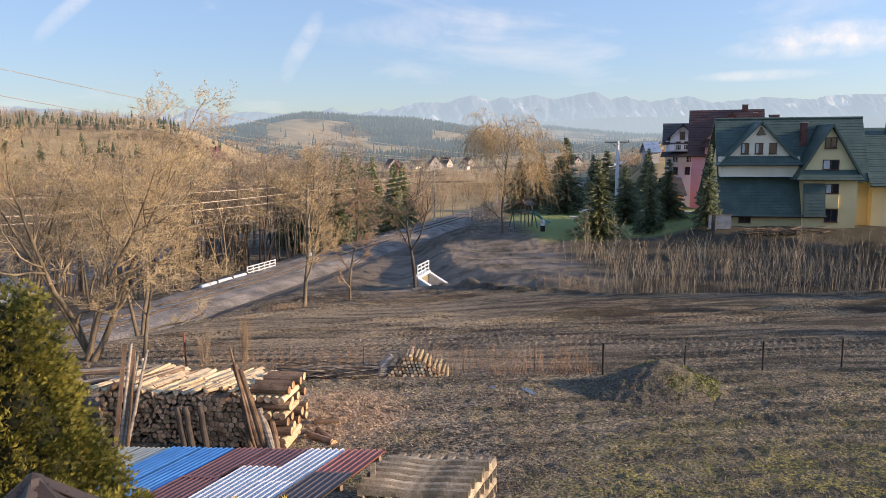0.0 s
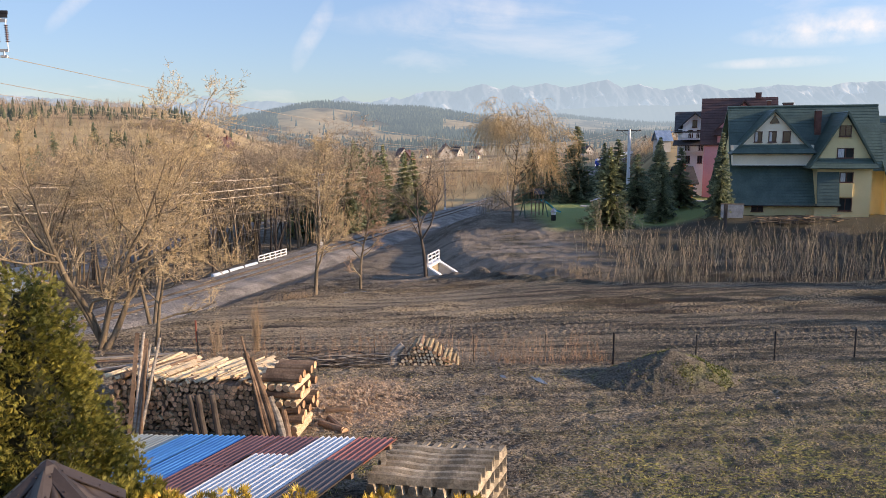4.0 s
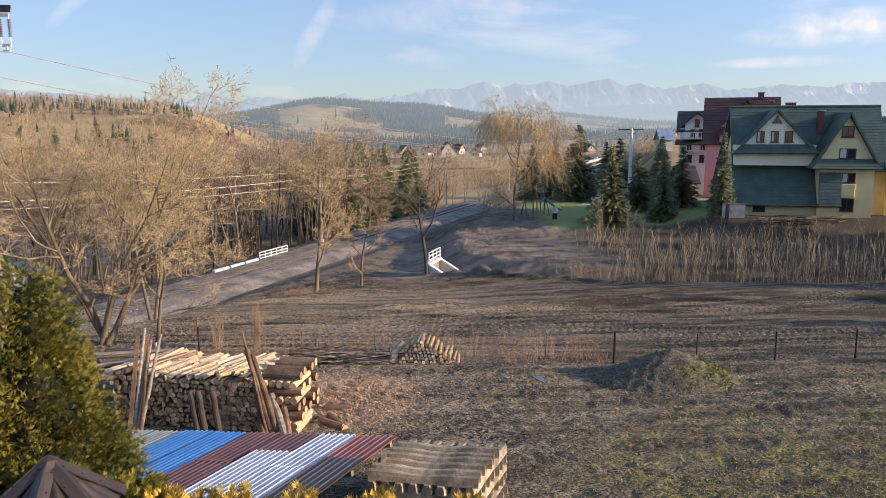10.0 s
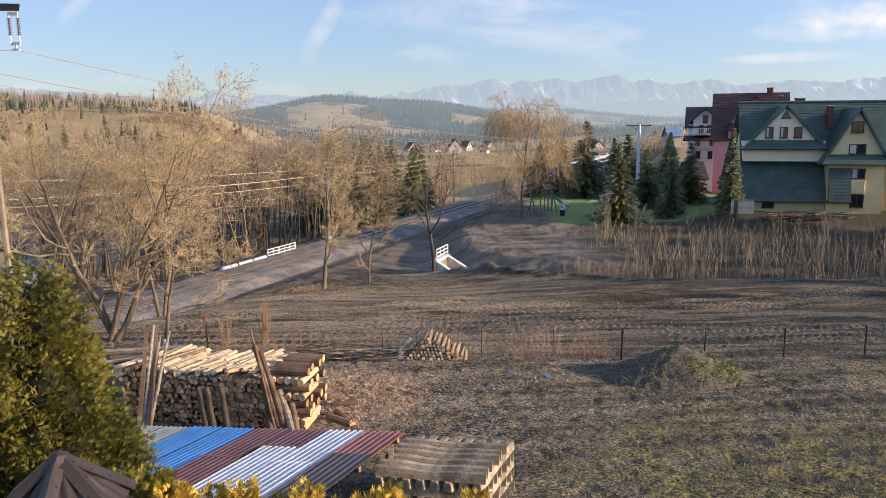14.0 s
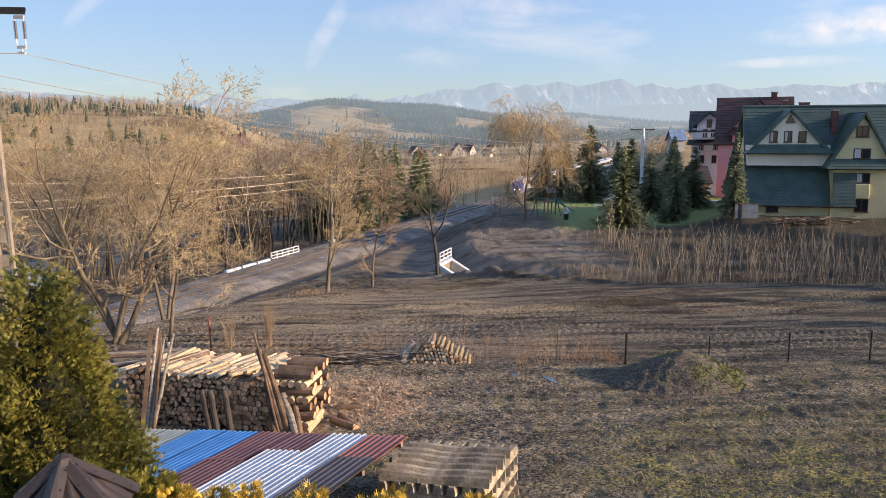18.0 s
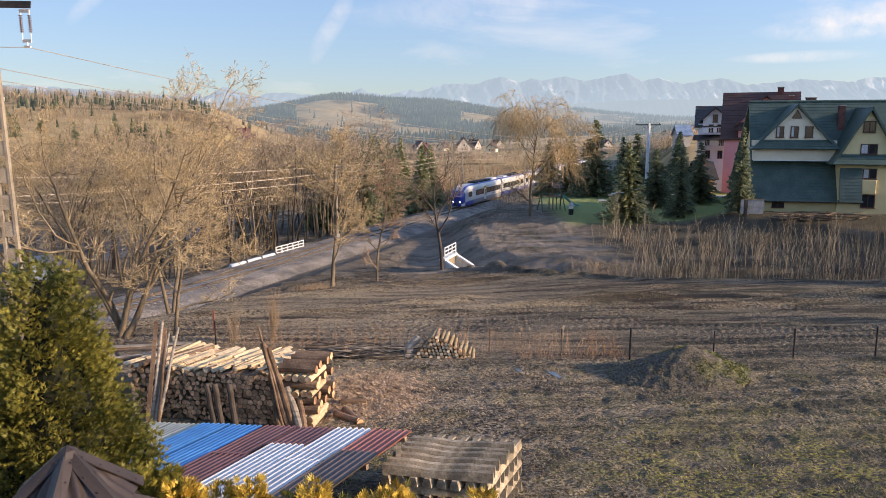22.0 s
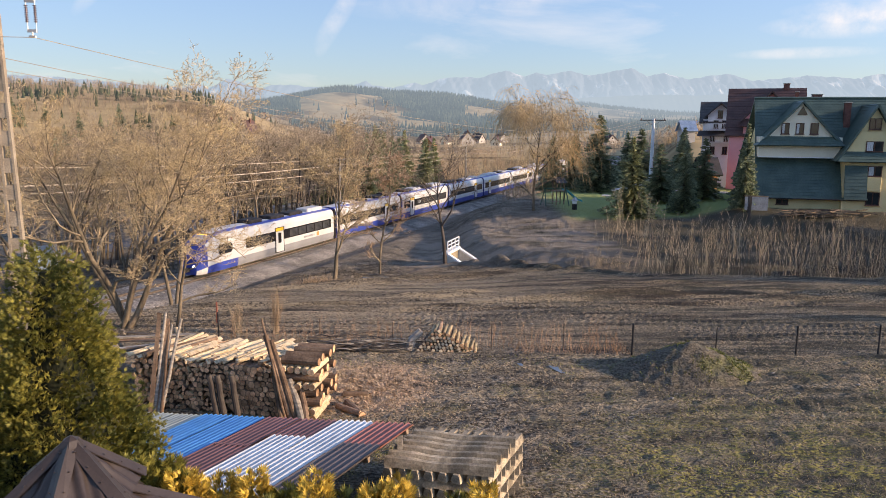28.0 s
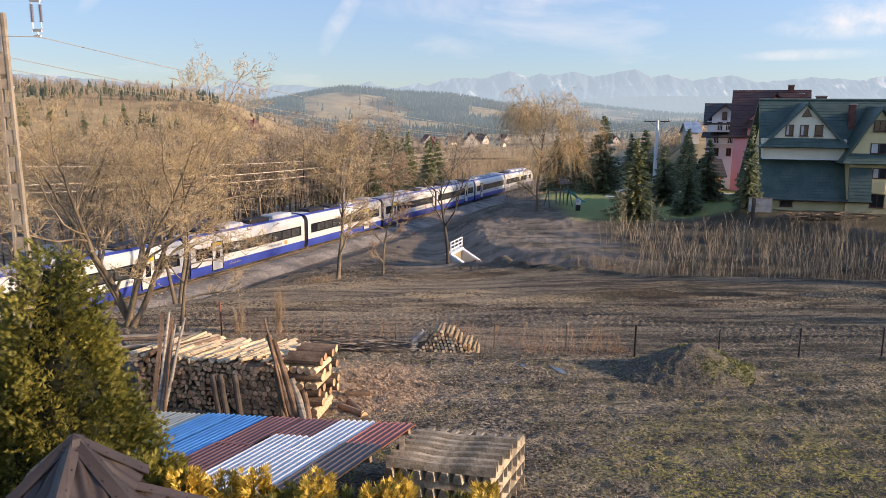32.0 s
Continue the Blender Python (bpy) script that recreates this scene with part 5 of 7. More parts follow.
def cones(x, y, z, h, r):
    """Slim two-tier conifers with ragged skirts: vertices and triangles."""
    rng = np.random.RandomState(12)
    w = np.linspace(0, 2 * np.pi, 7)[:-1]
    rows = []
    for zb, zt, rr in ((0.02, 0.55, 1.0), (0.30, 0.80, 0.74), (0.55, 1.0, 0.46)):
        rag = rng.uniform(0.6, 1.25, (len(x), 6))
        ring = np.stack([x[:, None] + np.cos(w) * rag * (r * rr)[:, None], y[:, None] + np.sin(w) * rag * (r * rr)[:, None], (z + h * zb)[:, None] - (rag - 0.9) * 0.12 * h[:, None]], -1)
        rows.append(np.concatenate([ring, np.stack([x, y, z + h * zt], -1)[:, None, :]], 1))
    v = np.concatenate(rows, 1).reshape(-1, 3)
    tri = np.array([(o + j, o + (j + 1) % 6, o + 6) for o in (0, 7, 14) for j in range(6)])
    return v, ((np.arange(len(x)) * 21)[:, None, None] + tri[None]).reshape(-1, 3)


def brush(x, y, z, h, per, r, seed):
    """Bare bushy crowns: forked strokes that fan out from each foot."""
    rng = np.random.RandomState(seed)
    n = len(x)
    foot = np.stack([x, y, z - 0.3], 1)
    segs = []
    for j in range(per):
        a, lean = rng.uniform(0, 6.283, n), np.abs(rng.normal(0, 0.34, n))
        d = np.stack([np.cos(a) * lean, np.sin(a) * lean, np.ones(n)], 1)
        lo, hi = rng.uniform(0.02, 0.35, n), rng.uniform(0.45, 0.8, n)
        p, q = foot + d * (h * lo)[:, None], foot + d * (h * hi)[:, None]
        segs.append(np.concatenate([p, q, np.stack([r * h, r * h * 0.7], 1)], 1))
        for k in range(2):
            a2, b2 = rng.uniform(0, 6.283, n), rng.uniform(0.15, 0.55, n)
            e = d + np.stack([np.cos(a2) * b2, np.sin(a2) * b2, rng.uniform(-0.1, 0.25, n)], 1)
            o = p + (q - p) * rng.uniform(0.35, 1.0, n)[:, None]
            segs.append(np.concatenate([o, o + e * (h * rng.uniform(0.15, 0.34, n))[:, None], np.stack([r * h * 0.55, r * h * 0.25], 1)], 1))
    return prisms(np.concatenate(segs), 3)


def far_forest():
    """Woods on the hills: conifers and bare thickets, joined."""
    rng = np.random.RandomState(3)
    # the wooded hill and the meadows beyond
    n = 150000
    y = rng.uniform(760, 2450, n)
    x = rng.uniform(-0.42, 0.50, n) * y
    b, rise = x / y, hill_z(x, y) - np.interp(np.hypot(x, y), [700, 1300, 2000, 2700], [-8, 5, 22, 30])
    p = fbm(x / 85 + 7, y / 120 + 3, 3)
    crest = (rise > 20) & (y > 1395) & (y < 1750) & (b < 0.14)
    flank = (b < -0.185) & (rise > 9) & (y > 1150) & (y < 1700)
    shoulder = (b > -0.075) & (b < 0.10) & (y > 1180) & (y < 1560) & (p > 0.47)
    row = (y > 2120) & (y < 2300) & (b > 0.06) & (p > 0.42)
    foot = (y < 1300) & (b > -0.20) & (p > 0.56)
    east = (b > 0.05) & (y > 1000) & (y < 2100) & (p > 0.59)
    keep = (rng.rand(n) < np.select([crest | flank, shoulder, row, foot, east], [0.62, 0.6, 0.30, 0.30, 0.22], 0.006))
    x, y = x[keep], y[keep]
    h = rng.uniform(7, 14, len(x))
    v, f = cones(x, y, hill_z(x, y) - 0.5, h, h * rng.uniform(0.15, 0.23, len(x)))
    mat = hazed("hazy_conifers", (0.035, 0.050, 0.040), (0.085, 0.10, 0.065), 0.02, HAZE_GLOW, 700, 2300, 0.26, 0.72, 0.3)
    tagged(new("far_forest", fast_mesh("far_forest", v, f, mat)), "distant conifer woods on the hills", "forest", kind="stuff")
    # the opposite hillside: a wooded strip between two fields, and trees along its top
    n = 30000
    y = rng.uniform(170, 700, n)
    x = rng.uniform(-0.80, -0.10, n) * y
    d, b = np.hypot(x, y), x / y
    p = fbm(x / 40 + 2, y / 60, 3)
    strip = (d > 470 + 60 * (b + 0.5)) & (d < 610) & (b < -0.30) & (p > 0.40)
    top = (d > 640) & (d < 740) & (b < -0.28)
    lone = (d > 230) & (d < 420) & (p > 0.60)
    keep = rng.rand(n) < np.select([strip, top, lone], [0.055, 0.008, 0.03], 0.002)
    x, y = x[keep], y[keep]
    h = rng.uniform(4.5, 8.5, len(x))
    v, f = cones(x, y, hill_z(x, y) - 0.5, h, h * rng.uniform(0.18, 0.28, len(x)))
    mat = hazed("slope_conifers", (0.040, 0.050, 0.028), (0.10, 0.105, 0.055), 0.05, HAZE_GLOW, 250, 1500, 0.0, 0.4, 0.35)
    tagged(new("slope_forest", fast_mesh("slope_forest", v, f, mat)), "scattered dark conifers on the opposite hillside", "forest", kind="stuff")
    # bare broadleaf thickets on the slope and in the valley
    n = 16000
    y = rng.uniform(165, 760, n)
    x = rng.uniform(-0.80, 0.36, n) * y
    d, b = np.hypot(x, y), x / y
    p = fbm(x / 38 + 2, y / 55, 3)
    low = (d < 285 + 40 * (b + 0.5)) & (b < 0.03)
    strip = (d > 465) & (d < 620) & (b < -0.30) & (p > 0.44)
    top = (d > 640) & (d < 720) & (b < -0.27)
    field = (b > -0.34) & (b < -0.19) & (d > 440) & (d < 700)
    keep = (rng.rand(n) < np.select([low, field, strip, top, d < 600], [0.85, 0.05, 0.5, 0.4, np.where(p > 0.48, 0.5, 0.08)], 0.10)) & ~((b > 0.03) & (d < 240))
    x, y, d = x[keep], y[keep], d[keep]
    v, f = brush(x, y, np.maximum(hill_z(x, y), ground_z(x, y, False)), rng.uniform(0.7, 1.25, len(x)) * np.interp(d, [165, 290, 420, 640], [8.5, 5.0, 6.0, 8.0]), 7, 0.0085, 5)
    mat = hazed("bare_thicket", (0.23, 0.172, 0.115), (0.40, 0.30, 0.20), 0.03, HAZE_GLOW, 250, 1500, 0.0, 0.45, 0.35)
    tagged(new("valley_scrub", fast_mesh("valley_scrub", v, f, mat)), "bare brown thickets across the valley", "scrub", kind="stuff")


far_forest()


# ---- yard: evergreens ----
def sprays(name, centers, normals, size, mat, seed, leaflets=5, droop=0.0):
    """Flat scaly sprays: fans of slim leaflets at the given places, facing about along the normals."""
    rng = np.random.RandomState(seed)
    n = len(centers)
    c, d = np.asarray(centers, float), np.asarray(normals, float)
    d = d + rng.normal(0, 0.35, (n, 3)) + np.array([0, 0, 0.35 - droop])
    d /= np.linalg.norm(d, axis=1, keepdims=True)
    s = np.cross(d, rng.normal(0, 1, (n, 3)))
    s /= np.linalg.norm(s, axis=1, keepdims=True)
    k = size * rng.uniform(0.6, 1.3, n)[:, None]
    vs, fs = [], []
    for j in range(leaflets):
        a = (j - (leaflets - 1) / 2) * 0.34
        e = d * math.cos(a) + s * math.sin(a)
        f = np.cross(e, np.cross(d, s))
        f /= np.maximum(np.linalg.norm(f, axis=1, keepdims=True), 1e-6)
        ln = k * 1.2 * (1.0 - 0.13 * abs(j - (leaflets - 1) / 2))
        o = c + d * k * 0.15 * rng.uniform(0, 1, (n, 1))
        w = 0.085
        vs.append(np.stack([o, o + e * ln * 0.5 + f * ln * w, o + e * ln, o + e * ln * 0.5 - f * ln * w], 1))
    v = np.stack(vs, 1).reshape(-1, 3)
    return fast_mesh(name, v, np.arange(len(v)).reshape(-1, 4), mat)


def thuja():
    rng = np.random.RandomState(9)
    t = thing("thuja_tree", spot(-7.3, 13.2), "large dense conical thuja with olive-gold sprays", "conifer")
    H = 6.9
    part("trunk", MB().tube([(0, 0, -0.2), (0.05, 0, 3), (0, 0, 6.0)], [0.16, 0.10, 0.03], 8), M_BARK, t)
    n, per = 2100, 21
    z = H * (1 - np.sqrt(rng.rand(n) * 0.985 + 0.005))
    w = rng.uniform(0, 2 * np.pi, n)
    lump = 1 + 0.12 * np.sin(w * 5 + z * 2.1) + 0.10 * np.sin(w * 9 - z * 3.7) + rng.normal(0, 0.07, n)
    r = 1.84 * (1 - z / H) ** 0.72 * lump + 0.04
    z, w, r = (np.repeat(k, per) for k in (z, w, r))
    g = rng.uniform(-0.34, 0.13, n * per)
    c = np.stack([(r + g) * np.cos(w), (r + g) * np.sin(w), z + g * 0.5], 1) + rng.normal(0, 0.07, (n * per, 3))
    d = np.stack([np.cos(w), np.sin(w), 0 * w + 0.30], 1)
    tagged(part("foliage", sprays("foliage", c, d, 0.098, M_THUJA, 1, 5), None, t), kind="stuff")
    # near-black body added inside, painting the shade between the sprays
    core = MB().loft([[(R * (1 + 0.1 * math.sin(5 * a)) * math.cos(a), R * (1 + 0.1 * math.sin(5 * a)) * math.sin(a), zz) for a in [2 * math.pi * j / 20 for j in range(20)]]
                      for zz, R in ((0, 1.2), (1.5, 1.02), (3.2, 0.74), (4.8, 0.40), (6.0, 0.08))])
    part("shade_core", core, surf("thuja_shade", (0.010, 0.012, 0.005), (0.02, 0.022, 0.008), 4, 0.95, 0.3), t)


def small_thuja(x, y, h, rad, mat, label, seed):
    rng = np.random.RandomState(seed)
    t = thing("thuja_bush", spot(x, y), label, "shrub", "thuja hedge")
    n = int(1500 * h * rad / 0.9)
    z = h * (1 - np.sqrt(rng.rand(n) * 0.97 + 0.02))
    w = rng.uniform(0, 2 * np.pi, n)
    r = rad * (1 - z / h) ** 0.6 * (1 + 0.2 * np.sin(w * 4 + z * 3 + seed) + rng.normal(0, 0.08, n))
    c = np.stack([r * np.cos(w), r * np.sin(w), z], 1)
    d = np.stack([np.cos(w) * 0.6, np.sin(w) * 0.6, 0 * w + 0.7], 1)
    tagged(part("foliage", sprays("foliage", c, d, 0.14, mat, seed, 5), None, t), kind="stuff")
    part("stem", MB().tube([(0, 0, -0.1), (0, 0, h * 0.7)], [0.05, 0.01], 6), M_BARK, t)


thuja()
for i, (x, h, r) in enumerate(((-5.5, 3.0, 0.75), (-4.95, 2.95, 0.7), (-4.4, 2.85, 0.55), (-3.85, 2.55, 0.6), (-3.3, 2.8, 0.5), (-2.75, 2.45, 0.55), (-2.25, 2.66, 0.5),
                               (-1.7, 2.35, 0.5), (-1.2, 2.45, 0.5), (-0.85, 2.5, 0.45), (-0.3, 2.2, 0.5), (0.2, 2.2, 0.45), (0.7, 2.42, 0.45), (-6.1, 3.3, 0.8))):
    gold = i in (2, 4, 6, 9, 12, 3, 8)
    small_thuja(x, 11.8 + 0.2 * math.sin(i * 2.3), h + 0.46, r * 1.15, M_GOLD if gold else M_THUJA, "golden-tipped young thuja in the hedge" if gold else "green thuja in the hedge", 60 + i)


# ---- gazebo ----
def gazebo():
    brown = surf("brown_metal_tile", (0.045, 0.032, 0.026), (0.065, 0.048, 0.04), 1.5, 0.42, 0.05, 0.2, vary=0.1, spec=0.5)
    g = thing("gazebo", pose(-4.79, 8.9, -0.13), "garden gazebo with two-tier brown metal tile roof", "gazebo")
    def corner(k, R, z):
        a = radians(37 + 60 * k)
        return Vector((R * math.cos(a), R * math.sin(a), z))
    def tier(R0, z0, R1, z1, steps):
        for k in range(6):
            panel = MB()
            a0, a1 = corner(k, R0, z0), corner(k + 1, R0, z0)
            b0, b1 = corner(k, R1, z1), corner(k + 1, R1, z1)
            n = (b1 - b0).cross(a0 - b0).normalized()
            if n.z < 0:
                n = -n
            cols = 26
            rows = steps * 4
            vs, fs = [], []
            for i in range(rows + 1):
                f = i / rows
                l, r = b0.lerp(a0, f), b1.lerp(a1, f)
                width = (r - l).length
                for j in range(cols + 1):
                    x = (j / cols - 0.5) * width
                    wave = 0.022 * math.cos(2 * math.pi * x / 0.19)
                    step = 0.025 * (1 - ((f * steps) % 1.0))
                    vs.append(l.lerp(r, j / cols) + n * (wave + step))
            for i in range(rows):
                for j in range(cols):
                    o = i * (cols + 1) + j
                    fs.append((o, o + 1, o + cols + 2, o + cols + 1))
            panel.add(vs, fs)
            part("roof_panel", panel, brown, g, smooth=True)
            # hip cap: folded strip with screws
            cap = MB()
            t = (a0 - b0).normalized()
            side = t.cross(Vector((0, 0, 1))).normalized()
            up = side.cross(t).normalized()
            for p, q in ((b0, a0),):
                vs = [p + side * 0.13 + up * 0.01, p + up * 0.085, p - side * 0.13 + up * 0.01, q + side * 0.10 + up * 0.01, q + up * 0.085, q - side * 0.10 + up * 0.01]
                cap.add(vs, [(0, 1, 4, 3), (1, 2, 5, 4)])
                cap.add([v - up * 0.012 for v in vs], [(3, 4, 1, 0), (4, 5, 2, 1)])
            for i in range(4):
                f = 0.12 + 0.25 * i
                for sg in (-1, 1):
                    c = b0.lerp(a0, f) + side * sg * 0.085 + up * 0.04
                    cap.tube([c, c + up * 0.012], 0.010, 6)
            part("hip_cap", cap, brown, g)
    tier(0.02, 4.82, 0.84, 4.17, 2)
    tier(0.62, 4.02, 2.5, 2.95, 4)
    part("apex_cap", MB().tube([(0, 0, 4.80), (0, 0, 4.88), (0, 0, 4.93)], [0.16, 0.10, 0.01], 6), brown, g)
    lant = MB()
    for k in range(6):
        c = corner(k, 0.62, 0)
        lant.box(c.x - 0.04, c.x + 0.04, c.y - 0.04, c.y + 0.04, 3.85, 4.25)
    part("lantern_frame", lant, M_WOOD, g)
    for k in range(6):
        c = corner(k, 2.2, 0)
        part("post", MB().box(c.x - 0.07, c.x + 0.07, c.y - 0.07, c.y + 0.07, gz(c.x - 4.79, c.y + 8.9) - 0.1, 3.1, c=0.01), M_WOOD, g)


gazebo()


# ---- firewood ----
M_LOGBARK = surf("log_bark", (0.14, 0.088, 0.058), (0.28, 0.185, 0.12), 2.0, 0.9, 0.5, stretch=(1, 1, 1), fine=16, rnd=0.35)
M_LOGEND = surf("sawn_log_end", (0.50, 0.275, 0.145), (0.74, 0.46, 0.265), 5.0, 0.85, 0.2, fine=40, rnd=0.5)
M_SPLIT = surf("split_wood", (0.52, 0.38, 0.22), (0.70, 0.55, 0.36), 2.0, 0.8, 0.25, stretch=(1, 8, 8), fine=10, rnd=0.22)
M_GREYWOOD = surf("grey_weathered_log", (0.22, 0.19, 0.16), (0.40, 0.35, 0.29), 2.0, 0.9, 0.4, stretch=(1, 6, 6), fine=10, rnd=0.25)


def log_mesh(seed, length, r, kind="round", mats=None):
    """A log along +y from 0: round, half or quarter, with slightly uneven bark."""
    rng = random.Random(seed)
    if kind == "round":
        ring = [(math.cos(a) * r * rng.uniform(0.92, 1.06), math.sin(a) * r * rng.uniform(0.92, 1.06)) for a in [2 * math.pi * j / 10 for j in range(10)]]
    else:
        span = math.pi if kind == "half" else math.pi * 0.6
        ring = [(math.cos(a) * r * 1.25 * rng.uniform(0.93, 1.07), math.sin(a) * r * 1.25 * rng.uniform(0.93, 1.07) - r * 0.45) for a in [span * j / 6 for j in range(7)]]
        if kind != "half":
            ring.append((0, -r * 0.45))
    n = len(ring)
    mb = MB()
    mb.v = [(x, y, z) for y in (0, length) for x, z in ring]
    for j in range(n):
        flat = kind != "round" and (j >= 6)
        mb.f.append((j, (j + 1) % n, n + (j + 1) % n, n + j)), mb.k.append(2 if flat else 0)
    cx, cz = sum(p[0] for p in ring) / n, sum(p[1] for p in ring) / n
    for y, o in ((0, 0), (length, n)):
        base = len(mb.v)
        mb.v += [(cx + (x - cx) * 0.86, y, cz + (z - cz) * 0.86) for x, z in ring]
        for j in range(n):
            q = (o + j, base + j, base + (j + 1) % n, o + (j + 1) % n)
            mb.f.append(q if y == 0 else q[::-1]), mb.k.append(0)
        cap = tuple(range(base, base + n))
        mb.f.append(cap[::-1] if y == 0 else cap), mb.k.append(1)
    return mb.mesh("log", mats or [M_LOGBARK, M_LOGEND, M_SPLIT])


def firewood():
    rng = random.Random(4)
    yaw = -11.0
    st = thing("firewood_stack", pose(-9.55, 21.75, 0, 0, 0, yaw), "long stack of split and round firewood with pale sawn ends", "firewood")
    protos = [log_mesh(100 + i, 2.2, 0.088, ("round", "quarter", "half", "round", "quarter")[i % 5]) for i in range(15)]
    rounds = [log_mesh(130 + i, 2.2, 0.095, "round") for i in range(6)]
    z, row = 0.09, 0
    while z < 1.52:
        x = 0.08 + (0.085 if row % 2 else 0)
        while x < 5.05:
            s = rng.uniform(0.78, 1.12) if x < 3.2 else rng.uniform(0.85, 1.25)
            me = rng.choice(rounds) if (x > 3.3 and rng.random() < 0.8) or rng.random() < 0.2 else rng.choice(protos)
            lg = part("log", me, None, st, m=pose(x + rng.uniform(-0.02, 0.02), rng.uniform(-0.07, 0.07), z + rng.uniform(-0.02, 0.02), 0, rng.uniform(0, 360), 0))
            lg.scale = (s, 1, s)
            x += 0.150
        z += 0.152
        row += 1
    # loose layer on top: long split billets, pale in the sun
    tops = [log_mesh(160 + i, 1.15, 0.075, ("half", "quarter", "round", "half")[i % 4], [M_LOGBARK if i % 3 == 0 else M_SPLIT, M_LOGEND, M_SPLIT]) for i in range(10)]
    for i in range(105):
        x, y = rng.uniform(-0.1, 4.9), rng.choice((-0.05, 0.35, 0.8, 1.15)) + rng.uniform(-0.1, 0.15)
        lg = part("log", rng.choice(tops), None, st, m=pose(x, y, 1.58 + rng.uniform(0, 0.10) + 0.03 * math.sin(x * 2), rng.uniform(-5, 5), rng.uniform(150, 210), rng.uniform(-38, -12)))
        k = rng.uniform(0.8, 1.2)
        lg.scale = (k, rng.uniform(0.85, 1.15), k)
    # crib of thick logs that closes the end
    crib = thing("log_crib", pose(-4.62, 20.75, 0, 0, 0, yaw), "crib of thick crossed logs with pale sawn ends", "firewood")
    big = [log_mesh(180 + i, 1.15, 0.135, "round") for i in range(4)]
    pale = [log_mesh(186 + i, 1.25, 0.105, "round", [M_SPLIT, M_LOGEND, M_SPLIT]) for i in range(3)]
    z = 0.0
    for kind in "eebbebeb":
        if kind == "b":
            z += 0.15
            for y in (0.16, 0.62, 1.08, 1.5):
                part("log", rng.choice(big), None, crib, m=pose(-0.16 + rng.uniform(-0.08, 0.08), y, z, 0, rng.uniform(0, 360), -90))
            z += 0.13
        else:
            z += 0.105
            for x in (-0.05, 0.18, 0.41, 0.64, 0.84):
                part("log", rng.choice(pale), None, crib, m=pose(x, -0.05 + rng.uniform(-0.08, 0.08), z, 0, rng.uniform(0, 360), rng.uniform(-3, 3)))
            z += 0.095
    # poles and boards leaning on the stack
    def lean(a, b, r0, r1, mat, label, cat="pole", flat=False):
        a, b = Vector(a), Vector(b)
        t = thing("leaning_pole" if not flat else "leaning_board", Matrix.Translation(a), label, cat, "poles against the firewood")
        d = b - a
        if flat:
            s = d.cross(Vector((0, 1, 0))).normalized() * r0
            w = d.cross(s).normalized() * 0.015
            part("board", MB().loft([[p + s + w, p - s + w, p - s - w, p + s - w] for p in (Vector(), d)]), mat, t)
        else:
            pts = [d * (i / 5) + Vector((0.008 * math.sin(i * 2 + a.x), 0.008 * math.cos(i * 3), 0)) for i in range(6)]
            part("pole", MB().tube(pts, [r0 + (r1 - r0) * i / 5 for i in range(6)], 9), mat, t)
    for i, (x0, x1) in enumerate(((-8.62, -8.32), (-8.55, -8.25), (-8.48, -8.15), (-8.72, -8.5), (-8.40, -7.86), (-8.36, -8.22))):
        lean((x0, 20.95 - 0.03 * i, 0.0), (x1, 21.5, 3.05 - 0.18 * (i % 3)), 0.06, 0.04, (M_GREYWOOD, M_LOGBARK)[i % 2], "tall grey weathered pole leaning on the firewood", flat=i in (1, 3))
    for i, (x0, x1, h, r) in enumerate(((-4.35, -5.15, 2.6, 0.10), (-4.18, -5.0, 2.45, 0.095), (-4.5, -5.25, 3.1, 0.04), (-4.60, -4.95, 1.35, 0.085), (-3.95, -4.5, 1.25, 0.12), (-3.85, -4.15, 0.95, 0.10))):
        lean((x0, 20.35 - 0.05 * i, 0.0), (x1, 20.75, h), r, r * 0.8, M_LOGBARK if i != 4 else M_GREYWOOD, "rough brown slab pole leaning on the firewood end")
    for x0, x1 in ((-5.95, -6.2), (-6.35, -6.62), (-6.55, -6.85)):
        lean((x0, 20.45, 0.0), (x1, 20.75, 1.35), 0.095, 0.085, M_BARK_DARK, "short dark log leaning on the stack front")
    lean((-9.2, 25.4, 0.1), (-9.9, 26.6, 1.1), 0.08, 0.07, M_SPLIT, "pale stake sticking out behind the firewood")
    # tarpaulin scrap and boards behind the stack
    t = thing("old_boards", pose(-9.9, 23.9, 0.0, 0, 0, 10), "grey boards and dark sheet behind the firewood", "boards")
    for i in range(7):
        part("board", MB().box(-1.6 + 0.1 * i, 1.3 + 0.1 * (i % 3), -0.7 + 0.22 * i, -0.54 + 0.22 * i, 1.30 + 0.03 * (i % 2), 1.34 + 0.03 * (i % 2)), (M_BARK_DARK, M_LOGBARK, M_GREYWOOD)[i % 3], t, m=pose(0, 0, 0.02 * i, 2 * (i % 3), -4 + 1.5 * i, 9 * (i % 3) - 6))
    for tx in (-1.1, 1.0):
        part("trestle", MB().box(tx - 0.1, tx + 0.1, -0.6, 0.9, 0, 1.3, c=0.02), M_GREYWOOD, t)
    # bark and offcuts on the ground
    for i, (x, y, a) in enumerate(((-3.15, 22.5, 4), (-3.2, 21.5, -38), (-2.95, 21.9, -60))):
        t = thing("offcut_log", pose(x, y, gz(x, y) + 0.09, 0, 0, a - 90), "brown offcut log lying by the stack", "log", "offcuts")
        part("log", log_mesh(200 + i, 0.8 + 0.2 * (i % 3), 0.10, "round" if i % 2 else "half"), None, t)


firewood()


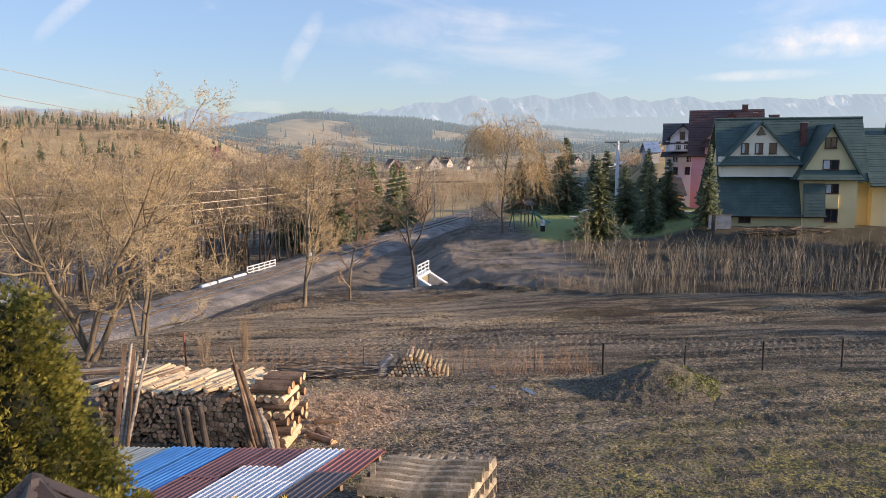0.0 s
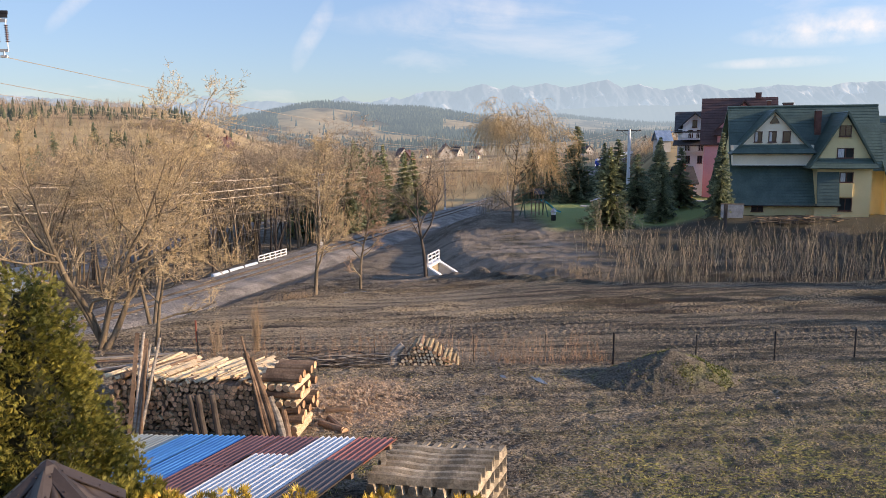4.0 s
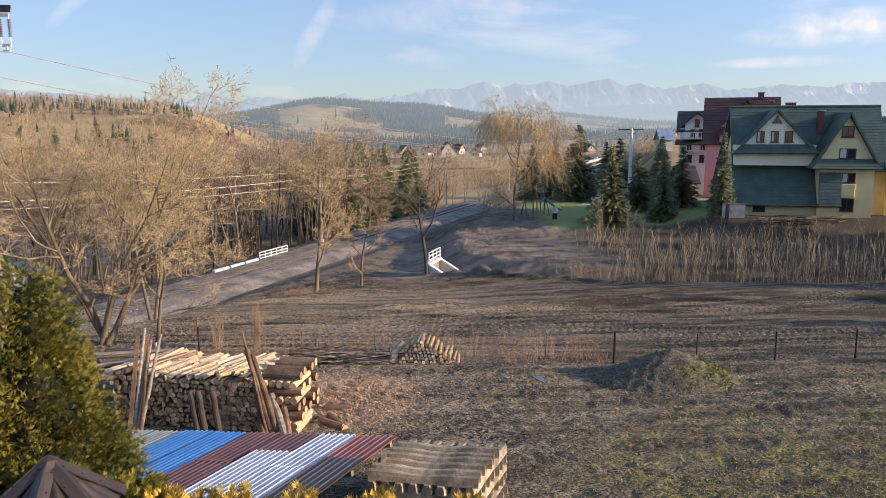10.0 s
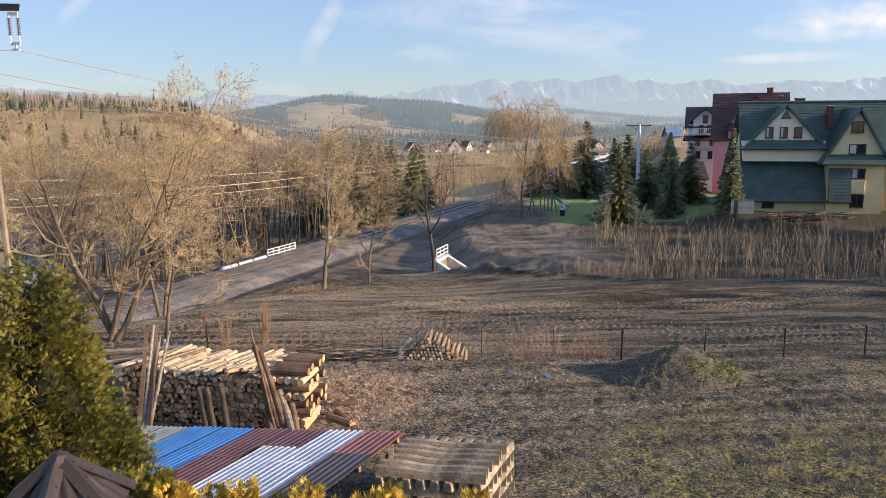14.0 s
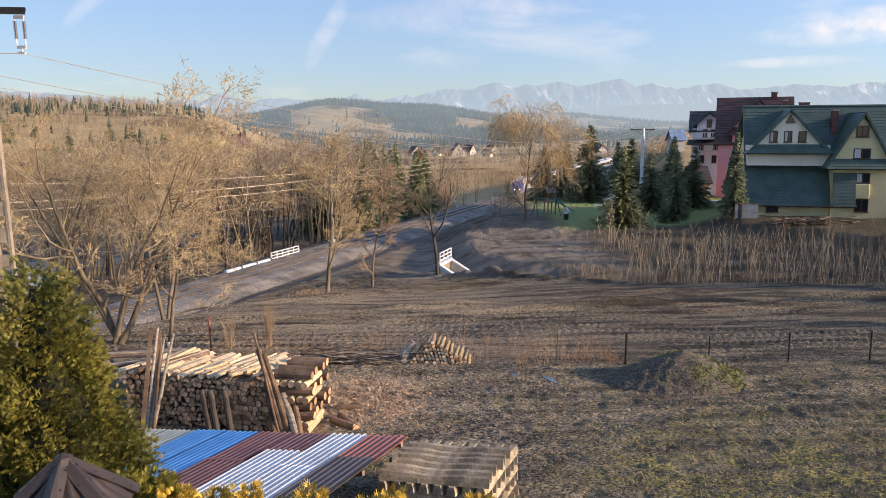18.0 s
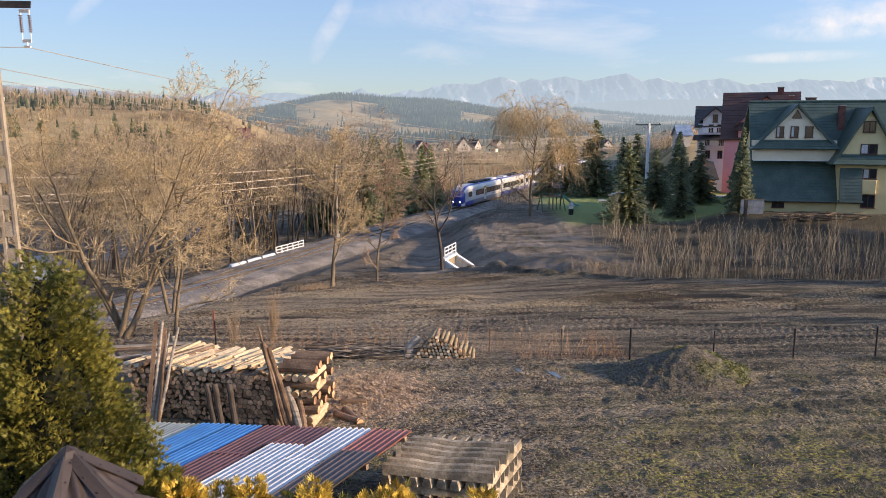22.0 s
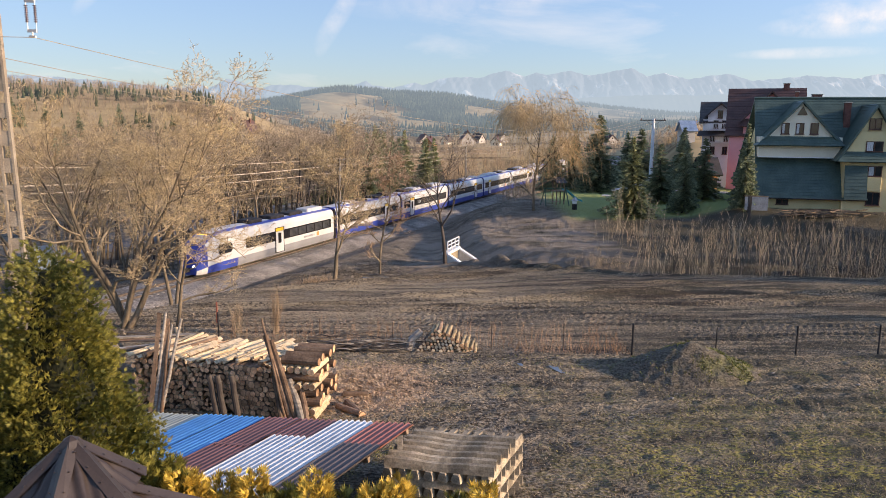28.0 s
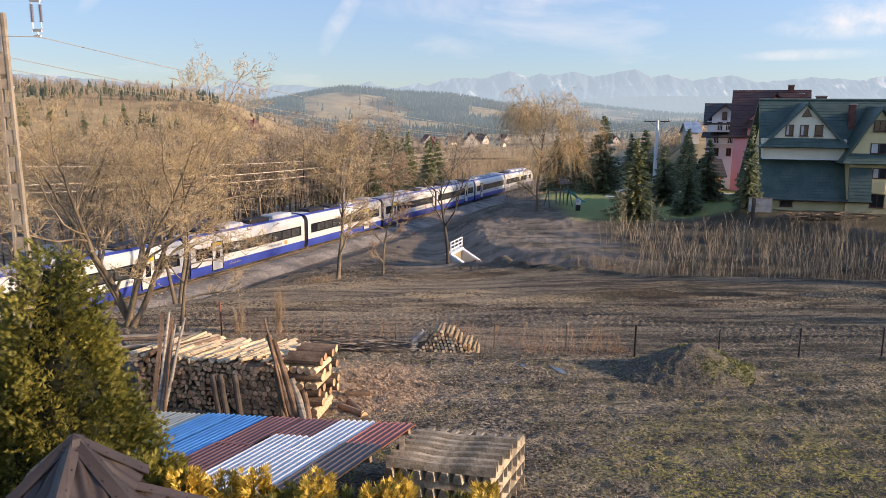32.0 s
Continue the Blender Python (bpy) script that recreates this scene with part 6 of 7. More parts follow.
def sawdust():
    rng = np.random.RandomState(2)
    n = 14000
    x, y = rng.normal(-2.3, 0.8, n), rng.normal(23.5, 0.85, n)
    z = ground_z(x, y) + 0.02
    a = rng.uniform(0, 6.28, n)
    l, w = rng.uniform(0.02, 0.055, n), rng.uniform(0.008, 0.018, n)
    ca, sa = np.cos(a), np.sin(a)
    t = rng.normal(0, 0.02, n)
    v = np.stack([np.stack([x - ca * l - sa * w, y - sa * l + ca * w, z], 1), np.stack([x + ca * l - sa * w, y + sa * l + ca * w, z + t + 0.015], 1),
                  np.stack([x + ca * l + sa * w, y + sa * l - ca * w, z + t + 0.02], 1), np.stack([x - ca * l + sa * w, y - sa * l - ca * w, z + 0.006], 1)], 1).reshape(-1, 3)
    mat = surf("wood_chips", (0.38, 0.26, 0.16), (0.58, 0.41, 0.265), 3, 0.95, 0, where="World", island=0.3)
    tagged(new("wood_chips", fast_mesh("wood_chips", v, np.arange(len(v)).reshape(-1, 4), mat)), "scatter of orange wood chips and bark on earth", "wood chips", kind="stuff")


sawdust()


# ---- corrugated lean-to ----
def lean_to():
    P = Vector((-0.63, 16.02, 1.9))
    C = Vector((0.43, 0.90, -0.04)).normalized()
    W = Vector((-0.90, 0.43, -0.148))
    W = (W - C * W.dot(C)).normalized()
    N = C.cross(W).normalized()
    if N.z < 0:
        N = -N
    base = Matrix((( W.x, C.x, N.x, P.x), (W.y, C.y, N.y, P.y), (W.z, C.z, N.z, P.z), (0, 0, 0, 1)))
    t = thing("lean_to", base, "low lean-to roofed with corrugated sheets in blue, white and maroon", "shelter")
    cols = {"red": ((0.32, 0.11, 0.08), (0.40, 0.15, 0.11)), "brown": ((0.09, 0.07, 0.065), (0.14, 0.105, 0.095)), "white": ((0.50, 0.51, 0.52), (0.68, 0.685, 0.69)),
            "maroon": ((0.17, 0.075, 0.065), (0.25, 0.11, 0.095)), "blue": ((0.055, 0.22, 0.50), (0.085, 0.30, 0.60)), "grey": ((0.28, 0.31, 0.28), (0.38, 0.41, 0.37))}
    mats = {k: surf(k + "_sheet", a, b, 1.5, 0.42, 0.06, 0.15, stretch=(1, 0.3, 1), vary=0.12, fine=8, spec=0.5) for k, (a, b) in cols.items()}
    meshes = {}
    def sheet(kind, w0, w1, c0, c1, lift):
        key = (kind, round(w1 - w0, 2), round(c1 - c0, 2))
        if key not in meshes:
            n = int((w1 - w0) / 0.0213)
            rings = []
            for i in range(n + 1):
                x = (w1 - w0) * i / n
                z = 0.042 * math.cos(2 * math.pi * x / 0.17)
                rings.append((x, z))
            vs, fs = [], []
            ys = (0.0, (c1 - c0) * 0.5, c1 - c0)
            for s in (0.0, -0.004):
                for y in ys:
                    vs += [(x, y, z + s) for x, z in rings]
            m = n + 1
            for s in range(2):
                for r in range(2):
                    for i in range(n):
                        o = s * 3 * m + r * m + i
                        fs.append((o, o + 1, o + m + 1, o + m))
            for r in (0, 2):
                for i in range(n):
                    o = r * m + i
                    fs.append((o, o + 1, o + 3 * m + 1, o + 3 * m))
            meshes[key] = MB().add(vs, fs).mesh("sheet", mats[kind])
        part("sheet", meshes[key], None, t, "weathered " + kind + " corrugated sheet", m=Matrix.Translation((w0, c0, lift)) @ pose(0, 0, 0, random.Random(w0 + c0).uniform(-0.3, 0.3), 0, 0))
    top = 0.0
    for kind, w0, w1, c0, c1, lift in (("red", 0.0, 1.06, -1.55, top, 0.0), ("brown", 0.0, 1.06, -4.1, -1.45, 0.012), ("white", 1.02, 2.08, -2.2, top, 0.008), ("white", 1.02, 2.08, -4.2, -2.1, 0.02),
                                       ("maroon", 2.04, 3.24, -1.35, top, 0.0), ("white", 2.04, 3.10, -4.2, -1.25, 0.014), ("maroon", 3.18, 4.30, -2.0, top, 0.008), ("maroon", 3.06, 4.30, -4.2, -1.9, 0.02),
                                       ("blue", 4.26, 5.35, -4.2, top, 0.0), ("blue", 5.31, 6.40, -4.2, top, 0.008), ("grey", 6.36, 7.45, -4.2, top, 0.0), ("grey", 7.41, 8.5, -4.2, top, 0.008)):
        sheet(kind, w0, w1, c0, c1, lift)
    inv = base.inverted()
    for c in (-0.3, -2.0, -3.8):
        part("purlin", MB().box(0.05, 8.4, c - 0.05, c + 0.05, -0.14, -0.03), M_WOOD, t)
    for w in (0.25, 2.9, 5.6, 8.2):
        for c in (-0.3, -3.8):
            top_p = base @ Vector((w, c, -0.14))
            g = gz(top_p.x, top_p.y)
            mb = MB()
            mb.v = [inv @ Vector((top_p.x + dx, top_p.y + dy, zz)) for zz in (g - 0.1, top_p.z) for dx, dy in ((-0.06, -0.06), (0.06, -0.06), (0.06, 0.06), (-0.06, 0.06))]
            mb.f = [(3, 2, 1, 0), (4, 5, 6, 7), (0, 1, 5, 4), (1, 2, 6, 5), (2, 3, 7, 6), (3, 0, 4, 7)]
            mb.k = [0] * 6
            part("post", mb, M_GREYWOOD, t)
    # logs and stumps stored beneath it
    rng = random.Random(6)
    big = [log_mesh(220 + i, 1.3, 0.17, "round", [M_LOGBARK, M_GREYWOOD, M_SPLIT]) for i in range(3)]
    for i in range(14):
        p = base @ Vector((0.15 + 0.28 * (i % 5), -3.6 + 0.85 * (i // 5), -0.5))
        ob = thing("stored_log", pose(p.x, p.y, 0.17 + 0.3 * (i % 2), 0, rng.uniform(0, 360), 70 + rng.uniform(-15, 15)), "thick grey log stored under the lean-to", "log", "logs under the lean-to")
        part("log", rng.choice(big), None, ob)


lean_to()


# ---- stack of old concrete sleepers ----
def sleeper_stack():
    top_m = surf("old_sleeper_concrete", (0.20, 0.165, 0.118), (0.47, 0.385, 0.275), 3.0, 0.95, 0.6, fine=22, vary=0.3, rnd=0.15, dist=0.02)
    mb = MB()
    L, st = 2.45, []
    for x, h, w in ((0, 0.20, 0.225), (0.12, 0.205, 0.23), (0.62, 0.20, 0.23), (0.95, 0.165, 0.20), (1.5, 0.165, 0.20), (1.83, 0.20, 0.23), (2.33, 0.205, 0.23), (2.45, 0.20, 0.225)):
        st.append([(x, -w / 2, 0), (x, w / 2, 0), (x, w * 0.42, h * 0.6), (x, w * 0.28, h), (x, -w * 0.28, h), (x, -w * 0.42, h * 0.6)])
    mb.loft(st)
    me = mb.mesh("sleeper", top_m)
    rng = random.Random(3)
    yaw = -11.0
    stack = thing("sleeper_stack", pose(-1.36, 15.2, 0.02, 0, 0, yaw), "square stack of old weathered concrete railway sleepers", "sleepers")
    for lay in range(7):
        along = lay % 2 == 0
        z = lay * 0.203
        rows = range(8) if lay < 6 else range(6)
        for i in rows:
            o = 0.145 + i * 0.309 + rng.uniform(-0.012, 0.012)
            sh = rng.uniform(-0.04, 0.04)
            if along:
                m = pose(sh + 0.22 * o, o * 0.97, z, rng.uniform(-1.5, 1.5), rng.uniform(-0.4, 0.4), rng.uniform(-0.6, 0.6))
            else:
                m = pose(o, sh, z, 0, 0, 77.5 + rng.uniform(-0.6, 0.6))
            part("sleeper", me, None, stack, m=m)


sleeper_stack()


# ---- log heap, branches, mound, fence ----
def log_heap():
    rng = random.Random(12)
    mats = [surf("pale_log_bark", (0.30, 0.22, 0.12), (0.46, 0.35, 0.20), 2.0, 0.85, 0.3, fine=14, rnd=0.2), M_LOGEND, M_SPLIT]
    M_LOGPALE = surf("fresh_log_end", (0.74, 0.56, 0.35), (0.88, 0.72, 0.50), 5.0, 0.85, 0.2, fine=40, rnd=0.3)
    protos = [log_mesh(240 + i, 1.25, 0.09, "round", mats) for i in range(6)]
    dark = [log_mesh(250 + i, 1.25, 0.09, "round", [M_LOGBARK, M_LOGPALE, M_SPLIT]) for i in range(5)]
    heap = thing("log_heap", pose(-0.85, 27.75, gz(-0.5, 27.8) - 0.03, 0, 0, -7), "triangular heap of freshly cut pale logs by the fence", "logs")
    for row in range(8):
        x, x1 = 0.11 * row, 2.35 - 0.24 * row
        while x < x1:
            k = rng.uniform(0.6, 0.95)
            # paler logs are likelier in upper rows and at the right edge
            pale = rng.random() < 0.15 + 0.25 * row / 6 + 0.45 * (x > x1 - 0.2)
            lg = part("log", rng.choice(protos if pale else dark), None, heap, m=pose(x, rng.uniform(-0.1, 0.1), 0.075 + row * 0.13, 0, rng.uniform(0, 360), rng.uniform(-3, 3)))
            lg.scale = (k, 1, k)
            x += 0.150
    t = thing("tree_stump", pose(-1.2, 27.9, gz(-1.2, 27.9)), "grey stump beside the log heap", "stump")
    part("stump", MB().tube([(0, 0, -0.05), (0.1, 0.1, 0.4), (0.45, 0.15, 0.75)], [0.2, 0.17, 0.14], 9), M_GREYWOOD, t)


def branch_pile():
    rng = random.Random(19)
    t = thing("branch_pile", pose(-3.1, 27.8, gz(-3.1, 27.8)), "low pile of long grey cut branches", "branches")
    for i in range(46):
        ln = rng.uniform(1.4, 3.6)
        p = Vector((rng.uniform(-2.3, 0.6), rng.uniform(-0.7, 0.6), rng.uniform(0.05, 0.42)))
        d = Vector((1, rng.uniform(-0.25, 0.25), rng.uniform(-0.06, 0.06)))
        r = rng.uniform(0.015, 0.045)
        pts = [p + d * ln * j / 6 + Vector((0, 0.07 * math.sin(j * 1.3 + i), 0.05 * math.sin(j * 1.7 + i * 2))) for j in range(7)]
        part("branch", MB().tube(pts, [r * (1 - 0.7 * j / 6) for j in range(7)], 6), M_BARK_DARK if i % 3 else M_GREYWOOD, t)
    # brushwood to the left, thinner
    segs = []
    for i in range(330):
        x, y = rng.uniform(-10.5, -4.8), rng.gauss(28.6, 0.7)
        z = gz(x, y)
        a = rng.uniform(-0.7, 0.7)
        ln = rng.uniform(0.3, 1.1)
        segs.append((x, y, z + 0.03, x + ln * math.cos(a), y + ln * math.sin(a) * 0.5, z + rng.uniform(0.03, 0.4), 0.012, 0.005))
    v, f = prisms(segs, 4)
    tagged(new("brushwood", fast_mesh("brushwood", v, f, M_TWIG_DARK)), "tangled dry brushwood on the ground", "brushwood", kind="stuff")


def mound():
    n = 70
    xs, ys = np.meshgrid(np.linspace(-3.6, 3.6, n * 2), np.linspace(-2.6, 2.6, n))
    r = np.sqrt((xs / np.where(xs < 0, 3.1, 2.75)) ** 2 + (ys / 1.95) ** 2)
    z = 1.30 * (np.sqrt(np.clip(1 - r, 0, None) ** 2 + 0.012) - 0.11) * (0.92 + 0.16 * fbm(xs / 0.9 + 4, ys / 0.9, 4))
    z = z - 0.5 * smooth01(0.86, 1.15, r) + 0.07 * (fbm(xs / 0.18, ys / 0.18, 2) - 0.5)
    g = ground_z(xs + 8.85, ys + 25.35)
    v = np.stack([xs.ravel(), ys.ravel(), (z + g).ravel()], 1)
    i = np.arange(n * n * 2).reshape(n, n * 2)
    f = np.stack([i[:-1, :-1], i[:-1, 1:], i[1:, 1:], i[1:, :-1]], -1).reshape(-1, 4)
    mat = surf("mossy_heap_earth", (0.102, 0.085, 0.064), (0.125, 0.117, 0.055), 0.8, 0.95, 0.9, fine=14, vary=0.7, c3=(0.108, 0.09, 0.064), dist=0.06)
    ob = new("dirt_mound", fast_mesh("dirt_mound", v, f, mat, True))
    ob.location = (9.0, 25.35, 0)
    tagged(ob, "mound of stony earth with moss on its flank", "mound")
    rng = random.Random(4)
    stone = MB()
    k = bmesh.new()
    bmesh.ops.create_icosphere(k, subdivisions=1, radius=1.0)
    vs = [(p.co.x * 1.2, p.co.y * 0.9, p.co.z * 0.7) for p in k.verts]
    fs = [tuple(q.index for q in q_.verts) for q_ in k.faces]
    k.free()
    me = stone.add(vs, fs).mesh("stone", surf("field_stone", (0.17, 0.15, 0.13), (0.30, 0.275, 0.24), 2, 0.9, 0.2, rnd=0.2))
    for i in range(28):
        a, q = rng.uniform(0, 6.28), rng.random() ** 0.5
        x, y = 8.85 + 2.6 * q * math.cos(a), 25.35 + 1.6 * q * math.sin(a)
        j, h = int((y - 25.35 + 2.6) / 5.2 * (n - 1)), int((x - 8.85 + 3.6) / 7.2 * (2 * n - 1))
        o = part("stone", me, None, ob, m=pose(x - 8.85, y - 25.35, v.reshape(n, 2 * n, 3)[j, h, 2] + 0.01, 0, 0, rng.uniform(0, 360)))
        s = rng.uniform(0.02, 0.06)
        o.scale = (s, s, s)
    # moss and short grass on the sunny flank
    r3 = np.random.RandomState(14)
    tx, ty = np.clip(r3.normal(1.0, 1.2, 4200), -1.9, 2.6), r3.normal(-0.45, 0.8, 4200)
    keep = ((tx / 2.65) ** 2 + (ty / 1.65) ** 2 < 1) & (fbm(tx / 0.35 + 2, ty / 0.35, 2) > 0.52)
    tx, ty = tx[keep], ty[keep]
    grid = v.reshape(n, 2 * n, 3)[:, :, 2]
    tz = grid[((ty + 2.6) / 5.2 * (n - 1)).astype(int), ((tx + 3.6) / 7.2 * (2 * n - 1)).astype(int)]
    ta, tl = r3.uniform(0, 6.28, len(tx)), r3.uniform(0.04, 0.11, len(tx))
    q = np.stack([np.stack([tx - 0.03 * np.sin(ta), ty + 0.03 * np.cos(ta), tz - 0.02], 1), np.stack([tx + 0.03 * np.sin(ta), ty - 0.03 * np.cos(ta), tz - 0.02], 1),
                  np.stack([tx + tl * np.cos(ta), ty + tl * np.sin(ta), tz + tl * 0.8], 1)], 1).reshape(-1, 3)
    tagged(part("moss", fast_mesh("moss", q, np.arange(len(q)).reshape(-1, 3), surf("mound_moss", (0.13, 0.135, 0.035), (0.26, 0.25, 0.075), 2, 0.9, 0, island=0.3)), None, ob, "yellow-green moss"), kind="stuff")
    # stones strewn over the field
    for i in range(120):
        x, y = rng.uniform(-8, 24), rng.uniform(20, 52)
        o = new("field_stone", me)
        o.matrix_basis = pose(x, y, gz(x, y) + 0.01, 0, 0, rng.uniform(0, 360))
        s = rng.uniform(0.02, 0.07)
        o.scale = (s, s, s)
        tagged(o, "small grey stone on bare earth", "stone", "stones in the field")


def fence():
    dark, brown = M_DARKMETAL, M_RUST
    t = thing("fence", pose(0, 0, 0), "low wire fence on dark steel posts", "fence")
    posts = [(7.47, 27.26, 1.25, 0.045, dark), (10.75, 27.32, 1.1, 0.03, dark), (13.91, 27.35, 1.15, 0.035, dark), (17.12, 27.32, 1.15, 0.035, dark), (20.3, 27.3, 1.15, 0.03, dark), (23.4, 27.3, 1.15, 0.03, dark),
             (4.85, 27.6, 1.15, 0.022, brown), (2.05, 27.9, 1.1, 0.02, brown), (-1.9, 28.4, 1.05, 0.02, brown), (-4.9, 28.9, 1.1, 0.022, brown), (-7.3, 29.6, 1.05, 0.02, brown), (-9.5, 30.4, 1.1, 0.035, dark), (-11.3, 31.2, 1.1, 0.022, brown)]
    for x, y, h, r, m in posts:
        z = gz(x, y)
        part("post", MB().tube([(x, y, z - 0.2), (x, y, z + h), (x, y, z + h + 0.02)], [r, r, r * 0.5], 8), m, t)
    posts.sort()
    for k in (0.12, 0.42, 0.72, 1.0):
        part("wire", MB().tube([(x, y, gz(x, y) + k) for x, y, *_ in posts], 0.004, 3), M_DARKMETAL, t)
    segs = []
    x = 5.0
    while x < 23.4:
        y = 27.3
        z = gz(x, y)
        for sx in (-1, 1):
            segs.append((x, y, z + 0.05, x + 0.5 * sx, y, z + 1.0, 0.0025, 0.0025))
        x += 0.14
    v, f = prisms(segs, 3)
    part("netting", fast_mesh("netting", v, f, M_DARKMETAL), None, t)
    s = thing("survey_stake", pose(-10.75, 34.3, gz(-10.75, 34.3)), "short red-painted stake in the earth", "stake")
    part("stake", MB().box(-0.035, 0.035, -0.035, 0.035, -0.1, 1.05, c=0.008), surf("red_paint", (0.24, 0.08, 0.055), (0.32, 0.11, 0.075), 4, 0.7, 0.2), s)


log_heap()
branch_pile()
mound()
fence()


# ---- dry plants ----
def stems(name, label, cat, places, h0, h1, r, mat, seed, lean=0.12, sub=2, kind="stuff"):
    """Thin dry stems with side twigs at the given places."""
    rng = random.Random(seed)
    segs = []
    for x, y in places:
        z = gz(x, y)
        h = rng.uniform(h0, h1)
        p = Vector((x, y, z - 0.05))
        d = Vector((rng.gauss(0, lean), rng.gauss(0, lean), 1)).normalized()
        for i in range(3):
            q = p + d * h / 3
            segs.append((*p, *q, r * (1 - 0.28 * i), r * (1 - 0.28 * (i + 1))))
            for j in range(sub if i else 0):
                e = (d + Vector((rng.gauss(0, 0.45), rng.gauss(0, 0.45), 0.25))).normalized()
                o = p.lerp(q, rng.random())
                segs.append((*o, *(o + e * h * rng.uniform(0.12, 0.3)), r * 0.5, r * 0.2))
            p = q
            d = (d + Vector((rng.gauss(0, 0.1), rng.gauss(0, 0.1), 0.0))).normalized()
    v, f = prisms(segs, 3)
    return tagged(new(name, fast_mesh(name, v, f, mat)), label, cat, kind=kind)


def dry_plants():
    rng = random.Random(23)
    reed_m = surf("dry_reeds", (0.25, 0.212, 0.15), (0.47, 0.395, 0.28), 0.5, 0.9, 0, where="World", island=0.35)
    weed_m = surf("dry_weeds", (0.30, 0.18, 0.11), (0.46, 0.30, 0.19), 0.5, 0.9, 0, where="World", island=0.3)
    pl = []
    for i in range(5200):
        x = rng.uniform(13.8, 44)
        e = float(np.interp(x, [1, 7.6, 14.5, 26, 60], [64, 55.4, 49, 46, 44]))
        clump = max(math.exp(-((x - c) / w) ** 2) * a for c, w, a in ((15.3, 0.55, 0.55), (18.6, 1.5, 0.8), (22.5, 1.2, 0.25), (26.2, 1.6, 0.6), (31, 2.5, 0.7), (38, 4, 0.7)))
        if rng.random() < 0.03 * (x > 15) + 0.24 * clump:
            pl.append((x, e + rng.uniform(0.3, 5.5)))
    stems("reed_bed", "tall dry golden reeds and willow shoots along the ditch", "reeds", pl, 1.2, 4.7, 0.0115, reed_m, 1, 0.09, 3)
    pl = [(rng.uniform(17, 46), rng.uniform(50, 74)) for i in range(720)]
    stems("bank_shrubs", "bare grey-brown shrubs on the bank below the house", "shrubs", pl, 1.0, 2.6, 0.02, M_TWIG_DARK, 2, 0.16, 4)
    pl = []
    for i in range(620):
        x = rng.uniform(16.0, 46)
        pl.append((x, float(np.interp(x, [1, 7.6, 14.5, 26, 60], [64, 55.4, 49, 46, 44])) + rng.uniform(0.6, 5.5)))
    stems("ditch_scrub", "dark tangled scrub in the ditch below the reeds", "scrub", pl, 0.8, 2.2, 0.022, M_BARK_DARK, 8, 0.22, 4)
    pl = [(rng.gauss(12.8, 1.1), rng.gauss(56.5, 1.0)) for i in range(110)]
    stems("ditch_bush", "dark bare bush at the edge of the ditch", "shrub", pl, 1.4, 3.4, 0.018, M_TWIG_DARK, 3, 0.25, 4)
    pl = [(rng.uniform(-9, 7.2), rng.gauss(28.6, 0.45) - 0.06 * 0) for i in range(300)]
    stems("fence_weeds", "dry pinkish weeds along the fence", "weeds", pl, 0.35, 1.25, 0.008, weed_m, 4, 0.12, 3)
    pl = [(rng.uniform(3.0, 7.4), rng.gauss(27.7, 0.25)) for i in range(230)]
    stems("fence_grass", "tufts of rusty dry grass at the fence foot", "grass", pl, 0.25, 0.6, 0.007, weed_m, 5, 0.3, 1)
    pale = surf("pale_dry_shrub", (0.33, 0.235, 0.15), (0.48, 0.36, 0.24), 0.5, 0.9, 0, where="World", island=0.25)
    for i, (x, y, h, n) in enumerate(((-7.25, 31.3, 2.4, 46), (-9.0, 31.6, 1.6, 30), (-9.35, 32.2, 1.2, 16))):
        pl = [(x + rng.gauss(0, 0.08), y + rng.gauss(0, 0.08)) for _ in range(n)]
        stems("dry_shrub", "narrow upright dry straw-coloured shrub", "shrub", pl, h * 0.5, h, 0.010, pale, 30 + i, 0.08, 3, kind="")
    pl = [(-9.2 + rng.gauss(0, 0.8), 52.3 + rng.gauss(0, 0.5)) for i in range(260)]
    stems("dry_grass_clump", "clump of pale dry grass on a clod bank", "grass", pl, 0.2, 0.7, 0.012, pale, 40, 0.4, 1)
    # shoots at the far edge and at the garden
    for i, (x, y, n, h) in enumerate(((15.8, 70, 6, 4.2), (19.0, 76, 8, 5.0), (21.5, 74, 10, 4.6), (18.5, 64, 6, 3.4), (26, 62, 12, 4.0))):
        pl = [(x + rng.gauss(0, 0.5), y + rng.gauss(0, 0.5)) for _ in range(n)]
        stems("willow_bush", "thin bare willow bush with golden shoots", "shrub", pl, h * 0.5, h, 0.024, reed_m, 50 + i, 0.14, 3, kind="")
    thick = [tuple(TRACK_A + TRACK_U * rng.uniform(58, 100) + TRACK_N * rng.uniform(4.5, 9.0)) for i in range(420)]
    stems("track_thicket", "dense bare thicket beside the far end of the track", "thicket", thick, 1.5, 4.2, 0.02, M_TWIG_DARK, 60, 0.2, 4)
    # short grass and straw litter over the yard and field
    n = 95000
    r2 = np.random.RandomState(6)
    y = 11 + 45 * r2.rand(n) ** 1.5
    x = r2.uniform(-0.48, 0.72, n) * (y + 2)
    m = fbm(x / 1.6, y / 0.9, 3)
    keep = m > 0.47
    x, y = x[keep], y[keep]
    z = ground_z(x, y)
    k = len(x)
    a = r2.uniform(0, 6.28, k)
    l = r2.uniform(0.03, 0.12, k)
    up = r2.uniform(0.01, 0.09, k) * np.where(y < 26, 1.0, 0.6)
    w = r2.uniform(0.005, 0.012, k) * (0.6 + y / 26)
    ca, sa = np.cos(a), np.sin(a)
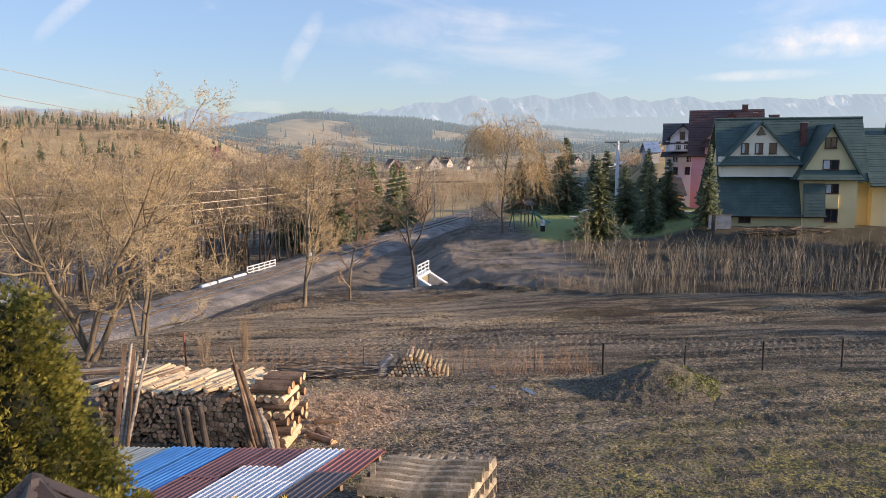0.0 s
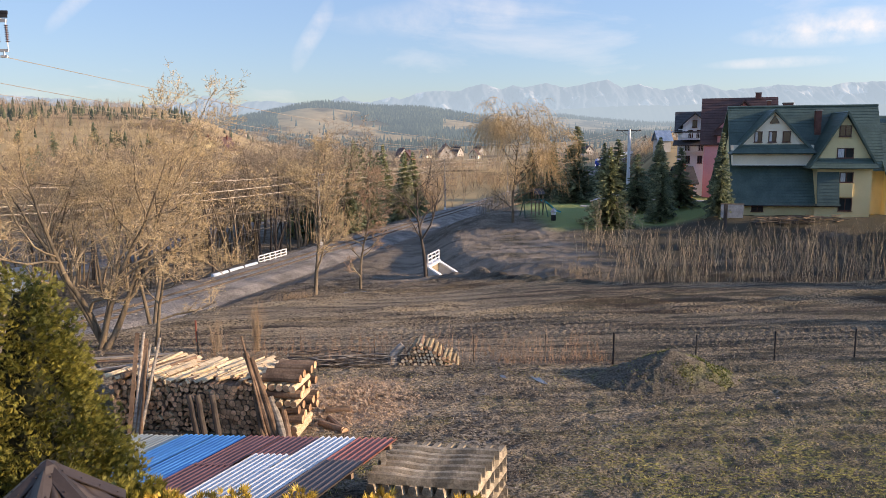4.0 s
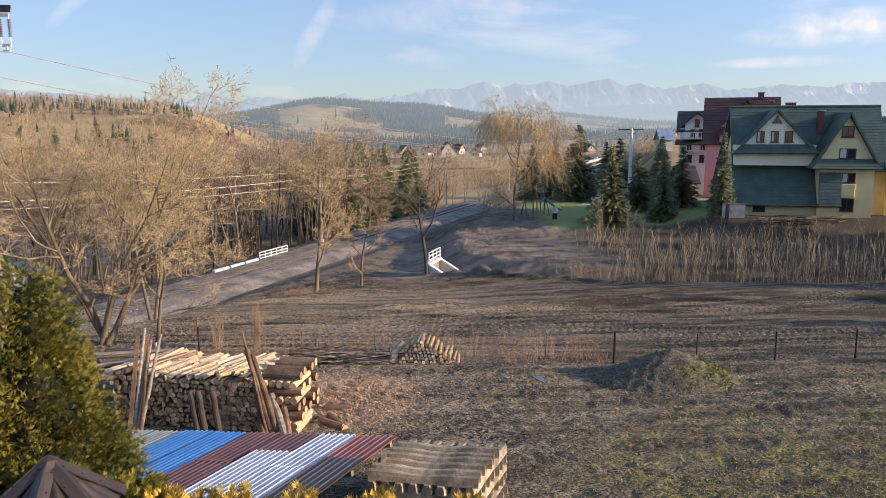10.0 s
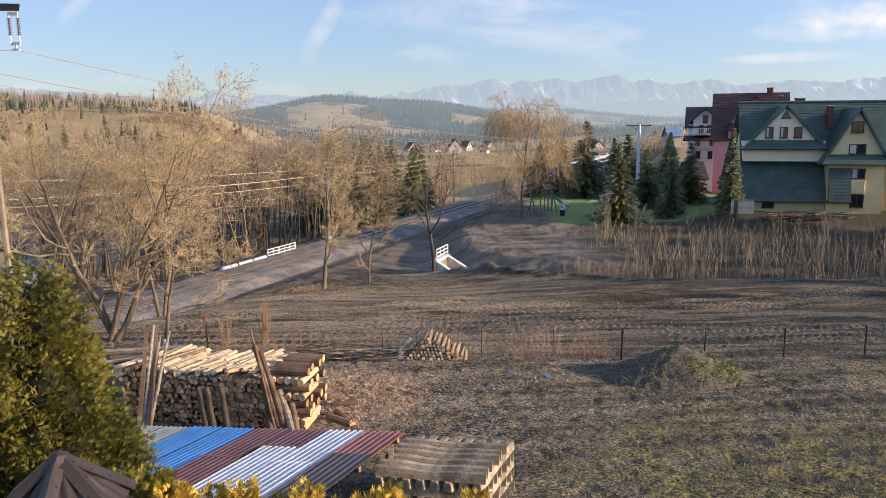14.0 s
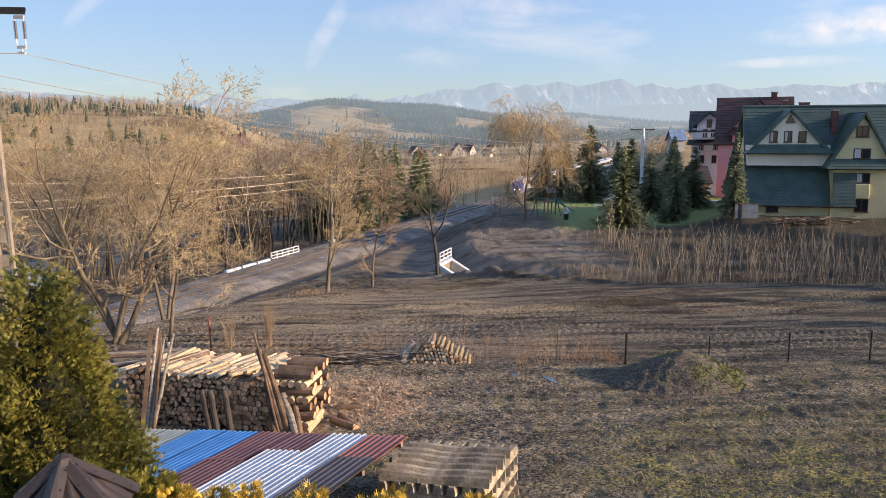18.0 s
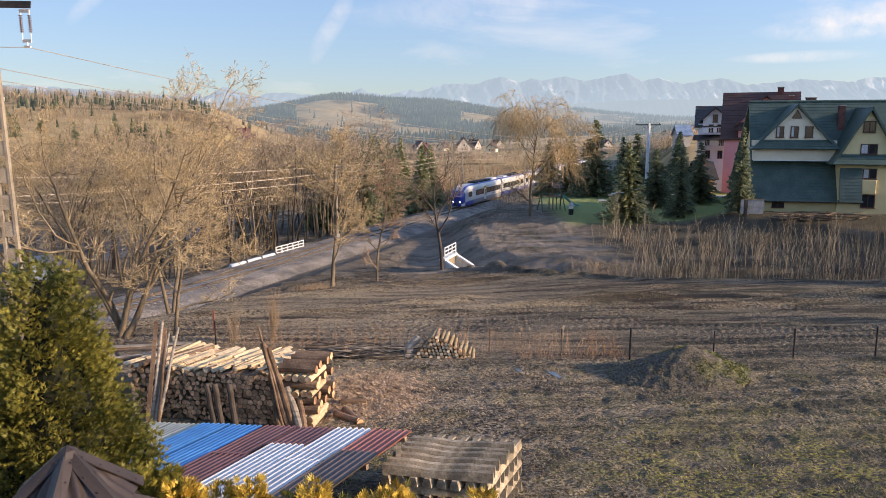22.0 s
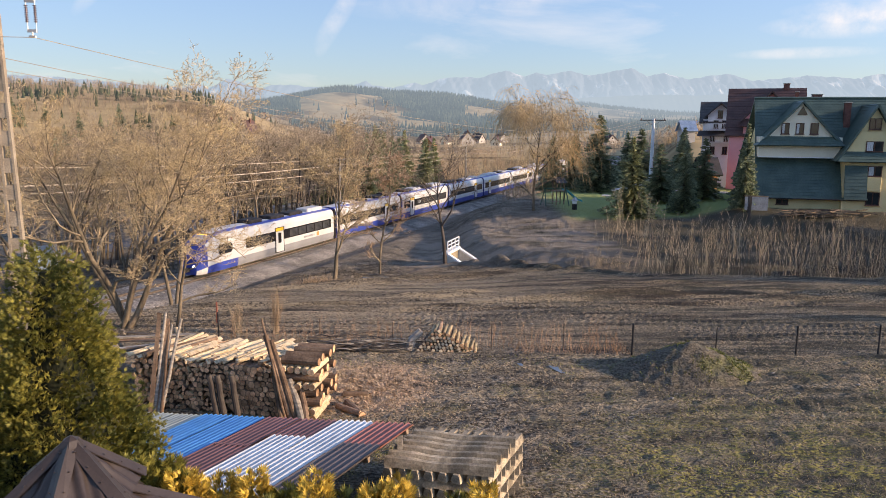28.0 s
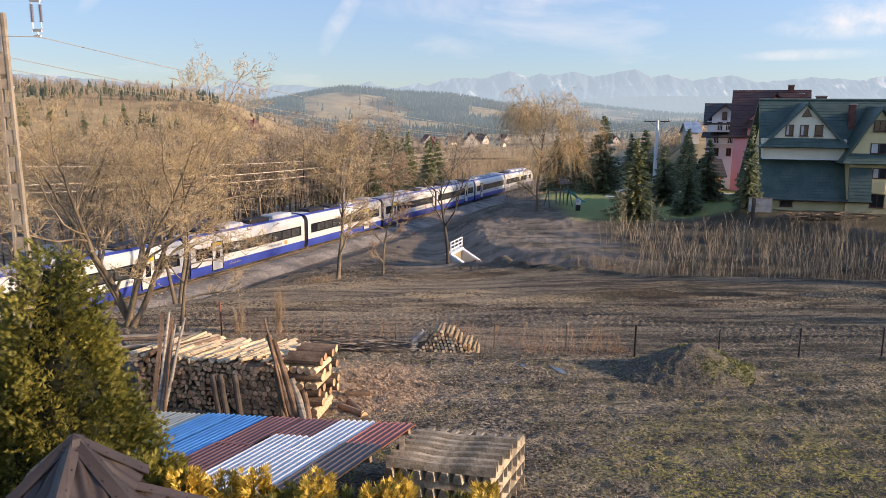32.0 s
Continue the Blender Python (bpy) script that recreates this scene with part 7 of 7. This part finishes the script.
    v = np.stack([np.stack([x - sa * w, y + ca * w, z - 0.01], 1), np.stack([x + sa * w, y - ca * w, z - 0.01], 1),
                  np.stack([x + ca * l, y + sa * l, z + up], 1)], 1)
    green = (fbm(x / 3.1 + 9, y / 2.2, 3) > 0.52 - 0.08 * (x > 5)) & (y < 27)
    straw = surf("straw_litter", (0.22, 0.172, 0.105), (0.40, 0.315, 0.20), 0.6, 0.9, 0, where="World", island=0.35)
    moss = surf("winter_grass", (0.20, 0.185, 0.055), (0.40, 0.345, 0.12), 0.6, 0.9, 0, where="World", island=0.35)
    # clods of earth
    n = 62000
    yc = 12.5 + 42 * r2.rand(n) ** 1.35
    xc = r2.uniform(-0.46, 0.70, n) * (yc + 2)
    keep = (track_sq(xc, yc)[1] > 9) & (fbm(xc / 1.1 + 4, yc / 0.6, 3) > 0.42)
    xc, yc = xc[keep], yc[keep]
    k = len(xc)
    rad = r2.uniform(0.007, 0.018, k) * (0.75 + yc / 30)
    zc = ground_z(xc, yc) + rad * 0.25
    octa = np.array([(1, 0, 0), (0, 1, 0), (-1, 0, 0), (0, -1, 0), (0, 0, 1), (0, 0, -1)], float)
    tri = np.array([(0, 1, 4), (1, 2, 4), (2, 3, 4), (3, 0, 4), (1, 0, 5), (2, 1, 5), (3, 2, 5), (0, 3, 5)])
    turn = r2.uniform(0, 6.28, k)
    shape = octa[None] * r2.uniform(0.6, 1.4, (k, 6, 1)) * np.array([1.25, 1.0, 0.75])
    px = shape[:, :, 0] * np.cos(turn)[:, None] - shape[:, :, 1] * np.sin(turn)[:, None]
    py = shape[:, :, 0] * np.sin(turn)[:, None] + shape[:, :, 1] * np.cos(turn)[:, None]
    vc = np.stack([xc[:, None] + px * rad[:, None], yc[:, None] + py * rad[:, None], zc[:, None] + shape[:, :, 2] * rad[:, None]], -1).reshape(-1, 3)
    fc = ((np.arange(k) * 6)[:, None, None] + tri[None]).reshape(-1, 3)
    tagged(new("clods", fast_mesh("clods", vc, fc, surf("earth_clods", (0.13, 0.108, 0.088), (0.30, 0.245, 0.19), 1.5, 0.95, 0.3, where="World", fine=20, vary=0.4, island=0.3, spec=0.1))),
           "crumbled clods of dry earth", "clods", kind="stuff")
    for nm, lb, sel, mt in (("straw", "thin straw litter on the bare earth", ~green, straw), ("grass", "sparse short winter grass in the yard", green, moss)):
        q = v[sel].reshape(-1, 3)
        tagged(new(nm, fast_mesh(nm, q, np.arange(len(q)).reshape(-1, 3), mt)), lb, nm, kind="stuff")


dry_plants()


# ---- poles and wires ----
def sag_wire(mb, a, b, sag, r=0.015, n=26):
    a, b = Vector(a), Vector(b)
    mb.tube([a.lerp(b, i / n) - Vector((0, 0, 4 * sag * (i / n) * (1 - i / n))) for i in range(n + 1)], r, 4)


def power_lines():
    t = thing("utility_pole", pose(-15.15, 26.0, -0.9, 0, -0.6, 8), "tapered concrete power pole with a row of slots", "utility pole")
    H = 13.2
    def w(z):
        return 0.29 - 0.11 * z / H
    mb = MB()
    for sx in (-1, 1):
        mb.loft([[(sx * w(z), -0.11, z), (sx * (w(z) - 0.085), -0.11, z), (sx * (w(z) - 0.085), 0.11, z), (sx * w(z), 0.11, z)] for z in (0, H)])
    z = 0.2
    while z < H - 2.2:
        mb.loft([[(-w(z) + 0.08, y, z), (w(z) - 0.08, y, z), (w(z) - 0.08, y, z + 0.52), (-w(z) + 0.08, y, z + 0.52)] for y in (-0.09, 0.09)])
        z += 0.95
    mb.loft([[(-w(z) + 0.08, y, H - 2.2), (w(z) - 0.08, y, H - 2.2), (w(z) - 0.08, y, H), (-w(z) + 0.08, y, H)] for y in (-0.09, 0.09)])
    part("shaft", mb, surf("weathered_pole_concrete", (0.25, 0.205, 0.155), (0.36, 0.30, 0.23), 2.0, 0.9, 0.3, fine=25), t)
    part("bracket", MB().box(-0.05, 0.05, -0.16, -0.11, 11.9, 14.0), M_STEEL, t)
    arm = part("crossarm", MB().box(-2.6, 1.48, -0.20, -0.12, 13.82, 13.94).box(-2.6, 1.48, -0.20, -0.19, 13.70, 13.84), M_DARKMETAL, t)
    ins = surf("brown_insulator", (0.10, 0.06, 0.07), (0.16, 0.10, 0.11), 3, 0.25, 0, spec=0.6)
    st = part("insulator_string", MB().tube([(1.25, -0.16, 13.86), (1.25, -0.16, 13.66)], 0.02, 6), M_STEEL, t)
    for sx in (-0.14, 0.14):
        pts, rad = [], []
        for i in range(8):
            z = 13.48 - i * 0.075
            pts += [(1.25 + sx, -0.16, z), (1.25 + sx, -0.16, z - 0.02), (1.25 + sx, -0.16, z - 0.05)]
            rad += [0.025, 0.075, 0.025]
        part("insulator", MB().tube(pts, rad, 10), ins, st)
        part("rod", MB().tube([(1.25 + sx, -0.16, 13.6), (1.25 + sx, -0.16, 12.66)], 0.014, 6), M_STEEL, st)
    part("yoke", MB().box(1.07, 1.43, -0.18, -0.14, 13.56, 13.68, c=0.03), M_STEEL, st)
    part("yoke", MB().box(1.09, 1.41, -0.18, -0.14, 12.58, 12.68, c=0.03).tube([(1.25, -0.16, 12.6), (1.25, -0.16, 12.45)], 0.03, 6), M_STEEL, st)
    part("clamp", MB().box(1.13, 1.37, -0.21, -0.11, 12.40, 12.48, c=0.02), M_STEEL, st)
    # pole behind the willow bushes
    p = thing("utility_pole", pose(34.2, 117, gz(34.2, 117), 0, 0, -6), "pale round concrete pole with a steel crossarm", "utility pole")
    g = 9.6 - gz(34.2, 117)
    part("shaft", MB().tube([(0, 0, -0.3), (0, 0, g + 0.2)], [0.32, 0.22], 12), M_WHITE, p)
    part("crossarm", MB().box(-2.1, 1.85, -0.09, 0.09, g - 0.10, g + 0.06), M_DARKMETAL, p)
    part("brace", MB().tube([(-1.2, 0, g - 0.1), (0, 0, g - 0.9)], 0.03, 5).tube([(1.2, 0, g - 0.1), (0, 0, g - 0.9)], 0.03, 5), M_DARKMETAL, p)
    for x in (-1.9, 0.25, 1.65):
        part("insulator", MB().tube([(x, 0, g + 0.06), (x, 0, g + 0.14), (x, 0, g + 0.30)], [0.05, 0.09, 0.03], 8), ins, p)
    for a, b, s in (((-13.95, 25.9, 11.52), (35.9, 117, 9.75), 2.7), ((-16.8, 26.6, 11.15), (32.3, 117, 9.75), 2.9), ((-17.6, 29.0, 10.75), (34.4, 117, 9.75), 2.8)):
        mb = MB()
        sag_wire(mb, a, b, s)
        sag_wire(mb, a, (a[0] - 60, a[1] - 34, a[2] + 1.5), 1.2)
        tagged(part("power_line", mb, M_WIRE_DULL), "bare aluminium power line sagging between poles", "wire", "power lines")
    m1, m2, m3 = at_track(17.6, -3.3, 0), at_track(65.3, -3.3, 0), at_track(112, -3.3, 0)
    for z0, z1, z2, thick in ((5.55, 4.35, 4.9, 0.030), (4.2, 3.55, 4.2, 0.042), (3.65, 2.65, 3.5, 0.034)):
        mb = MB()
        up = lambda p, z: (p.x, p.y, z)
        sag_wire(mb, (-30.5, 50, z0), up(m1, z1), 0.35, thick)
        sag_wire(mb, (-30.5, 50, z0), (-70.5, 28, z0 + 0.5), 0.5, thick)
        sag_wire(mb, up(m1, z1), up(m2, z2), 0.7, thick * 0.6)
        sag_wire(mb, up(m2, z2), up(m3, z2 - 0.6), 0.6, thick * 0.6)
        tagged(part("power_line", mb, M_WIRE), "low bundled power cable hung along the railway masts", "wire", "low power lines")
    for z0, z1 in ((2.6, 1.5), (1.5, 0.9)):
        mb = MB()
        sag_wire(mb, (-29, 58, z0), (m1.x, m1.y, z1), 0.4, 0.016)
        sag_wire(mb, (m1.x, m1.y, z1), (m2.x, m2.y, z1 + 0.8), 0.5, 0.016)
        tagged(part("power_line", mb, M_WIRE_DULL), "thin telephone wire along the railway masts", "wire", "low power lines")
    # slim masts beside the railway
    for s, q, h in ((17.6, -3.3, 9.7), (65.3, -3.3, 10.2), (112, -3.3, 7.4)):
        c = at_track(s, q, -5.2)
        m = thing("railway_mast", Matrix.Translation(c), "slim pale concrete mast beside the railway", "mast", "railway masts")
        part("shaft", MB().tube([(0, 0, -0.2), (0, 0, h)], [0.17, 0.10], 10), M_CONC, m)
        part("base_plate", MB().box(-0.24, 0.24, -0.24, 0.24, -0.2, 0.9, c=0.04), M_WHITE, m, "white painted foot")
        part("bracket", MB().box(-0.7, 0.7, -0.03, 0.03, h - 0.3, h - 0.22), M_STEEL, m)


power_lines()


# ---- culvert, railings, pipe ----
def railing(mb_parent, a, b, h, posts, bars=3):
    a, b = Vector(a), Vector(b)
    for i in range(posts):
        p = a.lerp(b, i / (posts - 1))
        part("post", MB().box(p.x - 0.06, p.x + 0.06, p.y - 0.06, p.y + 0.06, p.z, p.z + h, c=0.012), M_WHITE, mb_parent)
    for i in range(bars):
        z = Vector((0, 0, h * (0.30 + 0.68 * i / (bars - 1))))
        part("bar", MB().tube([a + z, b + z], 0.055, 6), M_WHITE, mb_parent)


def culvert():
    t = thing("culvert", pose(0, 0, 0), "white concrete culvert head with wing walls and railing", "culvert")
    conc = surf("new_concrete", (0.50, 0.48, 0.44), (0.66, 0.64, 0.58), 1.5, 0.85, 0.2)
    ochre = surf("ochre_concrete", (0.27, 0.22, 0.145), (0.38, 0.31, 0.21), 1.5, 0.85, 0.3)
    a, b = Vector((0.85, 65.2, -3.0)), Vector((1.95, 68.4, -3.0))
    d = (b - a).normalized()
    n = Vector((d.y, -d.x, 0))
    part("headwall", MB().loft([[p + Vector((0, 0, -2.4)), p - n * 0.3 + Vector((0, 0, -2.4)), p - n * 0.3, p] for p in (a, b)]), ochre, t, "ochre concrete face")
    part("coping", MB().loft([[p + n * 0.12 + Vector((0, 0, -0.02)), p - n * 0.45 + Vector((0, 0, -0.02)), p - n * 0.45 + Vector((0, 0, 0.2)), p + n * 0.12 + Vector((0, 0, 0.2))] for p in (a - d * 0.2, b + d * 0.2)]), M_WHITE, t)
    for p in (a, b):
        e = p + n * 1.8 + Vector((0, 0, -1.05))
        part("wing_wall", MB().loft([[q + d * 0.16, q - d * 0.16, q - d * 0.16 + Vector((0, 0, -2.2)), q + d * 0.16 + Vector((0, 0, -2.2))] for q in (p, e)]), conc, t)
        part("wing_coping", MB().loft([[q + d * 0.24, q - d * 0.24, q - d * 0.24 + Vector((0, 0, 0.16)), q + d * 0.24 + Vector((0, 0, 0.16))] for q in (p, e)]), M_WHITE, t, "white wing coping")
    railing(t, a + Vector((0, 0, 0.2)), b + Vector((0, 0, 0.2)), 0.98, 4)
    br = thing("bridge_railing", pose(0, 0, 0), "white tubular railing beside the railway bridge", "railing")
    railing(br, at_track(3.4, -3.0, -4.85), at_track(9.0, -3.0, -4.85), 0.95, 6)
    pp = thing("pipe", pose(0, 0, 0), "pale blue insulated pipe along the railway", "pipe")
    for i in range(3):
        part("pipe_section", MB().tube([at_track(-4.6 + i * 2.6, -3.0, -4.62), at_track(-2.2 + i * 2.6, -3.0, -4.62)], 0.19, 10), surf("pale_blue_pipe", (0.42, 0.50, 0.58), (0.58, 0.64, 0.70), 1, 0.5, 0.05), pp)
        part("collar", MB().tube([at_track(-2.2 + i * 2.6, -3.0, -4.62), at_track(-2.0 + i * 2.6, -3.0, -4.62)], 0.24, 10), M_DARKMETAL, pp)
    for x, y, rx, ry, tn in ((-4.2, 55.0, 1.5, 0.5, 8), (4.25, 25.4, 0.13, 0.6, 20), (3.0, 25.7, 0.08, 0.4, 15), (-1.5, 54.5, 0.8, 0.2, 0)):
        mb = MB()
        z = sorted(gz(x + dx * rx, y + dy * ry) for dx in (-0.7, -0.3, 0, 0.3, 0.7) for dy in (-0.7, 0, 0.7))[12]
        mb.add([(rx * math.cos(a) * (1 + 0.2 * math.sin(3 * a)), ry * math.sin(a) * (1 + 0.25 * math.cos(2 * a)), 0) for a in [2 * math.pi * k / 28 for k in range(28)]], [tuple(range(28))])
        o = part("puddle", mb, surf("puddle_water", (0.10, 0.11, 0.12), (0.16, 0.17, 0.18), 1, 0.04, 0, vary=0.0, spec=0.8), m=pose(x, y, z, 0, 0, tn))
        tagged(o, "shallow puddle reflecting the sky on bare earth", "puddle", "puddles")


culvert()


# ---- garden ----
def garden():
    green = surf("green_garden_paint", (0.05, 0.10, 0.07), (0.08, 0.14, 0.10), 2, 0.5, 0.1)
    teal = surf("teal_plastic", (0.05, 0.30, 0.36), (0.08, 0.38, 0.44), 2, 0.35, 0.0)
    z = gz(15.5, 93)
    s = thing("swing_set", pose(15.0, 93, z, 0, 0, 15), "wooden A-frame garden swing set", "swing")
    for x in (-1.6, 1.6):
        for y in (-0.9, 0.9):
            part("leg", MB().tube([(x, y, 0), (x * 0.9, 0, 2.2)], 0.07, 6), green, s)
    part("top_bar", MB().tube([(-1.6, 0, 2.2), (1.6, 0, 2.2)], 0.07, 6), green, s)
    part("seat", MB().box(-0.5, 0.5, -0.25, 0.25, 0.5, 0.56), M_WOOD, s)
    for x in (-0.5, 0.5):
        part("rope", MB().tube([(x, 0, 0.55), (x, 0, 2.2)], 0.015, 4), M_WIRE, s)
    sl = thing("slide", pose(17.4, 95, gz(17.4, 95), 0, 0, 20), "garden play tower with a teal slide", "slide")
    part("chute", MB().loft([[(x, -0.3, zz + 0.2), (x, -0.25, zz), (x, 0.25, zz), (x, 0.3, zz + 0.2)] for x, zz in ((-1.2, 1.9), (-0.6, 1.7), (0.8, 0.6), (1.6, 0.3))], closed=False, cap=False), teal, sl, "teal plastic chute")
    for x, y in ((-1.3, -0.5), (-1.3, 0.5), (-2.4, -0.5), (-2.4, 0.5)):
        part("post", MB().box(x - 0.06, x + 0.06, y - 0.06, y + 0.06, 0, 3.0), M_WOOD, sl)
    part("platform", MB().box(-2.5, -1.2, -0.6, 0.6, 1.75, 1.85), M_WOOD, sl)
    rf = MB()
    for sy in (-1, 1):
        slab(rf, (-2.6, sy * 0.8, 2.9), (-1.1, sy * 0.8, 2.9), (-1.1, 0, 3.6), (-2.6, 0, 3.6), t=0.05)
    part("tower_roof", rf, M_ROOF_DARK, sl)
    # lantern ornament: dark body, white band, steel cap
    w = thing("garden_lantern", pose(16.7, 88.5, gz(16.7, 88.5)) @ Matrix.Scale(0.8, 4), "small white and dark garden lantern house", "garden ornament")
    part("body", MB().tube([(0, 0, 0), (0, 0, 0.9)], 0.38, 8), M_DARKMETAL, w)
    part("band", MB().tube([(0, 0, 0.9), (0, 0, 1.35)], 0.36, 8), M_WHITE, w)
    part("cap", MB().tube([(0, 0, 1.35), (0, 0, 1.95)], [0.52, 0.06], 8), M_STEEL, w)
    # cars by the lane
    for i, (x, y, turn, col) in enumerate(((28.2, 108, 12, (0.70, 0.71, 0.72)), (31.5, 110, 8, (0.62, 0.63, 0.65)), (37.0, 104, -10, (0.66, 0.67, 0.68)))):
        paint = surf("car_paint", col, tuple(c * 1.08 for c in col), 1, 0.25, 0, vary=0.02, spec=0.6)
        c = thing("car", pose(x, y, gz(x, y), 0, 0, turn), "pale parked passenger car on the lane", "car", "parked cars")
        prof = [(-2.1, 0.35), (-2.15, 0.75), (-1.3, 0.92), (-0.7, 1.42), (0.9, 1.45), (1.6, 0.98), (2.1, 0.85), (2.15, 0.4)]
        part("body", MB().loft([[(px, yy * (0.85 if pz > 1.1 else 1.0), pz) for px, pz in prof] for yy in (-0.85, 0.85)]), paint, c)
        part("side_glass", MB().loft([[(px, yy, pz) for px, pz in ((-1.1, 0.98), (-0.65, 1.36), (0.8, 1.38), (1.3, 0.98))] for yy in (-0.86, 0.86)]), M_GLASS, c)
        for wx in (-1.35, 1.35):
            for wy in (-0.8, 0.8):
                wheel = part("wheel", MB().tube([(wx, wy - 0.1, 0.32), (wx, wy + 0.1, 0.32)], 0.32, 16), M_DARKMETAL, c)
                part("hub", MB().tube([(wx, wy - 0.11, 0.32), (wx, wy + 0.11, 0.32)], 0.18, 12), M_STEEL, wheel)
    # edging post and white sheet by the house corner
    p = thing("gate_post", pose(33.2, 77.0, gz(33.2, 77)), "weathered dark wooden gate post", "post")
    part("post", MB().box(-0.16, 0.16, -0.16, 0.16, -0.2, 2.4, c=0.03), M_BARK_DARK, p)
    p = thing("white_sheet", pose(34.6, 78.6, gz(34.6, 78.6), 0, 0, -10), "pale plastic sheet hung beside the house", "sheet")
    part("sheet", MB().box(-1.2, 1.2, -0.02, 0.02, 0.1, 1.6), surf("pale_sheet", (0.26, 0.265, 0.27), (0.36, 0.365, 0.37), 2, 0.6, 0.2), p)
    part("batten", MB().box(-1.25, 1.25, -0.05, 0.05, 1.6, 1.7), M_WOOD, p)
    # timber heap below the house
    t = thing("timber_heap", pose(41.5, 77.2, gz(41.5, 77.2)), "brown heap of timber and brush below the house", "timber")
    rng = random.Random(31)
    for i in range(60):
        part("plank", MB().box(-0.8, 0.8, -0.08, 0.08, 0, 0.06), M_BARK_DARK if i % 3 else M_WOOD, t, m=pose(rng.uniform(-5.0, 5.0), rng.uniform(-0.8, 0.8), rng.uniform(0.05, 0.75), rng.uniform(-8, 8), rng.uniform(-9, 9), rng.uniform(-40, 40)))
    # lane behind the garden and road across the railway
    def ribbon(name, label, pts, w, mat):
        mb = MB()
        dense = []
        for (x0, y0), (x1, y1) in zip(pts, pts[1:]):
            k = int(math.hypot(x1 - x0, y1 - y0) / 4) + 1
            dense += [(x0 + (x1 - x0) * i / k, y0 + (y1 - y0) * i / k) for i in range(k)]
        dense.append(pts[-1])
        rings = []
        for i, (x, y) in enumerate(dense):
            nx, ny = dense[min(i + 1, len(dense) - 1)], dense[max(i - 1, 0)]
            d = Vector((nx[0] - ny[0], nx[1] - ny[1], 0)).normalized()
            n = Vector((d.y, -d.x, 0))
            zz = max(gz(x + n.x * o, y + n.y * o) for o in (-w / 2, 0, w / 2)) + 0.05
            rings.append([Vector((x, y, zz)) - n * w / 2, Vector((x, y, zz)) + n * w / 2, Vector((x, y, zz - 0.4)) + n * w / 2, Vector((x, y, zz - 0.4)) - n * w / 2])
        mb.loft(rings)
        tagged(part(name, mb, mat), label, "road", kind="structure")
    asph = surf("asphalt", (0.10, 0.10, 0.105), (0.16, 0.16, 0.165), 0.6, 0.9, 0.3, where="World", fine=20)
    ribbon("road", "grey asphalt road across the railway valley", [(-75, 48), (-52, 72), (-42, 96), (-38, 130), (-30, 200)], 5.0, asph)
    ribbon("pavement", "pale gravel lane through the garden", [(24, 106), (34, 103), (42, 98)], 2.4, surf("pale_gravel", (0.36, 0.35, 0.33), (0.48, 0.47, 0.44), 1.5, 0.95, 0.4, where="World"))
    b = thing("shed", pose(-41.5, 76, gz(-41.5, 76), 0, 0, 60), "low shed with pale blue sheet walls by the road", "shed")
    part("wall", MB().box(-2.2, 2.2, -1.6, 1.6, 0, 2.4), M_ROOF_BLUE, b)
    rf = MB()
    slab(rf, (-2.5, -1.9, 2.3), (2.5, -1.9, 2.3), (2.5, 1.9, 2.9), (-2.5, 1.9, 2.9), t=0.08)
    part("roof", rf, M_STEEL, b)


garden()


motions()
